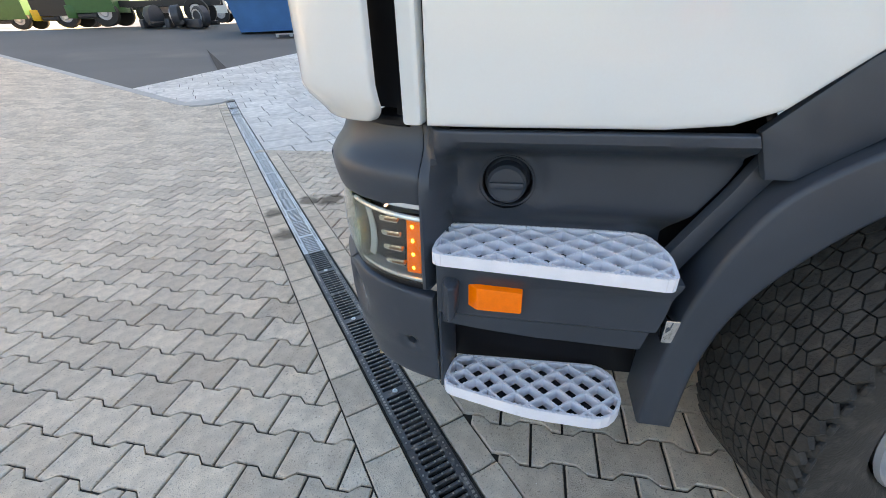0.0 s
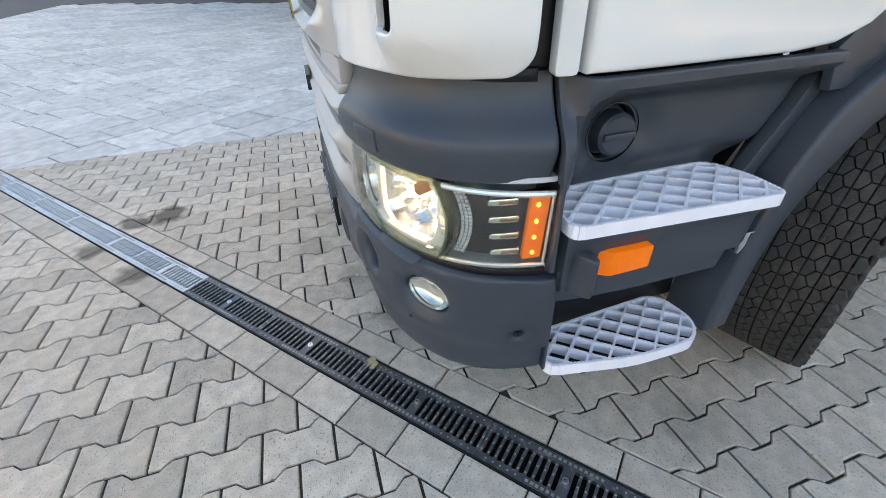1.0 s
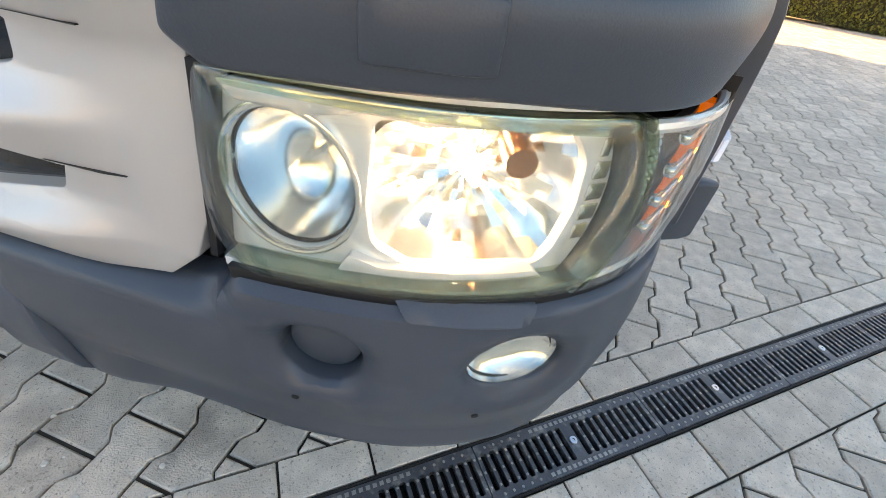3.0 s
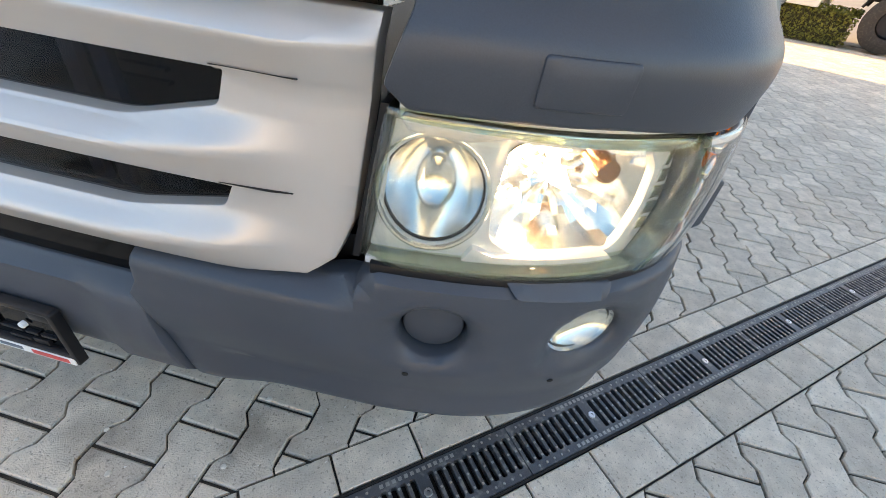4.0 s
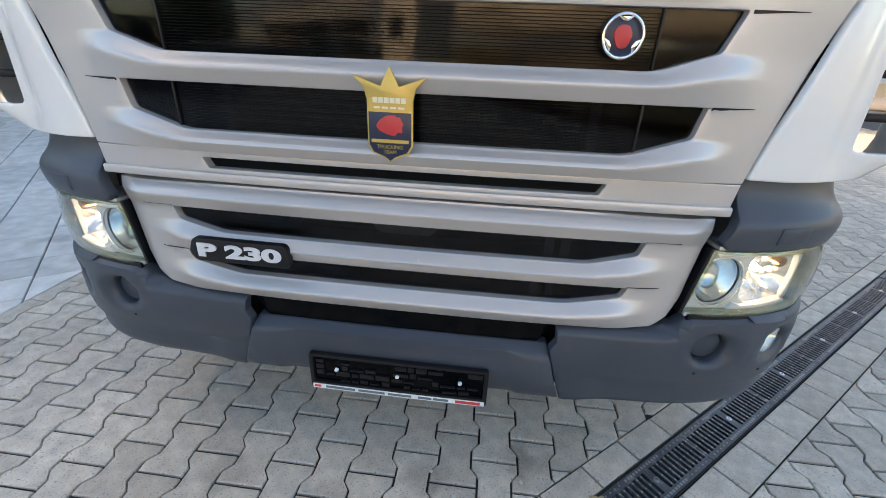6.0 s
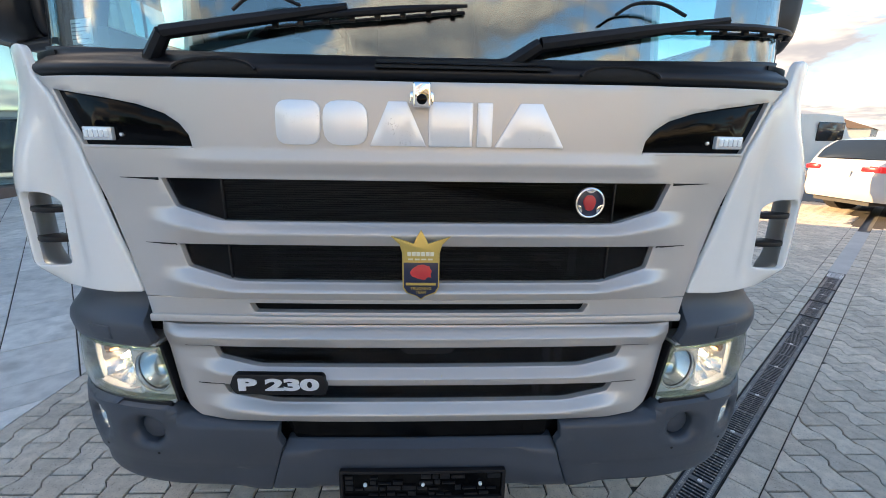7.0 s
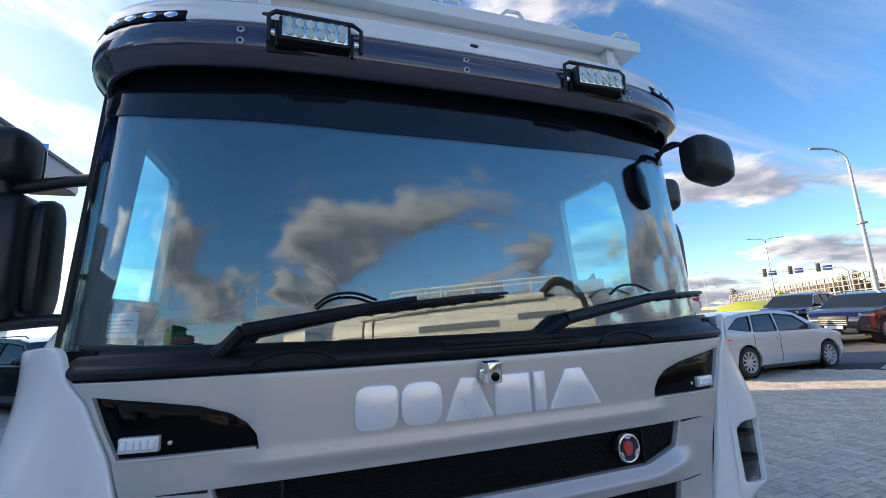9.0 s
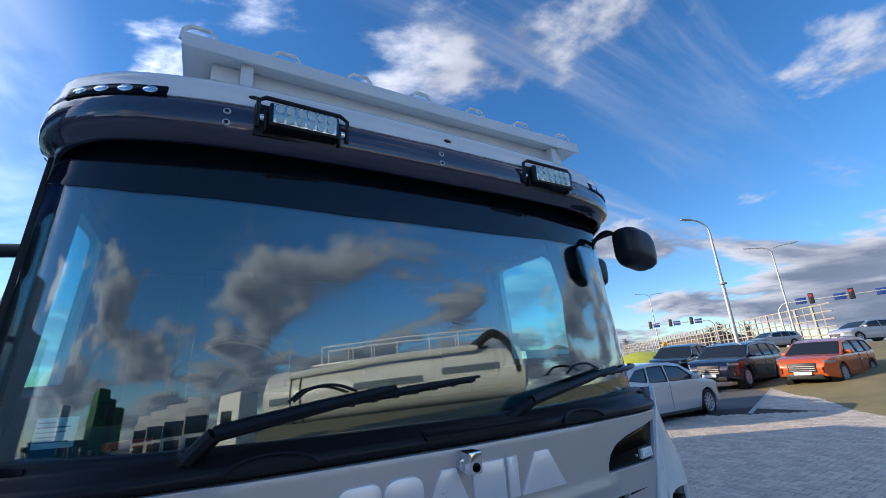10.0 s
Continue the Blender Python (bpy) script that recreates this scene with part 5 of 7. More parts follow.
for yy, zz, wd in ((.215, 2.735, .98), (.32, 2.765, 1.05), (.6, 2.775, 1.10), (1.2, 2.78, 1.12), (2.02, 2.76, 1.12)):
    secs.append([(x * wd, yy, zz - .09 * abs(x) ** 5) for x in np.linspace(-1, 1, 21)] + [(x * wd, yy, zz - .16) for x in np.linspace(1, -1, 21)])
part("roof", loft(secs), "white", truck, "white cab roof")
part("cab_back", box(-1.12, 1.98, 1.0, 1.12, 2.03, 2.70, .02), "cab_dark", truck, "cab rear wall")
part("cab_floor", box(-1.12, .30, 1.30, 1.12, 2.0, 1.36), "cab_dark", truck)
part("roof_lining", box(-1.08, .34, 2.545, 1.08, 2.0, 2.57), "cab_dark", truck)
for side in (1, -1):
    part("door_lining", box(min(side * 1.06, side * 1.13), .5, 1.36, max(side * 1.06, side * 1.13), 1.98, 1.86, .01), "cab_dark", truck)
    part("rear_pillar", box(min(side * 1.04, side * 1.13), 1.26, 1.8, max(side * 1.04, side * 1.13), 1.98, 2.56, .02), "cab_dark", truck)


# behind the cab: frame rails, and an unseen plain box body added to shade the yard
for x in (-.42, .42):
    part("frame_rail", box(x - .05, 2.0, .72, x + .05, 10.0, 1.0, .01), "black", truck, "dark chassis rail")
part("box_body", box(-1.25, 2.35, 1.05, 1.25, 9.95, 3.80, .03), "white", truck, "plain white box body, unseen, added to shade the yard")

# two LED work lights
def work_light(cx):
    m = Matrix.Translation((cx, .035, 2.571)) @ Matrix.Diagonal((1.06, 1.0, 1.22, 1))
    wlt = thing("work_light", "black bar work light with twelve clear emitters on the visor", "work light", m, group="work lights")
    part("body", box(-.092, -.034, -.030, .092, .03, .030, .006), "black", wlt)
    part("fins", merge(*[box(-.088, .03, z, .088, .045, z + .003) for z in (-.024, -.014, -.004, .006, .016)]), "black", wlt)
    part("face", box(-.083, -.038, -.024, .083, -.034, .024, .003), "reflector", wlt, "bright emitter face")
    for i in range(6):
        for j in (-1, 1):
            part("emitter", moved(lathe([(.0105, .0), (.011, .004), (.006, .0005), (0, .0)], 14, "y"), Matrix.Translation((-.067 + i * .0268, -.0385, j * .0115))), "label_white", wlt)
    part("pane", box(-.083, -.046, -.024, .083, -.043, .024), "lens", wlt)
    for sg in (-1, 1):
        part("bracket", box(min(sg * .094, sg * .102), -.012, -.035, max(sg * .094, sg * .102), .03, .022, .002), "black", wlt)
        part("knob", moved(lathe([(0, .012), (.009, .012), (.010, 0)], 12, "x"), Matrix.Translation((sg * .103, 0, 0)) @ (Matrix() if sg > 0 else pose(0, 0, 0, 0, 0, 180))), "chrome", wlt)
    part("hood", tube([(-.118, -.006, -.028), (-.118, -.01, .040), (-.10, -.012, .049), (.10, -.012, .046), (.122, -.008, .036), (.122, 0, -.02)], .006, 8), "black", wlt)
    part("mount_plate", box(-.125, .012, -.040, .125, .05, .044, .004), "black", wlt)


work_light(-.466)
work_light(.492)

# roof tray with its hoops
rack = thing("roof_rack", "long white roof tray with bent wire hoops", "roof rack")
part("tray", loft([[(x, .15, 2.835), (x, .15, 2.866), (x, .165, 2.872), (x, .52, 2.872), (x, .52, 2.835)] for x in (-.80, .84)]), "white", rack, "white sheet metal tray")
part("tray_edge", box(-.80, .138, 2.826, .84, .152, 2.874, .003), "white", rack)
part("under_rail", box(-.72, .20, 2.775, .78, .235, 2.835, .004), "white", rack)
# black slab added for the shade under the tray
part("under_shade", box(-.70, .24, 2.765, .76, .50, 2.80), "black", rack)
for x in (-.62, .70):
    part("rack_bracket", box(x - .02, .16, 2.71, x + .02, .21, 2.84, .006), "white", rack)
    part("rack_foot", box(x - .035, .17, 2.69, x + .035, .30, 2.715, .004), "white", rack)
for i in range(7):
    x = -.76 + i * .255
    part("hoop", tube([(x - .045, .17, 2.868), (x - .04, .17, 2.905), (x - .02, .17, 2.922), (x + .03, .17, 2.922), (x + .045, .17, 2.90), (x + .045, .17, 2.885)], .007, 8), "white", rack, "bent wire hoop")


# ---- mirrors ----
def mirror_arm(side, out=1.39):
    mr = thing("mirror_set", "black two-part rear view mirror on its arm", "mirror", group="mirrors")
    x = side * out
    def shell(cx, cy, cz, hw, hd, hh):
        secs = []
        for k, (f, dd) in enumerate(((.45, -1.0), (.68, -.93), (.86, -.72), (.96, -.38), (1.0, .05), (1.0, .7), (.97, .9), (.92, 1.0))):
            secs.append([(cx + a * hw * f, cy + dd * hd, cz + b * hh * f) for a, b in rounded(rect(-1, -1, 1, 1), .62, 8)])
        return loft(secs)
    part("wide_mirror", shell(x + side * .015, .52, 2.34, .088, .07, .088), "shell", mr, "rounded wide-angle mirror")
    part("main_mirror", shell(x, .54, 2.015, .090, .08, .205), "shell", mr, "tall main mirror")
    part("mirror_hinge", shell(x - side * .10, .58, 2.015, .03, .06, .195), "shell", mr)
    for z, b in ((2.235, 2.26), (1.80, 1.79)):
        part("arm", tube([(x, .56, z), (side * 1.22, .52, (z + b) / 2 + .015), (side * 1.10, .48, b)], .02, 10, 6), "shell", mr)
    part("stem", tube([(x, .54, 2.20), (x + side * .01, .53, 2.27)], .03, 10), "shell", mr)
    for z, h in ((2.34, .075), (2.015, .19)):
        part("mirror_pane", box(x - .072, .592 if h < .1 else .622, z - h, x + .072, .596 if h < .1 else .626, z + h, .001), "chrome", mr)


mirror_arm(-1, 1.405)
mirror_arm(1, 1.225)
kerb = thing("kerb_mirror", "black kerb mirror hanging from the visor corner", "mirror", group="mirrors")
secs = []
for f, dd in ((.4, -1.0), (.66, -.92), (.86, -.68), (.97, -.25), (1.0, .4), (.97, .8), (.9, 1.0)):
    secs.append([(1.040 + a * .096 * f, .075 + dd * .055, 2.342 + b * .092 * f - a * .016) for a, b in rounded(rect(-1, -1, 1, 1), .66, 8)])
part("shell", loft(secs), "shell", kerb)
part("bracket", tube([(1.0, .10, 2.38), (.96, .16, 2.44), (.95, .24, 2.40), (.98, .28, 2.33)], .010, 8, 5), "black", kerb)
part("stay", tube([(.90, .20, 2.40), (.97, .13, 2.425), (1.03, .09, 2.40)], .008, 8, 4), "black", kerb)


# ---- wipers ----
def wiper(piv, elbow, s0, z0, s1, z1):
    """An arm from its pivot over an elbow to a blade that follows the curve of the glass."""
    wp = thing("wiper", "black windscreen wiper lying across the glass", "wiper", group="wipers")
    p, e = Vector(piv), Vector(elbow)
    on = lambda t, d, up=0.0: G(s0 + (s1 - s0) * t, d, z0 + (z1 - z0) * t + up)
    part("pivot", moved(lathe([(0, .03), (.02, .03), (.026, .02), (.028, 0)], 16, "y"), Matrix.Translation(p + Vector((0, .02, 0)))), "black", wp)
    part("arm_root", tube([p, e], [.021, .019], 8), "black", wp)
    part("arm", tube([e, e.lerp(on(.42, .045, .010), .6), on(.42, .045, .010)], [.018, .015, .009], 8), "black", wp)
    part("blade_carrier", tube([on(t, .030 + .012 * math.sin(math.pi * t), -.004) for t in np.linspace(0, 1, 14)], [.004, .009, .010, .009, .004], 8), "black", wp)
    part("blade", tube([on(t, .012, -.014) for t in np.linspace(.01, .99, 14)], .0038, 6), "black", wp)
    for k in range(8):
        c = on(.06 + k * .125, .024, -.008)
        part("blade_claw", box(c.x - .007, c.y - .005, c.z - .012, c.x + .007, c.y + .010, c.z + .004, .001), "black", wp)
    part("hose", tube([on(-.12, .05, .022), on(-.04, .05, .046), on(.08, .05, .046), on(.2, .045, .020)], .0045, 6, 5), "black", wp)


wiper((-.680, .085, 1.700), (-.632, .062, 1.752), -.40, 1.790, .114, 1.836)
wiper((.215, .085, 1.690), (.300, .060, 1.742), .56, 1.800, 1.165, 1.834)

# sticker inside the glass
stick = thing("windscreen_sticker", "pale printed sticker behind the windscreen glass", "sticker")
part("paper", plate(rounded(rect(-1.0, 1.748, -.915, 1.812), .004), (), -0.012, 0.001, 0, 0.03, to=G), "label_white", stick)
for k, (a, b) in enumerate(((.0, .5), (.0, .9), (.0, .8), (.0, .55), (.0, .9))):
    part("print_bar", plate(rect(-.995, 1.800 - k * .010, -.995 + .075 * b, 1.803 - k * .010), (), -0.0112, 0.0005, 0, 0, to=G), "ink", stick)

# ---- cab inside ----
dash = thing("dashboard", "grey moulded dashboard with instrument hood", "dashboard")
secs = []
for x in np.linspace(-1.04, 1.04, 13):
    y0 = .22 + .12 * abs(x) ** 3
    secs.append([(x, y0, 1.40), (x, y0, 1.715), (x, y0 + .10, 1.745), (x, y0 + .32, 1.76), (x, y0 + .48, 1.70), (x, y0 + .50, 1.40)])
part("body", loft(secs), "dash", dash)
part("instrument_hood", loft([[(x, .48, 1.74), (x, .50, 1.80 + .03 * (1 - ((x + .55) / .26) ** 2)), (x, .66, 1.82 + .03 * (1 - ((x + .55) / .26) ** 2)), (x, .72, 1.74)] for x in np.linspace(-.80, -.30, 9)]), "dash", dash)
steer = thing("steering_wheel", "dark steering wheel behind the dashboard", "steering wheel", pose(-.55, .90, 1.86, 62, 0, 0))
part("ring", tube([(.215 * math.cos(a), .215 * math.sin(a), 0) for a in np.linspace(0, 2 * math.pi, 40)], .016, 10, cap=False), "black", steer)
for a in (0.3, 2.84, 4.71):
    part("spoke", tube([(0, 0, -.02), (.21 * math.cos(a), .21 * math.sin(a), 0)], .016, 8), "black", steer)
part("boss", moved(lathe([(0, .02), (.06, .015), (.075, -.02), (.05, -.12)], 20), Matrix()), "black", steer)
part("red_badge", box(-.86, .26, 1.724, -.76, .29, 1.742, .004), "red", dash)
for x in (-.55, .55):
    seat = thing("cab_seat", "dark cloth lorry seat with headrest", "seat", (x, 1.45, 1.36), group="cab seats")
    part("cushion", box(-.26, -.28, .30, .26, .26, .44, .05, 3), "cab_dark", seat)
    part("backrest", moved(box(-.25, -.07, 0, .25, .07, .68, .06, 3), pose(0, .24, .40, -10, 0, 0)), "cab_dark", seat)
    part("headrest", moved(box(-.14, -.05, 0, .14, .05, .20, .04, 3), pose(0, .37, 1.00, -6, 0, 0)), "cab_dark", seat)
    part("pedestal", box(-.2, -.2, 0, .2, .2, .31, .02), "black", seat)


# ---- lie of the yard: it rises a little away from the drain ----
def rise(x, y):
    q = max(0.0, -(x + y) / 1.4142 - 5.5)
    return 0.03 * min(20, max(0.0, x - 3.0)) + 0.055 * min(13, q) + 0.10 * min(6, max(0.0, q - 13)) + 0.03 * min(max(0.0, y - 2.0), max(0.0, -x - 2.3) * 2, 11.0)


DU, DN, D0 = Vector((.7677, .6408)), Vector((-.6408, .7677)), -0.465     # along the drain, across it, its middle


def drain_uv(x, y):
    return x * DU.x + y * DU.y, x * DN.x + y * DN.y - D0


def from_uv(u, v):
    p = DU * u + DN * (v + D0)
    return p.x, p.y


WHITE_X = -2.21


# ---- cars ----
SHAPES = dict(
    wagon=dict(size=(4.77, 1.47), nose=[(2.30, .28), (2.37, .40), (2.37, .54), (2.30, .68), (2.12, .79), (1.75, .90), (1.28, .985)], screen=[(1.28, .985), (.90, 1.19), (.46, 1.395)],
               roof=[(.46, 1.395), (.10, 1.455), (-.5, 1.47), (-1.2, 1.44), (-1.78, 1.37)], rear=[(-1.78, 1.37), (-2.05, 1.18), (-2.22, 1.02)], tail=[(-2.22, 1.02), (-2.33, .92), (-2.38, .72), (-2.36, .45), (-2.26, .27)],
               wheels=(-1.36, 1.42), R=.335, sill=.21, belt=.95,
               windows=([(.98, .985), (.42, 1.32), (-.22, 1.385), (-.25, .985)], [(-.34, .985), (-.31, 1.385), (-.98, 1.365), (-1.10, 1.005)], [(-1.19, 1.01), (-1.07, 1.355), (-1.48, 1.31), (-1.86, 1.09)])),
    suv=dict(size=(4.75, 1.66), nose=[(2.28, .36), (2.36, .46), (2.36, .68), (2.31, .86), (2.12, .96), (1.70, 1.04), (1.28, 1.09)], screen=[(1.28, 1.09), (.95, 1.30), (.58, 1.54)],
             roof=[(.58, 1.54), (.2, 1.62), (-.5, 1.66), (-1.4, 1.64), (-1.95, 1.56)], rear=[(-1.95, 1.56), (-2.15, 1.30), (-2.25, 1.10)], tail=[(-2.25, 1.10), (-2.34, .98), (-2.37, .75), (-2.35, .5), (-2.26, .34)],
             wheels=(-1.38, 1.42), R=.365, sill=.27, belt=1.04,
             windows=([(1.02, 1.09), (.52, 1.47), (-.18, 1.55), (-.22, 1.09)], [(-.32, 1.09), (-.28, 1.55), (-1.05, 1.545), (-1.12, 1.10)], [(-1.22, 1.11), (-1.14, 1.54), (-1.66, 1.50), (-1.92, 1.16)])),
)


def car(name, label, at, paint, length=4.7, width=1.82, height=1.48, kind="wagon", clear=.18):
    """A car that heads along its own +x: side panels with wheel arches and windows, bonnet, roof and tail skins, glass, lamps and wheels."""
    ob = thing(name, label, "car", at)
    sh = SHAPES[kind]
    kx, kz, w = length / sh["size"][0], height / sh["size"][1], width / 2
    sc = lambda pts: [(x * kx, z * kz) for x, z in pts]
    belt, R, sill = sh["belt"] * kz, sh["R"], sh["sill"] * kz

    def inset(s, z):
        """Side surface: leans in over the belt line, rounds in at the ends, a shoulder crease and a tucked sill."""
        d = -.30 * max(0.0, z - belt) ** 1.25 / (height - belt) ** .25 - .012 * smoothstep(belt - .10, belt + .02, z)
        d -= .30 * smoothstep(.74, 1.06, s / (length / 2)) ** 1.5
        d -= .05 * smoothstep(.40 * kz, .20 * kz, z)
        d -= .014 * math.exp(-((z - .62 * kz) / .06) ** 2)
        return d

    top = sc(sh["nose"]) + sc(sh["screen"])[1:] + sc(sh["roof"])[1:] + sc(sh["rear"])[1:] + sc(sh["tail"])[1:]
    low = []
    for cx in sh["wheels"]:
        low += [(cx * kx - (R + .05) * math.cos(a), R + (R + .05) * math.sin(a)) for a in np.linspace(-.32, math.pi + .32, 15)]
    low = [(x, max(sill, z)) for x, z in low]
    holes = [rounded(sc(q), .03, 3) for q in sh["windows"]]
    for sg in (-1, 1):
        to = lambda s, d_, z, g=sg: Vector((s, g * (w + d_), z))
        side_ = part("side_panel", plate(top + low, holes, 0.0, .05, .012, .22, .12, inset, to), paint, ob, smooth=50)
        for hole in holes:
            part("side_window", plate(hole, (), -.012, .006, 0, .3, .15, inset, to), "car_glass", side_, "dark side window")
            part("window_trim", tube([to(x, inset(abs(x), z) + .004, z) for x, z in hole + hole[:1]], .011, 5, cap=False), "car_trim", side_)
        for xx in (-.29, -1.13):
            part("door_gap", tube([to(xx * kx, inset(abs(xx * kx), z) + .001, z) for z in np.linspace(sill + .08, belt, 8)], .006, 4), "car_trim", side_)
        for xx in (-.42, -1.05):
            part("door_handle", tube([to((xx + t) * kx, inset(abs((xx + t) * kx), .83 * kz) + .018, .83 * kz) for t in (0, .1, .2)], .014, 6), paint, side_)
        part("sill_trim", box(sh["wheels"][0] * kx + R + .06, min(sg * (w - .09), sg * (w - .03)), sill - .05, sh["wheels"][1] * kx - R - .06, max(sg * (w - .09), sg * (w - .03)), sill + .03, .01), "car_trim", ob)
        if kind == "suv":
            part("roof_rail", tube([(.35 * kx, sg * (w - .29), height - .03), (.2 * kx, sg * (w - .29), height + .03), (-1.5 * kx, sg * (w - .29), height + .02), (-1.65 * kx, sg * (w - .29), height - .05)], .016, 6), "rim", ob)
        part("door_mirror", moved(box(-.07, -.11, -.07, .07, .11, .07, .04, 3), Matrix.Translation((.86 * kx, sg * (w + .06), belt + .10))), paint, ob)
        zl = top[3][1]
        part("headlight", loft([[(x * kx, sg * (w + inset(abs(x) * kx, zl) + g), zl + z) for g, z in ((-.04, -.06), (.010, -.05), (.010, .02), (-.05, .045))] for x in (2.31, 2.22, 2.10, 1.97)]), "car_lamp", ob, "clear headlight")
        part("tail_light", loft([[(x * kx, sg * (w + inset(abs(x) * kx, belt - .1) + g), belt - .10 + z * q) for g, z in ((-.14, -.06), (.014, -.05), (.014, .05), (-.14, .06))] for x, q in ((-2.345, 1.0), (-2.29, 1.1), (-2.22, 1.0), (-2.12, .75), (-2.0, .45), (-1.86, .12))]), "tail_red", ob, "red tail light")
        part("tail_light_inner", box(-2.36 * kx - .012, min(sg * w * .45, sg * w * .80), belt - .15, -2.30 * kx, max(sg * w * .45, sg * w * .80), belt - .06, .02), "tail_red", ob)
        part("fog_light", moved(lathe([(0, .02), (.05, .015), (.06, 0)], 14, "x"), Matrix.Translation((2.27 * kx, sg * w * .70, top[0][1] + .08))), "car_lamp", ob)
        for cx in sh["wheels"]:
            m = Matrix.Translation((cx * kx, sg * (w - .02), R)) @ pose(0, 0, 0, 0, 0, 0 if sg > 0 else 180)
            wh = part("wheel", moved(lathe([(R * .66, -.02), (R * .70, .0), (R * .88, .012), (R * .97, -.01), (R, -.05), (R, -.20), (R * .6, -.21), (0, -.21)], 32, "y"), m @ pose(0, 0, 0, 0, 0, 180)), "tyre_far", ob)
            spokes = [moved(box(-.024, -.012, .03, .024, .012, R * .67, .006, 1), m @ pose(0, -.022, 0, 0, 36 * k, 0)) for k in range(10)]
            part("rim", merge(*spokes, moved(lathe([(R * .60, -.05), (R * .66, .0), (R * .70, .004), (R * .70, -.06)], 28, "y"), m @ pose(0, 0, 0, 0, 0, 180)), moved(lathe([(0, .0), (.05, -.005), (.06, -.02)], 16, "y"), m @ pose(0, 0, 0, 0, 0, 180))), "rim", wh, "light alloy rim")
            part("wheel_well", moved(lathe([(R + .06, 0), (R + .06, -.25), (0, -.25)], 24, "y"), m @ pose(0, -.04, 0, 0, 0, 180)), "car_trim", ob)

    def skin(pts, part_name, mat_, crown=.03, lab="", inner=0.0):
        secs_ = []
        for x, z in pts:
            hw = w + inset(abs(x), z) - .012 - inner
            secs_.append([(x, t * hw, z + crown * (1 - t * t) - .004) for t in np.linspace(-1, 1, 9)])
        return part(part_name, loft(secs_, cap=False, closed=False), mat_, ob, lab, smooth=60)

    skin(sc(sh["nose"]), "bonnet", paint, .02)
    skin(sc(sh["screen"]), "windscreen", "car_glass", .02, "dark windscreen", .03)
    skin(sc(sh["roof"]), "roof", paint, .02)
    skin(sc(sh["rear"]), "rear_window", "car_glass", .02, "dark rear window", .04)
    skin(sc(sh["tail"]), "tailgate", paint, .0)
    fx = top[2][0]
    part("grille", box(fx - .03, -.42, top[1][1] + .03, fx + .022, .42, top[3][1] - .03, .02), "car_trim", ob, "dark front grille")
    for k in range(3):
        part("grille_bar", box(fx + .018, -.38, top[1][1] + .09 + k * .07, fx + .030, .38, top[1][1] + .105 + k * .07), "rim", ob)
    part("bumper_low", box(2.1 * kx, -w * .62, sill + .0, 2.325 * kx, w * .62, top[1][1] + .03, .03), "car_trim", ob, "dark lower air intake")
    part("front_plate", box(fx + .02, -.26, top[1][1] - .05, fx + .035, .26, top[1][1] + .06), "label_white", ob)
    part("rear_plate", box(-2.40 * kx, -.26, .70 * kz, -2.375 * kx, .26, .81 * kz), "label_white", ob)
    part("underbody", box(-2.2 * kx, -w * .62, sill - .03, 2.2 * kx, w * .62, .60 * kz), "car_trim", ob)
    part("cabin_lining", box(-1.7 * kx, -w * .60, .6 * kz, 1.0 * kx, w * .60, belt - .05), "car_trim", ob)
    return ob


M["car_glass"] = material("car_glass", (0.02, 0.026, 0.03), 0.05, 0, 0.05)
M["car_lamp"] = material("car_lamp_glass", (0.42, 0.44, 0.47), 0.12, 0.5, 0.1, 30)
M["car_trim"] = material("car_trim", (0.02, 0.02, 0.022), 0.5)
M["tail_red"] = material("tail_lens", (0.55, 0.02, 0.03), 0.15, emit=(1, 0.05, 0.05, 0.15))
M["car_white"] = material("pearl_white", (0.56, 0.57, 0.59), 0.2, 0.1, 0.02, coat=0.8)
M["car_navy"] = material("navy_paint", (0.010, 0.014, 0.040), 0.2, 0.2, 0.03, coat=1)
M["car_black"] = material("black_paint", (0.010, 0.011, 0.013), 0.2, 0.1, 0.03, coat=1)
M["car_orange"] = material("orange_paint", (0.62, 0.115, 0.02), 0.25, 0.15, 0.03, coat=0.8)
M["car_silver"] = material("silver_car", (0.45, 0.46, 0.48), 0.3, 0.6, 0.03)
M["truck_white"] = material("lorry_white", (0.74, 0.74, 0.70), 0.35, 0, 0.06, 2)
M["blue_plastic"] = material("blue_skip", (0.02, 0.17, 0.42), 0.5, 0, 0.15, 2)
M["green"] = material("green_paint", (0.025, 0.12, 0.03), 0.45)
M["yellow"] = material("yellow_paint", (0.75, 0.42, 0.02), 0.45)
M["lime"] = material("lime_cover", (0.52, 0.55, 0.05), 0.6, 0, 0.15, 2)
M["wall_panel"] = material("pale_cladding", (0.55, 0.54, 0.52), 0.6, 0, 0.06, 1.5)
M["fascia"] = material("fascia_grey", (0.40, 0.41, 0.43), 0.45, 0.2, 0.05, 1)
M["blue_sign"] = material("blue_sign", (0.02, 0.05, 0.22), 0.35)
M["frame_dark"] = material("dark_frame", (0.05, 0.06, 0.065), 0.4, 0.3)
M["steel"] = material("galvanised_pole", (0.52, 0.53, 0.54), 0.45, 0.4, 0.08, 2)
M["barrier"] = material("barrier_frame", (0.44, 0.40, 0.33), 0.6, 0, 0.08, 2)
M["barrier_pane"] = glass("barrier_pane", (0.82, 0.86, 0.84), 0.05, 1.3)
M["grass_dry"] = material("dry_grass", (0.24, 0.20, 0.09), 0.95, 0, 0.3, 1.2, 40, 0.5)
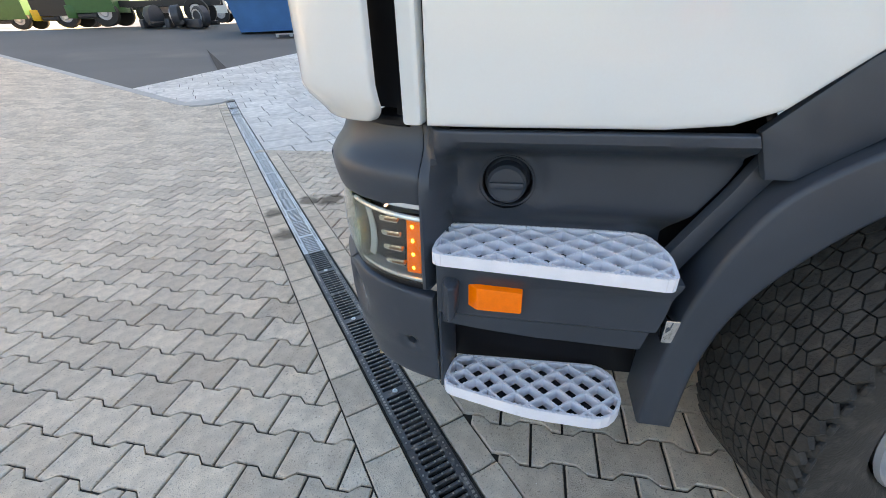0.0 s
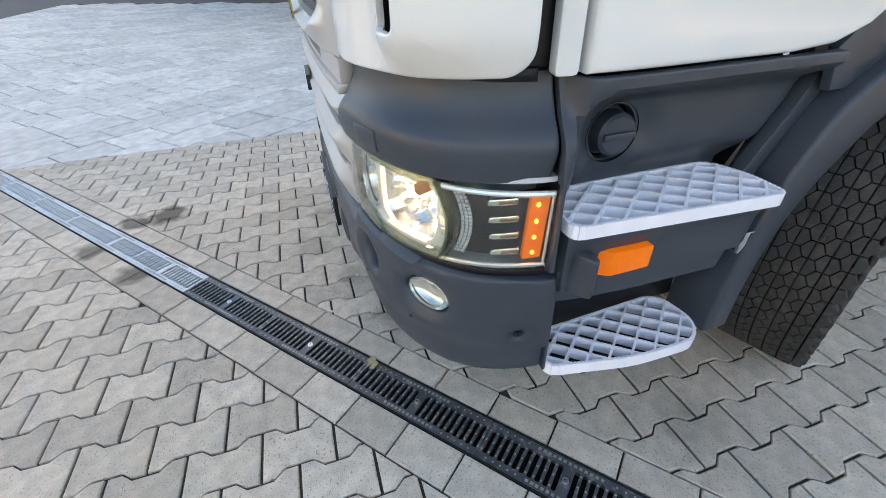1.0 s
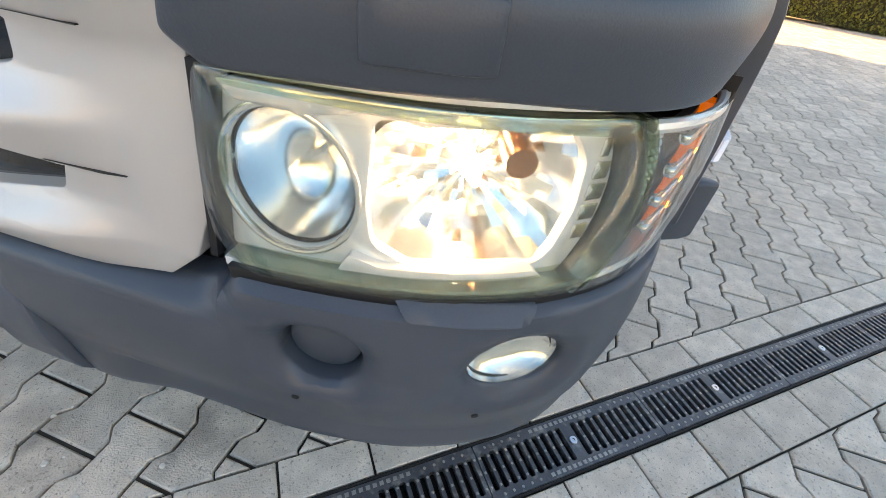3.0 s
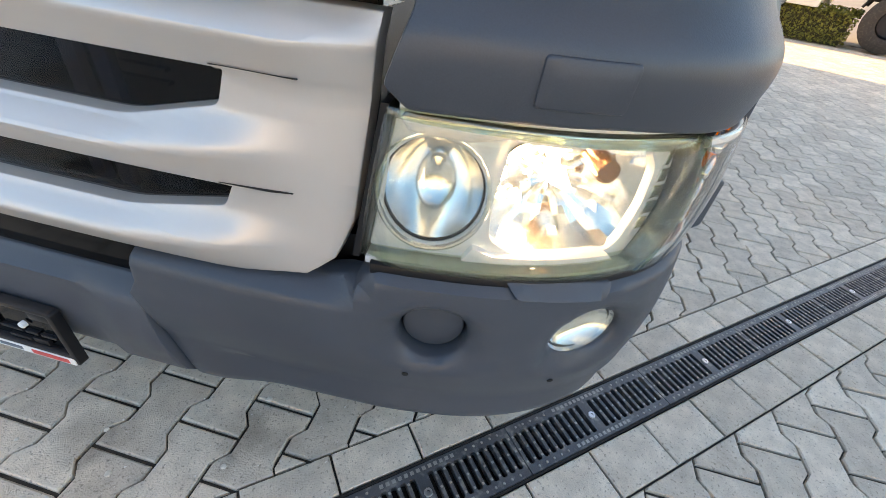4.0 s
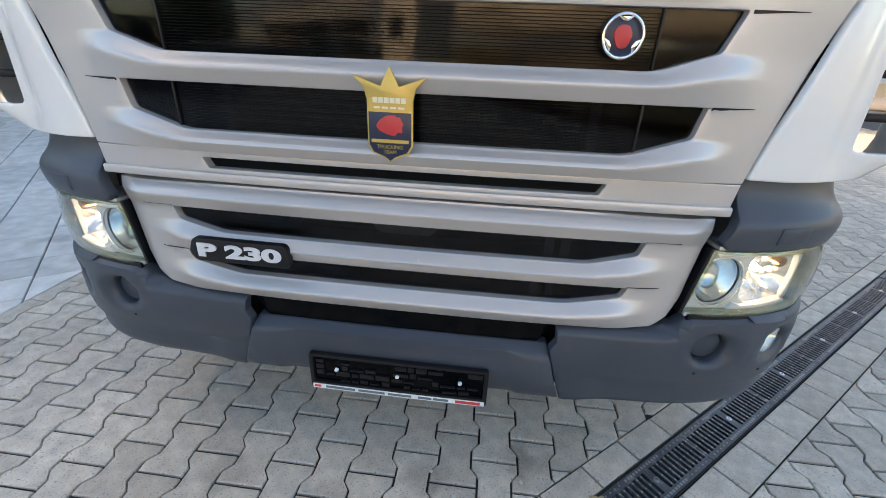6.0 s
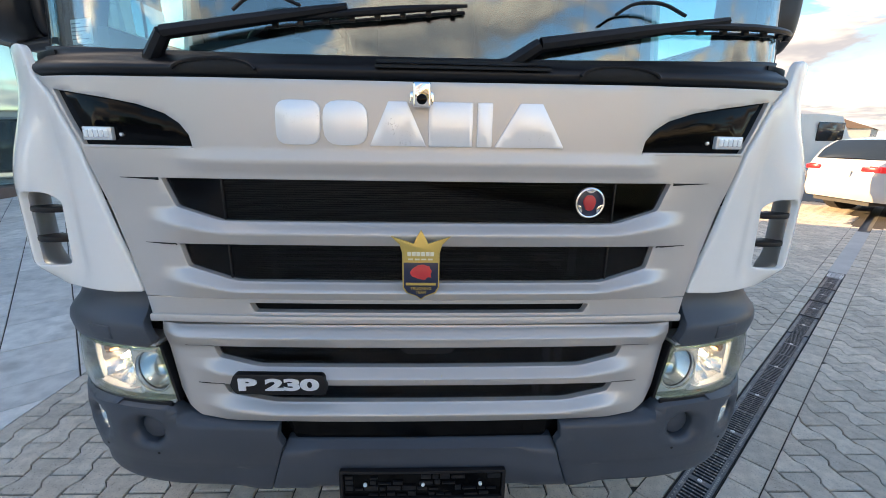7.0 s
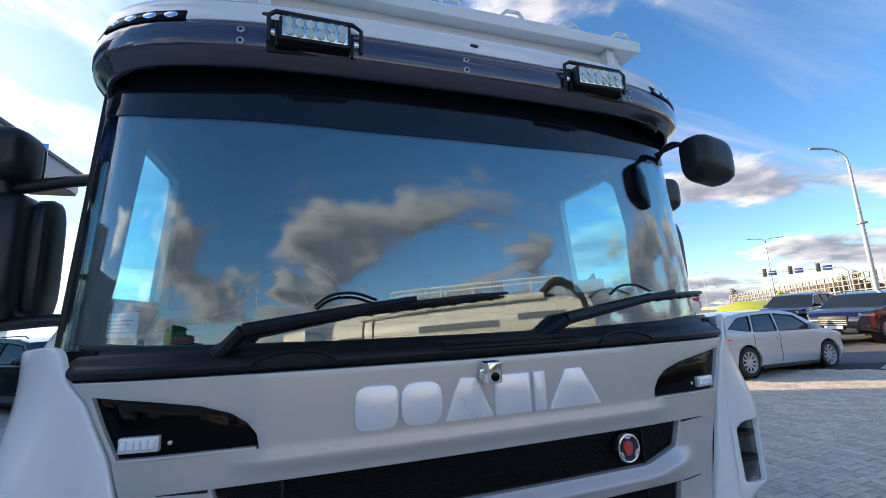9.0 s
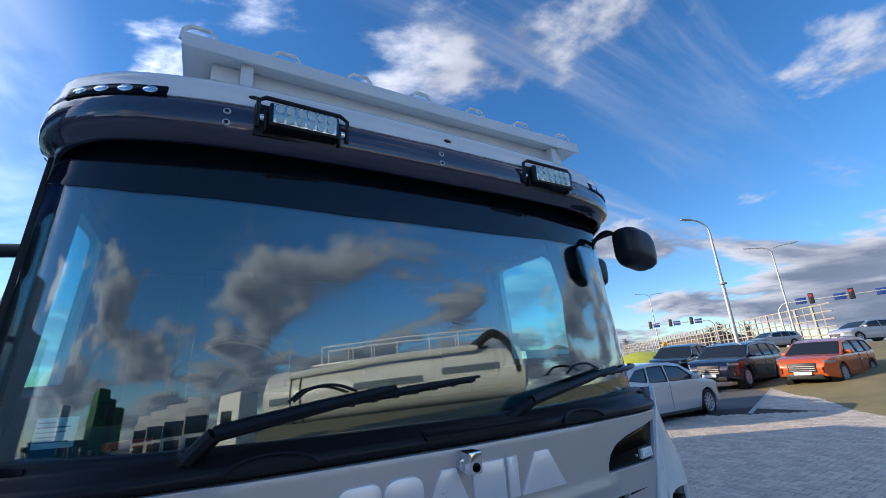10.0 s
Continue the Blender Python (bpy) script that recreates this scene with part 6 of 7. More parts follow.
M["grass_green"] = material("green_grass", (0.12, 0.17, 0.04), 0.95, 0, 0.3, 1.2, 40, 0.5)
M["sign_magenta"] = material("magenta_sign", (0.45, 0.02, 0.12), 0.5)
M["twig"] = material("bare_twigs", (0.10, 0.075, 0.055), 0.9, 0, 0.25, 3)
M["roof_brown"] = material("brown_roof", (0.20, 0.14, 0.11), 0.8)


def on_ground(x, y, turn=0.0, up=0.0):
    return pose(x, y, rise(x, y) + up, 0, 0, turn)


car("station_wagon", "pearl white estate car with alloy wheels parked on the yard", on_ground(10.36, 6.93, 1), "car_white", 4.77, 1.82, 1.47)
car("suv", "dark navy large estate with silver grille frame", on_ground(19.4, 8.9, 183), "car_navy", 5.05, 1.95, 1.72, "suv")
car("suv", "black boxy off-road car parked facing the yard", on_ground(21.5, 12.6, 192), "car_black", 4.6, 1.85, 1.82, "suv")
car("crossover_car", "orange crossover car with turned front wheels", on_ground(19.9, 6.0, 180), "car_orange", 4.45, 1.78, 1.58, "suv")
car("suv", "black crossover with roof rails beside the showroom", on_ground(-6.2, 11.25, -37), "car_black", 4.5, 1.8, 1.6, "suv")
car("far_car", "silver saloon on the road beyond the yard", pose(46, 18.5, 1.9, 0, 0, 150), "car_silver", 4.5, 1.8, 1.45)
car("far_car", "white estate on the road beyond the yard", pose(41, 10.5, 1.9, 0, 0, 150), "car_white", 4.7, 1.8, 1.5)


# flatbed van and yellow machine behind the estate car
def van(at):
    ob = thing("pickup_van", "white crew cab van with loading crane", "van", at)
    secs = []
    for x, z in ((-2.6, 2.1), (-.3, 2.15), (.5, 2.1), (1.0, 1.45), (1.9, 1.25), (2.1, .9)):
        secs.append([(x, -.95, .35), (x, -.98, 1.0), (x, -.85, z), (x, .85, z), (x, .98, 1.0), (x, .95, .35)])
    part("body", loft(secs), "truck_white", ob)
    for sg in (-1, 1):
        part("side_window", box(-.6, sg * .94 - .02, 1.3, .55, sg * .94 + .02, 1.9, .02), "car_glass", ob)
        for x in (-1.7, 1.3):
            part("wheel", moved(lathe([(0, .1), (.36, .1), (.36, -.1), (0, -.1)], 24, "y"), Matrix.Translation((x, sg * .86, .36))), "tyre_far", ob)
    part("bed", box(-4.8, -1.0, .7, -2.7, 1.0, 1.1, .03), "truck_white", ob)
    part("crane", tube([(-2.9, .2, 1.0), (-2.95, .2, 2.6), (-2.4, .1, 3.1), (-2.2, .1, 2.2)], .08, 8), "car_trim", ob)
    return ob


van(on_ground(13.0, 13.6, 12))
tent = thing("covered_load", "lime green covered load behind the cars", "load", on_ground(24, 16.5, 20))
part("cover", loft([[(x, -1.2, 0), (x, -1.1, h), (x, 0, h + .25), (x, 1.1, h), (x, 1.2, 0)] for x, h in ((-3.4, .7), (-2, 1.3), (1.5, 1.35), (3.4, .8))]), "lime", tent)
mach = thing("yellow_machine", "small yellow construction machine", "machine", on_ground(30, 19.5))
part("body", box(-.9, -.5, .4, .9, .5, 1.5, .1), "yellow", mach)
part("boom", tube([(0, 0, 1.3), (.9, 0, 2.2), (1.6, 0, 1.5)], .12, 8), "yellow", mach)
part("tracks", box(-1.0, -.6, 0, 1.0, .6, .4, .1), "tyre_far", mach)


# clipped hedge beside the yard and the lorry parked behind it
M["hedge_core"] = material("hedge_twigs", (0.05, 0.045, 0.02), 0.9, 0, 0.3, 6, 60, 0.5)
M["hedge_leaf"] = material("hedge_leaves", (0.16, 0.165, 0.03), 0.65, 0, 0.3, 4, 40, vary=0.45)


def hedge(a, b, width, height):
    a, b = Vector((*a, 0)), Vector((*b, 0))
    ob = thing("clipped_hedge", "low clipped hedge with yellowed green leaves", "hedge", Matrix.Translation((a.x, a.y, rise(a.x, a.y))))
    d_ = b - a
    n_ = Vector((-d_.y, d_.x, 0)).normalized() * width / 2
    part("twig_core", loft([[p - n_ * .8, p - n_ * .85 + Vector((0, 0, height * .85)), p + n_ * .85 + Vector((0, 0, height * .85)), p + n_ * .8] for p in (d_ * .02, d_ * .3, d_ * .6, d_ * .98)]), "hedge_core", ob)
    rnd = random.Random(21)
    verts, faces = [], []
    for k in range(9500):
        side_, t = rnd.choice((-1, 1, 0)), rnd.random()
        across = side_ * rnd.uniform(.82, 1.08) if side_ else rnd.uniform(-1, 1)
        up = rnd.uniform(.02, .95) if side_ else rnd.uniform(.85, 1.06)
        p = d_ * t + n_ * across + Vector((0, 0, height * up))
        u = Vector((rnd.uniform(-1, 1), rnd.uniform(-1, 1), rnd.uniform(-1, 1))).normalized() * rnd.uniform(.022, .040)
        v = u.cross(Vector((rnd.uniform(-1, 1), rnd.uniform(-1, 1), rnd.uniform(-1, 1)))).normalized() * u.length * .55
        o = len(verts)
        verts += [tuple(p - u), tuple(p + v), tuple(p + u), tuple(p - v)]
        faces.append((o, o + 1, o + 2, o + 3))
    me = bpy.data.meshes.new("leaves")
    me.from_pydata(verts, [], faces)
    me.materials.append(M["hedge_leaf"])
    lv = new("leaves", me)
    lv.parent = ob
    tagged(lv, "small yellow-green hedge leaves", kind="stuff")
    return ob


hedge((6.75, 10.55), (3.2, 12.6), .55, .62)


def parked_lorry(at):
    """The tail of a lorry: frame, twin wheels, mudguards, lamps and a plain body."""
    ob = thing("parked_lorry", "white lorry tail with dark frame and twin dusty wheels", "truck", at)
    for sg in (-1, 1):
        part("frame_rail", box(-6.0, sg * .42 - .06, .78, .9, sg * .42 + .06, 1.05, .01), "car_trim", ob)
        for x in (-.15, -4.6):
            for k in (0, 1):
                wy = sg * (1.10 - .30 * k)
                wh = part("wheel", moved(lathe([(.26, -.12), (.30, -.13), (.46, -.13), (.50, -.10), (.50, .10), (.46, .13), (.30, .13), (.26, .12)], 28, "y"), Matrix.Translation((x, wy, .50))), "rubber", ob)
                if k == 0:
                    part("rim", moved(lathe([(0, -.02), (.10, -.02), (.13, -.06), (.24, -.08), (.27, -.12)], 24, "y"), Matrix.Translation((x, wy, .50)) @ pose(0, 0, 0, 0, 0, 180 if sg > 0 else 0)), "hub", wh)
            part("mudguard", tube([(x + .62 * math.cos(t), sg * .95, .52 + .62 * math.sin(t)) for t in np.linspace(.2, 2.9, 12)], .03, 6), "car_trim", ob)
        part("tail_light", box(.86, sg * .85 - .2, .82, .93, sg * .85 + .2, .98, .02), "tail_red", ob, "red tail light")
        part("side_box", box(-3.6, min(sg * .7, sg * 1.15), .55, -1.4, max(sg * .7, sg * 1.15), 1.0, .03), "truck_white", ob)
    part("under_bar", box(.80, -1.1, .45, .90, 1.1, .60, .02), "car_trim", ob)
    part("body", box(-6.2, -1.24, 1.12, 1.0, 1.24, 2.7, .03), "truck_white", ob, "pale lorry body")
    part("floor_edge", box(-6.2, -1.26, 1.05, 1.02, 1.26, 1.13, .01), "car_trim", ob)
    return ob


parked_lorry(on_ground(7.75, 10.9, -30))


# ---- street furniture ----
def street_lamp(at, h=9.0, arm=1.6, two=False, collar=True):
    ob = thing("street_lamp", "tall galvanised street lamp with curved arm", "street lamp", at, group="street lamps")
    part("pole", tube([(0, 0, 0), (0, 0, h * .5), (0, 0, h - .8)], [.13, .10, .065], 12), "steel", ob)
    for sg in ((1, -1) if two else (1,)):
        part("arm", tube([(0, 0, h - .85), (sg * .08, 0, h - .35), (sg * .5, 0, h + .05), (sg * arm, 0, h + .22)], [.06, .05, .045], 10, 6), "steel", ob)
        part("lantern", moved(box(-.35, -.1, -.05, .35, .1, .05, .04), pose(sg * (arm + .3), 0, h + .24, 0, -8 * sg, 0)), "fascia", ob)
    if collar:
        part("collar", moved(lathe([(.10, 0), (.22, .02), (.24, .10), (.10, .14)], 16), Matrix.Translation((0, 0, h * .56))), "steel", ob)
    return ob


street_lamp(on_ground(26.9, 12.3, 150), 9.3, 1.0)
street_lamp(on_ground(51, 18.5, 130), 11.5, 1.8, True, False)
street_lamp(on_ground(76, 50, 150), 13, 2.2, True, False)
street_lamp(on_ground(120, 100, 150), 13, 2.2, True, False)
street_lamp(pose(-16, -42, 1.0, 0, 0, 60), 10, 1.6, False, False)
street_lamp(pose(2, -48, .5, 0, 0, 60), 10, 1.6, True, False)
street_lamp(pose(24, -36, .5, 0, 0, 160), 9, 1.4, False, False)


def gantry(at, span, heads):
    ob = thing("traffic_signals", "traffic lights with dark backplates hanging from a gantry arm", "traffic light", at)
    part("mast", tube([(0, 0, 0), (0, 0, 5.6), (.5, 0, 6.2), (1.2, 0, 6.3)], .10, 10), "steel", ob)
    part("arm", tube([(1.0, 0, 6.3), (span, 0, 6.5)], [.09, .06], 10), "steel", ob)
    for x in heads:
        part("signal_head", box(x - .25, -.12, 5.9, x + .25, .12, 7.1, .05), "car_trim", ob)
        part("signal_light", moved(lathe([(0, .03), (.13, .02), (.14, 0)], 14, "y"), Matrix.Translation((x, -.12, 6.8))), "tail_red", ob)
        part("lane_sign", box(x - 1.5, -.05, 6.0, x - .45, .05, 6.7, .02), "blue_sign", ob)
    return ob


gantry(on_ground(59, 22.5, -74), 12, (3.2, 6.6, 10.0))
gantry(on_ground(70, 36, 108), 11, (3.0, 6.2, 9.4))
sign = thing("roadside_sign", "magenta and white roadside sign on a pole", "sign", on_ground(46, 40))
part("upper_board", box(-1.1, -.1, 2.4, 1.1, .1, 3.5, .03), "sign_magenta", sign)
part("lower_board", box(-1.1, -.1, 1.2, 1.1, .1, 2.3, .03), "label_white", sign)
part("post", box(-.9, -.08, 0, .9, .08, 1.2, .02), "steel", sign)
part("print_bar", box(-.8, -.12, 2.8, .8, -.1, 3.1), "label_white", sign)


# noise barrier along the far road, panel by panel
barrier = thing("noise_barrier", "long noise barrier of pale frames with clear panes on a bank", "barrier")
A, B = Vector((130, 100, 1.9)), Vector((57, 17, 1.9))
n = 34
for i in range(n):
    p, q = A.lerp(B, i / n), A.lerp(B, (i + 1) / n)
    h = 4.2
    part("post", tube([p, p + Vector((0, 0, h))], .16, 6), "barrier", barrier)
    for k in range(6):
        part("rail", tube([p + Vector((0, 0, .2 + k * h / 5.2)), q + Vector((0, 0, .2 + k * h / 5.2))], .075, 5), "barrier", barrier)
    mid2 = p.lerp(q, .5)
    part("mullion", tube([mid2, mid2 + Vector((0, 0, h))], .07, 5), "barrier", barrier)
d = (B - A).normalized(); nn = Vector((-d.y, d.x, 0))
secs = []
for t in np.linspace(-.6, 1.9, 40):
    p = A.lerp(B, t)
    secs.append([p - nn * 24 + Vector((0, 0, -1.6)), p - nn * 17 + Vector((0, 0, -.75 + .2 * math.sin(t * 40))), p - nn * 10 + Vector((0, 0, -.02)), p + nn * 12 + Vector((0, 0, .05)), p + nn * 16 + Vector((0, 0, -2.2))])
structure(part("grass_bank", loft(secs, cap=False, closed=False), "grass_dry"), "dry grass bank below the far road", "bank")


# far low buildings and bare trees
def block(name, label, at, sx, sy, h, mat_, roof_h=0.0):
    ob = thing(name, label, "building", at)
    part("wall", box(-sx, -sy, 0, sx, sy, h), mat_, ob)
    part("roof", loft([[(-sx - .4, -sy - .4, h), (-sx - .4, 0, h + roof_h), (-sx - .4, sy + .4, h)], [(sx + .4, -sy - .4, h), (sx + .4, 0, h + roof_h), (sx + .4, sy + .4, h)]]) if roof_h else box(-sx - .2, -sy - .2, h, sx + .2, sy + .2, h + .5), "roof_brown", ob)
    for i in range(int(sx // 1.6)):
        for sg in (-1, 1):
            part("window", box(-sx + 1 + i * 3.2, sg * sy - .04, h * .35, -sx + 2.4 + i * 3.2, sg * sy + .04, h * .7), "car_glass", ob)
    return ob


block("far_building", "low pale building with brown roof", on_ground(118, 118, 40), 12, 6, 5, "wall_panel", 2.5)
block("far_building", "low brown building beyond the road", on_ground(160, 90, 55), 16, 7, 6, "roof_brown", 2.0)
block("far_building", "long pale hall beyond the road", on_ground(90, 128, 20), 18, 8, 6, "wall_panel", 0)


def bare_tree(at, h, seed):
    ob = thing("bare_tree", "leafless winter tree on the far bank", "tree", at, group="bare trees")
    rnd = random.Random(seed)
    part("trunk", tube([(0, 0, 0), (.1, 0, h * .4), (0, .1, h * .8)], [.22, .12, .04], 8), "twig", ob)
    bits = []
    for i in range(90):
        z = h * rnd.uniform(.25, .85)
        a, ln = rnd.uniform(0, 6.28), h * rnd.uniform(.15, .42) * (1.1 - z / h)
        p = Vector((0, 0, z)); e = p + Vector((math.cos(a) * ln, math.sin(a) * ln, ln * rnd.uniform(.5, 1.2)))
        bits.append(tube([p, p.lerp(e, .5) + Vector((0, 0, .1)), e], [.05, .03, .012], 4))
        for k in range(3):
            b = p.lerp(e, rnd.uniform(.4, .95)); f = b + Vector((rnd.uniform(-1, 1), rnd.uniform(-1, 1), rnd.uniform(.2, 1.2))) * ln * .4
            bits.append(tube([b, f], [.02, .008], 4))
    part("crown", merge(*bits), "twig", ob)
    return ob


t0 = bare_tree(on_ground(95, 48), 8, 1)
for k, (x, y, s) in enumerate(((104, 55, 1), (88, 40, .8), (132, 100, 1.1), (140, 92, .9), (70, 14, .8), (64, 8, .7), (98, 44, .9), (126, 108, .8))):
    copy_thing(t0, on_ground(x, y, 40 * k) @ Matrix.Scale(s, 4))


# ---- showroom ----
show = thing("showroom", "glass-fronted showroom with pale panels and overhanging roof", "building", pose(-9.0, 12.05, .25, 0, 0, 0))
# its front runs along y at x = 0 and faces +x; a clad pier stands at y = 0
S0, S1, PITCH = -10.6, 3.4, 1.52
part("wall", box(-9, S0, -.3, -.35, S1, 6.9), "frame_dark", show)
for i in range(7):
    y0 = -(i + 1) * PITCH
    for za, zb_ in ((.14, 3.02), (3.10, 5.32)):
        part("pane", box(-.02, y0 + .03, za, .02, y0 + PITCH - .03, zb_), "facade_glass", show, "mirroring facade pane")
    part("mullion", box(-.05, y0 - .035, .1, .06, y0 + .035, 5.36, .008), "frame_dark", show)
for k in range(11):
    part("cladding_panel", box(-.3, .03, -.2 + k * .62, .16, .95, -.2 + k * .62 + .605, .01), "wall_panel", show)
for y0 in (1.0, 2.2):
    for za, zb_ in ((.14, 3.02), (3.10, 5.32)):
        part("pane", box(-.32, y0 + .03, za, -.28, y0 + 1.16, zb_), "facade_glass", show, "mirroring facade pane")
    part("mullion", box(-.34, y0 - .035, .1, -.24, y0 + .035, 5.36, .008), "frame_dark", show)
part("transom", box(-.04, S0, 3.01, .05, 0, 3.11, .008), "frame_dark", show)
part("sill", box(-.1, S0, -.3, .32, 0, .13, .01), "roof_brown", show, "dark stone plinth")
part("blue_band", box(-.04, S0, 5.34, .10, 0, 6.28, .01), "blue_sign", show, "blue sign band")
part("blue_sign_box", box(.10, -9.4, 5.42, .34, -1.62, 6.24, .02), "blue_sign", show, "raised blue sign box")
for y0, ln, h0, h1 in ((-2.2, .42, 5.62, 6.02), (-2.75, .42, 5.62, 6.02), (-3.3, .42, 5.62, 6.02)):
    part("sign_shape", box(.34, y0, h0, .37, y0 + ln, h1, .02), "label_white", show, "pale sign lettering block")
part("silver_sign_box", box(.10, -1.45, 5.46, .30, -.12, 6.05, .02), "fascia", show, "silver sign box")
part("sign_shape", box(.30, -1.0, 5.62, .32, -.35, 5.78, .005), "ink", show)
part("soffit", box(-.3, S0 - .2, 6.28, .95, S1 + .2, 6.36), "frame_dark", show)
for i in range(6):
    part("fascia_panel", box(.90, S0 - .2 + i * 2.4, 6.34, 1.0, S0 - .2 + i * 2.4 + 2.38, 7.02, .01), "fascia", show, "grey metal roof fascia panel")
part("roof_edge", box(-9.2, S0 - .3, 7.02, 1.06, S1 + .3, 7.14, .02), "frame_dark", show)
# two unseen wings, added to keep the low sun off the far yard
part("rear_wing", box(-36, -14.7, -.3, -8.5, 2.0, 6.6, .02), "wall_panel", show, "plain pale unseen wing added to shade the far yard")
part("rear_wing", box(-36, -22.5, -.3, -15.8, -14.72, 6.6, .02), "wall_panel", show, "plain pale unseen wing added to shade the far yard")
part("sloped_fin", loft([[(.02, .30, -.3), (.75, .30, -.3), (.20, .30, 5.3), (.02, .30, 5.3)], [(.02, .75, -.3), (.75, .75, -.3), (.20, .75, 5.3), (.02, .75, 5.3)]]), "wall_panel", show)

# ---- far yard seen past the bumper: lorries, parts, blue skip ----
def lorry(at, cab, accent, label, L=6.0):
    ob = thing("lorry", label, "truck", at, group="lorries in the yard")
    part("cab", loft([[(x, -1.2, .55), (x, -1.22, 1.6), (x, -1.12, h), (x, 1.12, h), (x, 1.22, 1.6), (x, 1.2, .55)] for x, h in ((0, 3.0), (-.1, 3.05), (-1.7, 3.1), (-1.75, 3.05))]), cab, ob)
    part("windscreen", box(.0, -1.05, 1.75, .05, 1.05, 2.6, .02), "car_glass", ob)
    part("bumper", box(-.25, -1.22, .35, .12, 1.22, .85, .05), accent, ob)
    part("grille", box(.01, -.8, .9, .06, .8, 1.55, .02), "car_trim", ob)
    for sg in (-1, 1):
        part("side_window", box(-1.2, sg * 1.19 - .03, 1.7, -.3, sg * 1.19 + .03, 2.5, .02), "car_glass", ob)
        part("headlight", box(.08, sg * .95 - .2, .5, .14, sg * .95 + .2, .75, .03), "frost", ob)
        for x in (-1.3, -L + 1.0):
            w_ = part("wheel", moved(lathe([(0, .06), (.26, .06), (.30, .14), (.50, .14), (.52, .1), (.52, -.14), (0, -.14)], 28, "y"), Matrix.Translation((x, sg * 1.05, .52)) @ pose(0, 0, 0, 0, 0, 0 if sg < 0 else 180)), "tyre_far", ob)
            part("rim", moved(lathe([(0, .10), (.12, .10), (.16, .05), (.27, .04), (.29, .07)], 20, "y"), Matrix.Translation((x, sg * 1.09, .52)) @ pose(0, 0, 0, 0, 0, 0 if sg < 0 else 180)), "rim", w_)
        part("step", box(-1.0, sg * 1.15 - .1, .35, -.3, sg * 1.15 + .1, .5, .02), "car_trim", ob)
        part("chassis", box(-L, sg * .4 - .06, .75, -1.5, sg * .4 + .06, 1.0), "car_trim", ob)
    part("tank", box(-3.6, -1.15, .5, -2.2, -.6, 1.0, .1), "silver", ob)
    return ob


def far_at(x, y, turn, up=0.0):
    return pose(x, y, rise(x, y) + up, 0, 0, turn)


lorry(far_at(-16.28, -19.9, -62), "green", "green", "green lorry cab with steel wheels in the far yard")
lorry(far_at(-18.5, -24.65, -62), "car_trim", "yellow", "dark lorry with bright yellow bumper in the far yard")
lorry(far_at(-21.3, -31.4, -62), "green", "car_trim", "dark green lorry in the far yard")
lorry(far_at(-25.8, -21.1, -62), "truck_white", "yellow", "pale lorry with yellow side in the far yard", 8)
for k, (x, y) in enumerate(((-16.6, -16.4), (-17.2, -15.7), (-17.9, -15.4), (-17.5, -14.7))):
    p_ = thing("machine_part", "dark steel axle part lying on the asphalt", "machine part", far_at(x, y, 25 * k), group="machine parts")
    part("drum", moved(lathe([(0, .2), (.2, .2), (.42, .16), (.45, -.15), (.2, -.2), (0, -.2)], 20, "y"), Matrix.Translation((0, 0, .45))), "hub", p_)
    part("ring", moved(lathe([(.24, .22), (.30, .24), (.30, .2)], 20, "y"), Matrix.Translation((0, 0, .45))), "rim", p_)
    part("shaft", tube([(-.8, .2, .15), (.7, .3, .18)], .09, 8), "car_trim", p_)
    part("bracket", box(-.5, -.5, 0, .4, -.3, .35, .04), "hub", p_)
skip = thing("blue_container", "open blue waste container with white sheet on it", "container", far_at(-17.66, -11.2, 122))
part("shell", loft([[(-1.4, -.8, 0), (1.4, -.8, 0), (1.4, .8, 0), (-1.4, .8, 0)], [(-1.7, -1.0, 1.25), (1.7, -1.0, 1.25), (1.7, 1.0, 1.25), (-1.7, 1.0, 1.25)]]), "blue_plastic", skip)
part("rim", box(-1.78, -1.06, 1.2, 1.78, 1.06, 1.32, .03), "blue_plastic", skip)
part("sheet", loft([[(-.6, -1.1, 1.33), (1.9, -1.12, 1.33), (1.9, .9, 1.36), (-.6, .9, 1.40)], [(-.6, -1.1, 1.36), (1.9, -1.12, 1.36), (1.9, .9, 1.40), (-.6, .9, 1.44)]]), "label_white", skip)
pal = thing("pallet", "worn grey pallet beside the container", "pallet", far_at(-16.2, -9.6, 122))
for k in range(5):
    part("slat", box(-.6, -.4 + k * .2, .10, .6, -.27 + k * .2, .125), "concrete", pal)
for k in range(3):
    part("bearer", box(-.6 + k * .55, -.4, 0, -.5 + k * .55, .53, .10), "concrete", pal)

# ---- tanker and lorries opposite, seen in the windscreen ----
tank = thing("tank_semitrailer", "cream vacuum tanker with railed top opposite the truck", "tanker", pose(4.7, -12.9, 0, 0, 0, 27))
part("barrel", moved(lathe([(0, -6.3), (.5, -6.25), (.82, -6.0), (.88, -5.7), (.88, 5.7), (.82, 6.0), (.5, 6.25), (0, 6.3)], 32, "x"), Matrix.Translation((0, 0, 2.68))), "truck_white", tank)
for x in (-4.4, -3.9):
    part("hoop_band", moved(lathe([(.885, -.05), (.91, -.04), (.91, .04), (.885, .05)], 32, "x"), Matrix.Translation((x, 0, 2.68))), "car_trim", tank)
part("walkway", box(-3.5, -.35, 3.56, 4.2, .35, 3.62), "steel", tank)
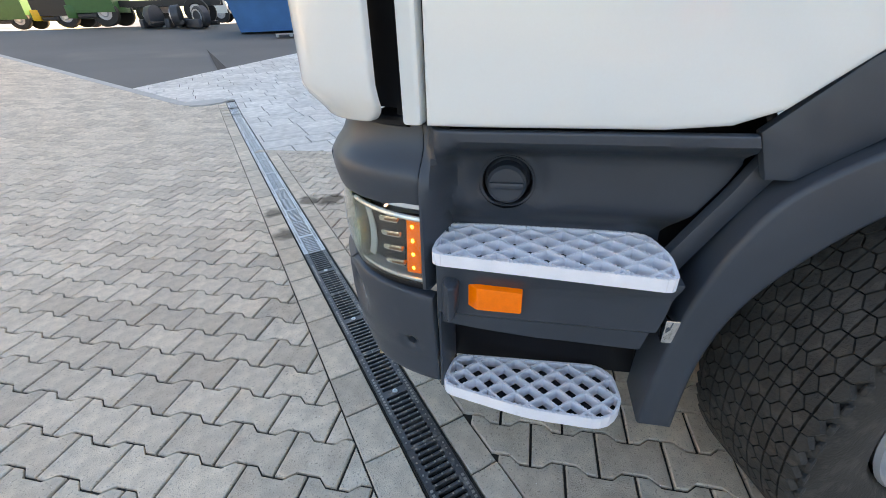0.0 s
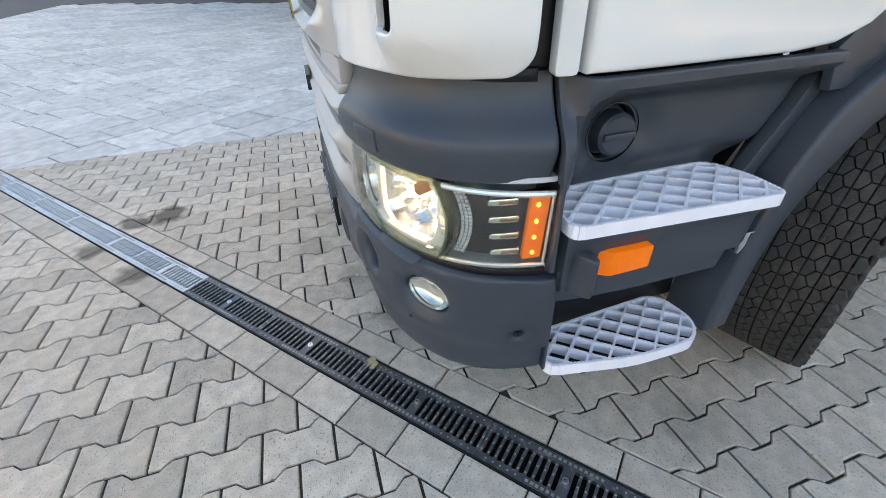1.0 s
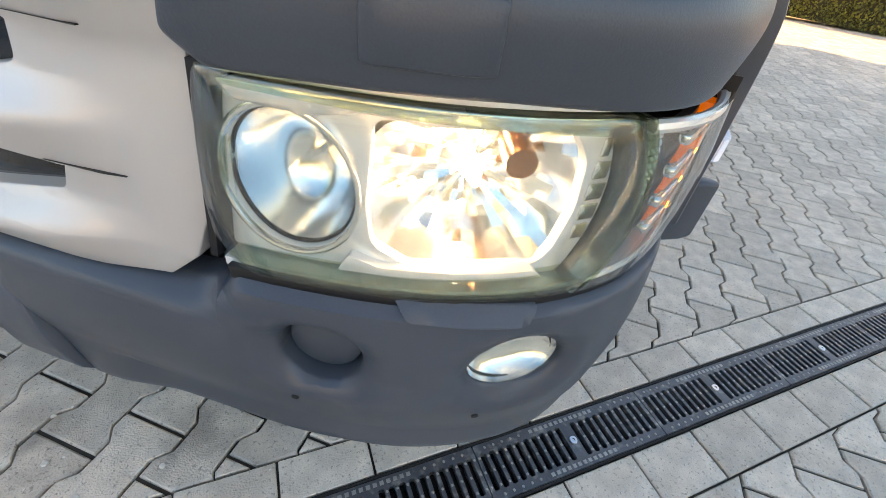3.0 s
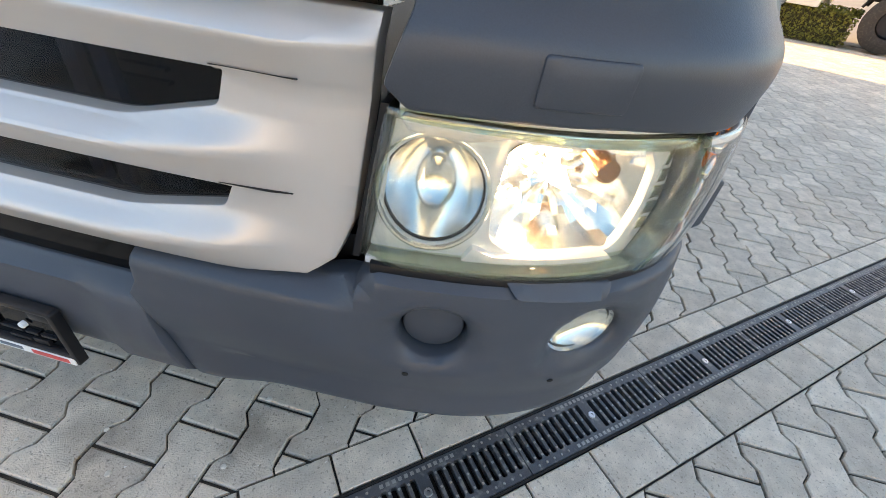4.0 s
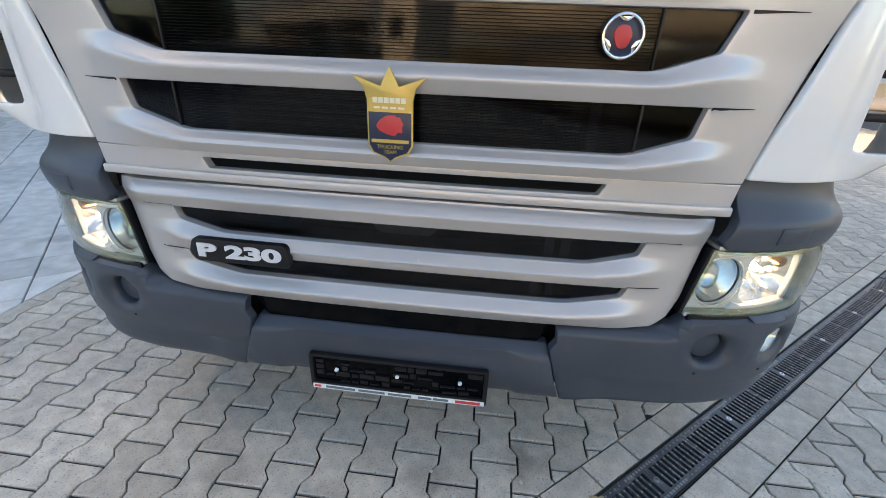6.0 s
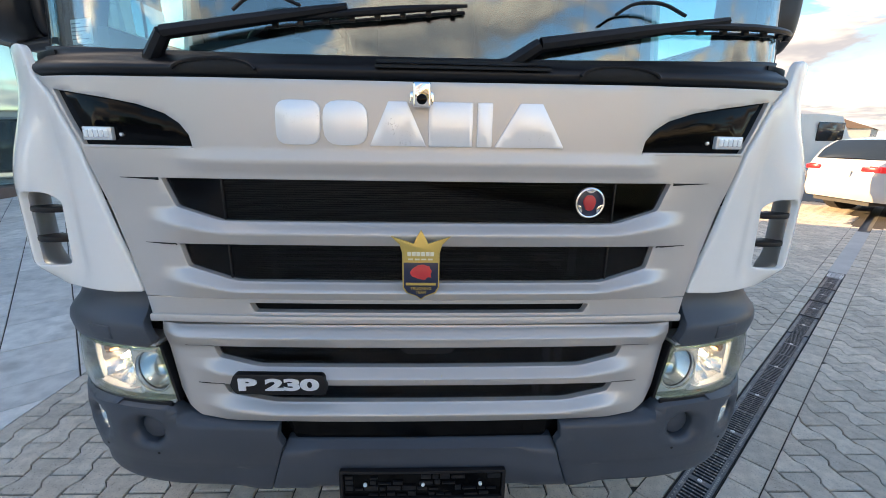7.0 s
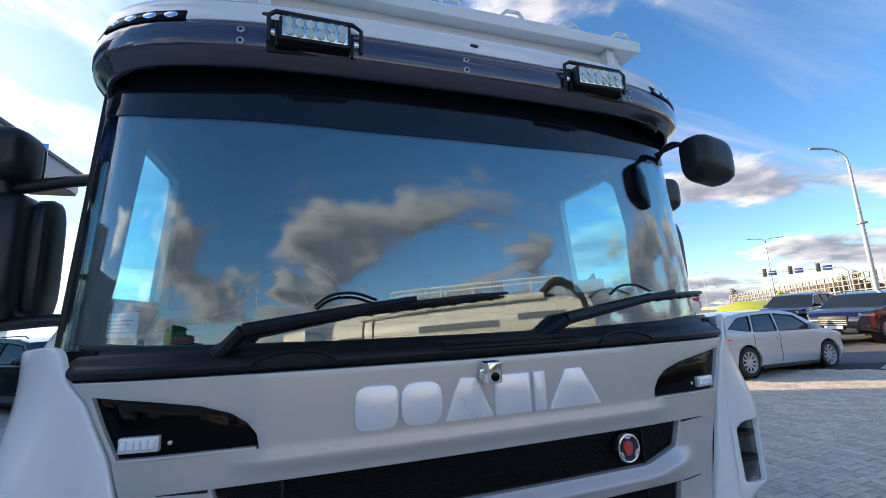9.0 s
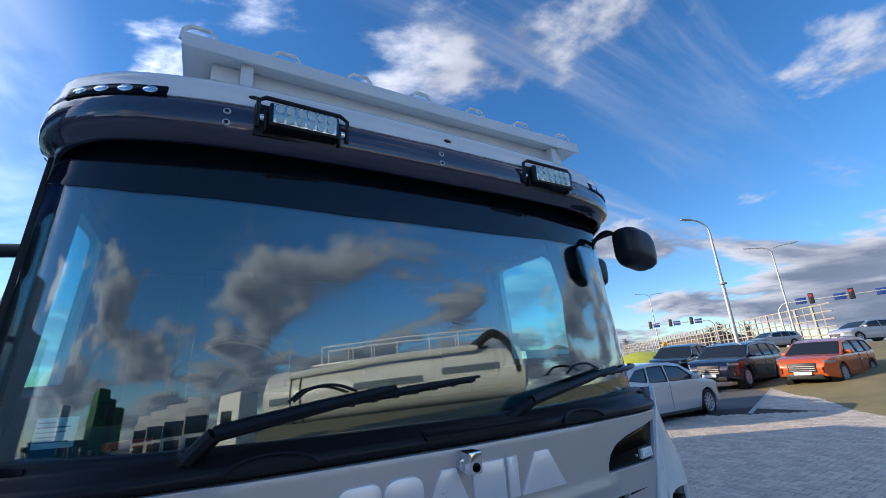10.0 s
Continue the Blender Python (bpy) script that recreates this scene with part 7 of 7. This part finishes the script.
for y_ in (-.5, .5):
    part("hand_rail", tube([(-3.0, y_, 4.15), (4.6, y_, 4.15)], .03, 6), "label_white", tank)
    for x in np.arange(-3, 4.7, 1.2):
        part("rail_post", tube([(x, y_, 3.5), (x, y_, 4.15)], .025, 6), "label_white", tank)
part("suction_pipe", tube([(-4.5, .8, 3.3), (0, .85, 3.45), (3.6, .8, 3.5)], .12, 8), "truck_white", tank)
part("hose", tube([(3.4, .7, 3.5), (4.4, .9, 3.9), (5.4, .9, 3.4), (5.7, .8, 2.6)], .16, 8, 6), "car_trim", tank)
part("side_box", box(-3.0, .6, .6, 3.2, 1.2, 1.4, .05), "hub", tank)
for x0, x1, z in ((-5.6, -4.5, 2.55), (-1.5, 1.5, 2.7), (2.2, 4.6, 2.85)):
    part("print_bar", box(x0, .84, z - .12, x1, .895, z + .10), "ink", tank)
for x in (1.6, 2.9, 4.2):
    for sg in (-1, 1):
        part("wheel", moved(lathe([(0, .16), (.5, .16), (.52, .1), (.52, -.16), (0, -.16)], 28, "y"), Matrix.Translation((x, sg * 1.0, .52))), "tyre_far", tank)
part("chassis", box(-5.4, -.5, .9, 5.2, .5, 1.2), "car_trim", tank)
lorry(pose(-3.6, -17.0, 0, 0, 0, 207), "truck_white", "car_trim", "white lorry cab pulling the tanker", 5)
for k, (x, y) in enumerate(((-8.2, -24.5), (-11.8, -28), (-15.6, -31.8), (-19.6, -35.8))):
    lorry(pose(x, y, .3, 0, 0, 75), "truck_white", "car_trim", "white lorry in the row opposite", 7)
    b_ = thing("box_body", "white box body of a lorry opposite", "lorry body", pose(x, y, .3, 0, 0, 75), group="lorries opposite")
    part("body", box(-7.5, -1.25, 1.1, -1.9, 1.25, 3.7, .03), "truck_white", b_)


# ---- ground ----
def ground_sheet():
    bm = bmesh.new()
    radii = [0, 1.5, 3] + [3.5 + .5 * k for k in range(34)] + [22, 24, 26, 28, 31, 36, 48, 70, 110, 200, 500, 1500, 4000]
    n_, rings = 120, []
    for r in radii:
        if r == 0:
            rings.append([bm.verts.new((0, 0, -.04))]); continue
        ring = []
        for k in range(n_):
            a = 2 * math.pi * k / n_
            x, y = r * math.cos(a), r * math.sin(a)
            ring.append(bm.verts.new((x, y, rise(x, y) - .04)))
        rings.append(ring)
    for k in range(n_):
        bm.faces.new((rings[0][0], rings[1][k], rings[1][(k + 1) % n_]))
    for a, b in zip(rings[1:], rings[2:]):
        for k in range(n_):
            bm.faces.new((a[k], b[k], b[(k + 1) % n_], a[(k + 1) % n_]))
    return bm


structure(part("ground", ground_sheet(), "asphalt"), "worn grey asphalt yard", "ground")


def bed(points, z, step=.6):
    """A sheet that follows the lie of the yard inside an outline."""
    bm = bmesh.new()
    f = bm.faces.new([bm.verts.new((x, y, 0)) for x, y in points])
    for axis in (0, 1):
        vals = [v.co[axis] for v in bm.verts]
        for c in np.arange(min(vals) + step, max(vals), step):
            co = (c, 0, 0) if axis == 0 else (0, c, 0)
            no = (1, 0, 0) if axis == 0 else (0, 1, 0)
            bmesh.ops.bisect_plane(bm, geom=bm.verts[:] + bm.edges[:] + bm.faces[:], plane_co=co, plane_no=no)
    for v in bm.verts:
        v.co.z = rise(v.co.x, v.co.y) + z
    return bm


def clip_line(pts, keep):
    """The part of a polygon where keep(p) > 0, keep being linear."""
    out = []
    for i in range(len(pts)):
        a, b = pts[i - 1], pts[i]
        fa, fb = keep(a), keep(b)
        if (fa > 0) != (fb > 0):
            t = fa / (fa - fb)
            out.append((a[0] + (b[0] - a[0]) * t, a[1] + (b[1] - a[1]) * t))
        if fb > 0:
            out.append(b)
    return out


def piece(points, h, chamfer=.0036, lift=None):
    """Vertices and faces of one stone: a top with a chamfer and its sides. lift: height of the bed at a point."""
    cx, cy = sum(p[0] for p in points) / len(points), sum(p[1] for p in points) / len(points)
    n_ = len(points)
    z = lift or (lambda x, y: 0.0)
    v = []
    for x, y in points:
        dx, dy = cx - x, cy - y
        k = chamfer / max(.02, math.hypot(dx, dy)) * 1.3
        v.append((x + dx * k, y + dy * k, z(x, y) + h))
    v += [(x, y, z(x, y) + h - chamfer) for x, y in points]
    v += [(x, y, z(x, y) - .03) for x, y in points]
    f = [tuple(range(n_))]
    for r in (0, 1):
        f += [(r * n_ + i, r * n_ + (i + 1) % n_, (r + 1) * n_ + (i + 1) % n_, (r + 1) * n_ + i)[::-1] for i in range(n_)]
    return v, f


def joined(name, pieces, mat_, parent, label):
    verts, faces = [], []
    for v, f in pieces:
        o = len(verts)
        verts += v
        faces += [tuple(o + i for i in q) for q in f]
    me = bpy.data.meshes.new(name)
    me.from_pydata(verts, [], faces)
    me.materials.append(M[mat_])
    ob = new(name, me)
    ob.parent = parent
    return tagged(ob, label, kind="stuff")


def single(name, v, f, mat_, parent, at=None):
    me = bpy.data.meshes.new(name)
    me.from_pydata(v, [], f)
    me.materials.append(M[mat_])
    ob = new(name, me)
    ob.parent = parent
    if at is not None:
        ob.matrix_world = at
    return ob


KERB = lambda p: (p[0] + 4.55) * -.911 + (p[1] + 5.42) * .412      # which side of the flush kerb a point lies on

PARK = lambda p: 5.2 + (p[0] - 12) * .3294 - p[1]                     # which side of the kerb by the parked cars

# grey interlocking pavers, laid square to the truck
yard = [(WHITE_X, -1.55), (WHITE_X, 9), (.2, 9), (.2, 13), (5.0, 13), from_uv(12.6, 1.2), (13.2, 5.62), (20.5, 8.0), (25.0, 5.0), (25.0, -6), (13.2, -16), (-14, -16), (-14, -12.4)]
banks = [clip_line(yard, lambda p: drain_uv(*p)[1] - .07), clip_line(clip_line(yard, lambda p: -.07 - drain_uv(*p)[1]), lambda p: -(p[0] + 4.64) * -.911 - (p[1] + 5.42) * .412)]
pavement = structure(part("pavement", merge(*[bed(q, -.012) for q in banks]), "sand"), "grey interlocking concrete pavers with sandy joints", "pavement")
FIELDS = ((1, .1393, .2118, .050, .0163), (-1, .1437, .2181, .771, -1.019))     # side of the drain, pitches, first stone
HW, WA, HL = .0815, .0555, .1000
SHAPE = [(-HW, -HL), (HW, -HL), (HW, -.066), (WA, -.036), (WA, .036), (HW, .066), (HW, HL), (-HW, HL), (-HW, .066), (-WA, .036), (-WA, -.036), (-HW, -.066)]
SHAPES_ = {k: [(x * .964 * px / .1395, y * .976 * py / .2035) for x, y in SHAPE] for k, px, py, x0, y0 in FIELDS}
near, far = [], []
rnd = random.Random(11)
for side_, PX, PY, PX0, PY0 in FIELDS:
    for i in range(-104, 178):
        for j in range(-80, 66):
            x, y = PX0 + i * PX, PY0 + (j + .5 * (i % 2)) * PY
            u, v = drain_uv(x, y)
            if v * side_ <= 0:
                continue
            if y > 12.8 or y < -15.5 or x > 24.5 or x < -13.5 or (x > 12.9 and (y < -4 or PARK((x, y)) < -.1 or y > 8 - (x - 20.5) * .65)):
                continue
            if v > 0 and x < WHITE_X - .1:
                continue
            if u > 9.6 and abs(v) < .3:
                continue
            if v < 0 and u < -6.95 and KERB((x, y)) > .06:
                continue
            if u > 12.4 and x < 12.9:
                continue
            if v < 0 and v < -10:
                continue
            if v > 0 and ((y > 7.5 and x < .5) or (y > 1.9 and x < .3 and x > WHITE_X + .6)):
                continue
            lo, hi = .175, -.205      # inner edges of the two border courses
            r_ = math.hypot(x - .9, y - .05)
            cut = None
            if v > 0:
                if v < lo - .15:
                    continue
                if v < lo + .15:
                    cut = (1, lo)
                if x - .09 < WHITE_X:
                    cut = (3, 0)
            else:
                if v > hi + .15:
                    continue
                if v > hi - .15:
                    cut = (2, hi)
                elif u < -6.95 and KERB((x, y)) > -.24:
                    cut = (4, 0)
            if x > 12.9 and PARK((x, y)) < .17:
                cut = (5, 0)
            (far if cut else near).append((r_, x, y, cut, side_))
near.sort()
rest = near[300:]
dz_ = lambda: rnd.uniform(-.0025, .0015)
paver_me = {}
for side_, shape_ in SHAPES_.items():
    v0, f0 = piece(shape_, 0.0)
    paver_me[side_] = bpy.data.meshes.new("paver")
    paver_me[side_].from_pydata(v0, [], f0)
    paver_me[side_].materials.append(M["paver"])
for r_, x, y, c_, side_ in near[:300]:
    ob = new("paver", paver_me[side_])
    ob.parent = pavement
    ob.matrix_world = pose(x, y, rise(x, y) + dz_(), rnd.uniform(-.3, .3), rnd.uniform(-.3, .3), rnd.uniform(-.5, .5))
many = []
for r_, x, y, c_, side_ in rest + far:
    dz1 = dz_()
    pts = [(x + a, y + b) for a, b in SHAPES_[side_]]
    if c_:
        if c_[0] == 1:
            pts = clip_line(pts, lambda p: drain_uv(*p)[1] - .178)
        elif c_[0] == 4:
            pts = clip_line(pts, lambda p: -.085 - KERB(p))
        elif c_[0] == 5:
            pts = clip_line(pts, lambda p: PARK(p) - .05)
        elif c_[0] == 2:
            pts = clip_line(pts, lambda p: -.208 - drain_uv(*p)[1])
        else:
            pts = clip_line(pts, lambda p: p[0] - WHITE_X)
        if len(pts) < 3:
            continue
        area = abs(sum(pts[k - 1][0] * pts[k][1] - pts[k][0] * pts[k - 1][1] for k in range(len(pts)))) / 2
        if area < .0004:
            continue
    many.append(piece(pts, dz1, .0036, rise))
joined("pavers_beyond", many, "paver", pavement, "grey interlocking pavers farther off")

# border courses beside the drain
for v0_, v1_ in ((.076, .174), (-.204, -.076)):
    u = -7.0
    while u < 9.4:
        ln = .203
        if not (v0_ > 0 and from_uv(u, v0_)[0] < WHITE_X - .05):
            c = [(-ln / 2 + .002, -(v1_ - v0_) / 2 + .0015), (ln / 2 - .002, -(v1_ - v0_) / 2 + .0015), (ln / 2 - .002, (v1_ - v0_) / 2 - .0015), (-ln / 2 + .002, (v1_ - v0_) / 2 - .0015)]
            x, y = from_uv(u + ln / 2, (v0_ + v1_) / 2)
            key = "border_%d" % (v0_ > 0)
            if key not in bpy.data.meshes:
                vv, ff = piece(c, 0.0)
                me = bpy.data.meshes.new(key)
                me.from_pydata(vv, [], ff); me.materials.append(M["border"])
            ob = new("border_stone", bpy.data.meshes[key])
            ob.parent = pavement
            ob.matrix_world = pose(x, y, rise(x, y) + dz_(), rnd.uniform(-.4, .4), rnd.uniform(-.4, .4), 39.85 + rnd.uniform(-.3, .3))
        u += ln + .002

# pale slabs towards the showroom, laid in courses across the drain
slabs = structure(part("slab_pavement", bed([(WHITE_X, -1.55), from_uv(-6.95, .07), (-4.55, -5.42), (-5.72, -7.25), (-16, -6.3), (-16, 30), (WHITE_X, 30)], -.012), "sand"), "pale grey stone slabs with open joints", "pavement")
pieces_ = []
u = -16.0
rs = random.Random(4)
while u < 16:
    wdt = rs.choice((.30, .36, .42))
    v = .078 + rs.uniform(-.3, 0) if u > -7.0 else -2.4 + rs.uniform(-.3, 0)
    while v < 26:
        ln = rs.choice((.30, .42, .54, .62))
        c = [from_uv(u + .005, v + .005), from_uv(u + wdt - .005, v + .005), from_uv(u + wdt - .005, v + ln - .005), from_uv(u + .005, v + ln - .005)]
        mx, my = sum(p[0] for p in c) / 4, sum(p[1] for p in c) / 4
        v += ln
        if max(p[0] for p in c) < -15.5 or mx > WHITE_X + .4 or my > 29 or my < -8 or (mx < -10.2 and my > 1):
            continue
        c = clip_line(c, lambda p: p[1] + 7.2 + .0916 * (p[0] + 5.75))
        c = clip_line(c, lambda p: KERB(p) - .08) if c and u < -6.6 else c
        if c and u > -7.0 and v - ln < .078:
            c = clip_line(c, lambda p: drain_uv(*p)[1] - .08)
        c = clip_line(c, lambda p: WHITE_X - .004 - p[0]) if c else c
        if len(c) >= 3:
            a_ = sum(c[k - 1][0] * c[k][1] - c[k][0] * c[k - 1][1] for k in range(len(c)))
            if abs(a_) > .01:
                pieces_.append((math.hypot(mx + 1.5, my), c if a_ > 0 else c[::-1]))
    u += wdt
pieces_.sort(key=lambda q: q[0])
for r_, c in pieces_[:300]:
    single("slab", *piece(c, rs.uniform(-.002, .002), .003, rise), "slab", slabs)
joined("slabs_beyond", [piece(c, rs.uniform(-.002, .002), .003, rise) for r_, c in pieces_[300:]], "slab", slabs, "pale stone slabs farther off")

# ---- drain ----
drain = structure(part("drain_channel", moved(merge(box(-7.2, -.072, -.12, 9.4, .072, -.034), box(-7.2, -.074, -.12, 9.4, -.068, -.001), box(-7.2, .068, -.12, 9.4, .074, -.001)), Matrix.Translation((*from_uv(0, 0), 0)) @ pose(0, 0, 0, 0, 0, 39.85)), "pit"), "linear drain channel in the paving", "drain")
flat = lambda s, d_, z: Vector((s, z, d_))
slot_x = [sg * (.0165 + k * .0238 + .007) for k in range(10) for sg in (-1, 1)]
slots = [rounded(rect(x - .0072, -.043, x + .0072, .043), .004, 2) for x in sorted(slot_x)]
gr = merge(plate(rounded(rect(-.255, -.0665, .255, .0665), .002, 1), slots, 0.0, 0.02, 0.001, 0, 0, None, flat, 1, 1))
studs = []
for x in slot_x:
    for yy in (-.034, 0, .034):
        studs.append(moved(lathe([(0, .0020), (.0026, .0018), (.0036, 0)], 6), Matrix.Translation((x + math.copysign(.0119, x), yy, 0))))
for yy in (-.055, .055):
    for k in range(5):
        for sg in (-1, 1):
            studs.append(moved(lathe([(0, .0018), (.0028, .0016), (.0038, 0)], 6), Matrix.Translation((sg * (.13 + k * .024), yy, 0))))
    for k in range(13):
        studs.append(moved(box(0, -.0045, 0, .009, .0045, .0014), Matrix.Translation((-.10 + k * .0155, yy, 0))))
grate_bm = gr
grate_me = bpy.data.meshes.new("drain_grate")
bmesh.ops.recalc_face_normals(grate_bm, faces=grate_bm.faces[:])
grate_bm.to_mesh(grate_me); grate_bm.free()
grate_me.materials.append(M["cast"])
stud_bm = merge(*studs)
bmesh.ops.recalc_face_normals(stud_bm, faces=stud_bm.faces[:])
stud_me = bpy.data.meshes.new("grip_studs")
stud_bm.to_mesh(stud_me); stud_bm.free()
stud_me.materials.append(M["stud"])
galv_me = grate_me.copy(); galv_me.materials.clear(); galv_me.materials.append(M["galv"])
bolt_bm = merge(lathe([(.0040, .004), (.0095, .004), (.0105, .001), (.0105, 0)], 16), lathe([(0, .0012), (.0035, .0012)], 12))
bolt_me = bpy.data.meshes.new("bolt"); bolt_bm.to_mesh(bolt_me); bolt_bm.free(); bolt_me.materials.append(M["bolt"])
k = -13
while -.0 + k * .512 < 8.7:
    u = k * .512 + .256
    x, y = from_uv(u, 0)
    g_ = new("drain_grate", grate_me if -1 <= k < 11 else galv_me)
    g_.parent = drain
    g_.matrix_world = pose(x, y, rise(x, y) - .003, 0, 0, 39.85)
    tagged(g_, "black slotted drain grate" if -1 <= k < 11 else "pale galvanised drain grate")
    st_ = new("grip_studs", stud_me)
    st_.parent = g_
    st_.matrix_world = g_.matrix_world.copy()
    tagged(st_, "worn raised studs and markings", kind="stuff")
    b_ = new("grate_bolt", bolt_me)
    b_.parent = g_
    b_.matrix_world = pose(x, y, rise(x, y) - .002, 0, 0, 0)
    k += 1

# pale kerb line across the far asphalt and a round cover at the drain's end
def strip(name, a, b, wdt, mat_, label):
    a, b = Vector(a), Vector(b)
    d_ = (b - a).normalized(); n_ = Vector((-d_.y, d_.x)) * wdt / 2
    secs_ = []
    for t in np.linspace(0, 1, 24):
        p = a.lerp(b, t)
        z = rise(p.x, p.y)
        secs_.append([(p.x - n_.x, p.y - n_.y, z - .05), (p.x - n_.x, p.y - n_.y, z + .004), (p.x + n_.x, p.y + n_.y, z + .004), (p.x + n_.x, p.y + n_.y, z - .05)])
    return structure(part(name, loft(secs_), mat_), label, "kerb")


strip("trim", (-4.45, -5.25), (-10.2, -18.0), .16, "concrete", "pale flush kerb line")
strip("trim", (12.0, 5.2), (20.5, 8.0), .10, "concrete", "pale flush kerb line beside the parked cars")
strip("trim", from_uv(5.86, 0), from_uv(8.9, 0), .16, "concrete", "pale concrete drain cover strip")
cov = structure(part("manhole_cover", moved(lathe([(0, .006), (.30, .006), (.33, .0), (.36, .004), (.38, 0), (.38, -.03)], 40), Matrix.Translation((-4.72, -5.05, rise(-4.72, -5.05)))), "concrete"), "round pale cover at the drain's end", "cover")


# ---- loose bits: pale chips on the pavers, a clump of sand on the drain's edge ----
def pebble(name, label, x, y, r, seed, mat_, flat_=.45):
    rnd_ = random.Random(seed)
    bm = bmesh.new()
    bmesh.ops.create_icosphere(bm, subdivisions=2, radius=r)
    for v in bm.verts:
        v.co *= rnd_.uniform(.72, 1.2)
        v.co.z *= flat_
    ob = part(name, bm, mat_)
    ob.matrix_world = pose(x, y, rise(x, y) + r * flat_ * .55, 0, 0, seed * 47)
    return tagged(ob, label, "debris", group="loose bits on the paving")


M["chip"] = material("pale_chip", (0.66, 0.62, 0.55), 0.8, 0, 0.15, 60, 300)
M["dry_sand"] = material("dry_sand", (0.50, 0.38, 0.22), 0.95, 0, 0.3, 80, 400, 0.8)
for k, (x, y, r) in enumerate(((.112, .052, .006), (.197, -.029, .008), (.316, -.057, .010), (.42, .054, .007), (.422, .237, .008), (-.05, -.022, .005), (-.822, .295, .007), (.331, -.091, .007))):
    pebble("stone_chip", "small pale stone chip on the pavers", x, y, r, k + 1, "chip")
for k, (x, y, r) in enumerate(((.660, .022, .017), (.680, .030, .014), (.690, .018, .010), (.648, .034, .009), (.672, .008, .008))):
    pebble("sand_clump", "clump of dry yellowish sand on the drain edge", x, y, r, k + 31, "dry_sand", .35)
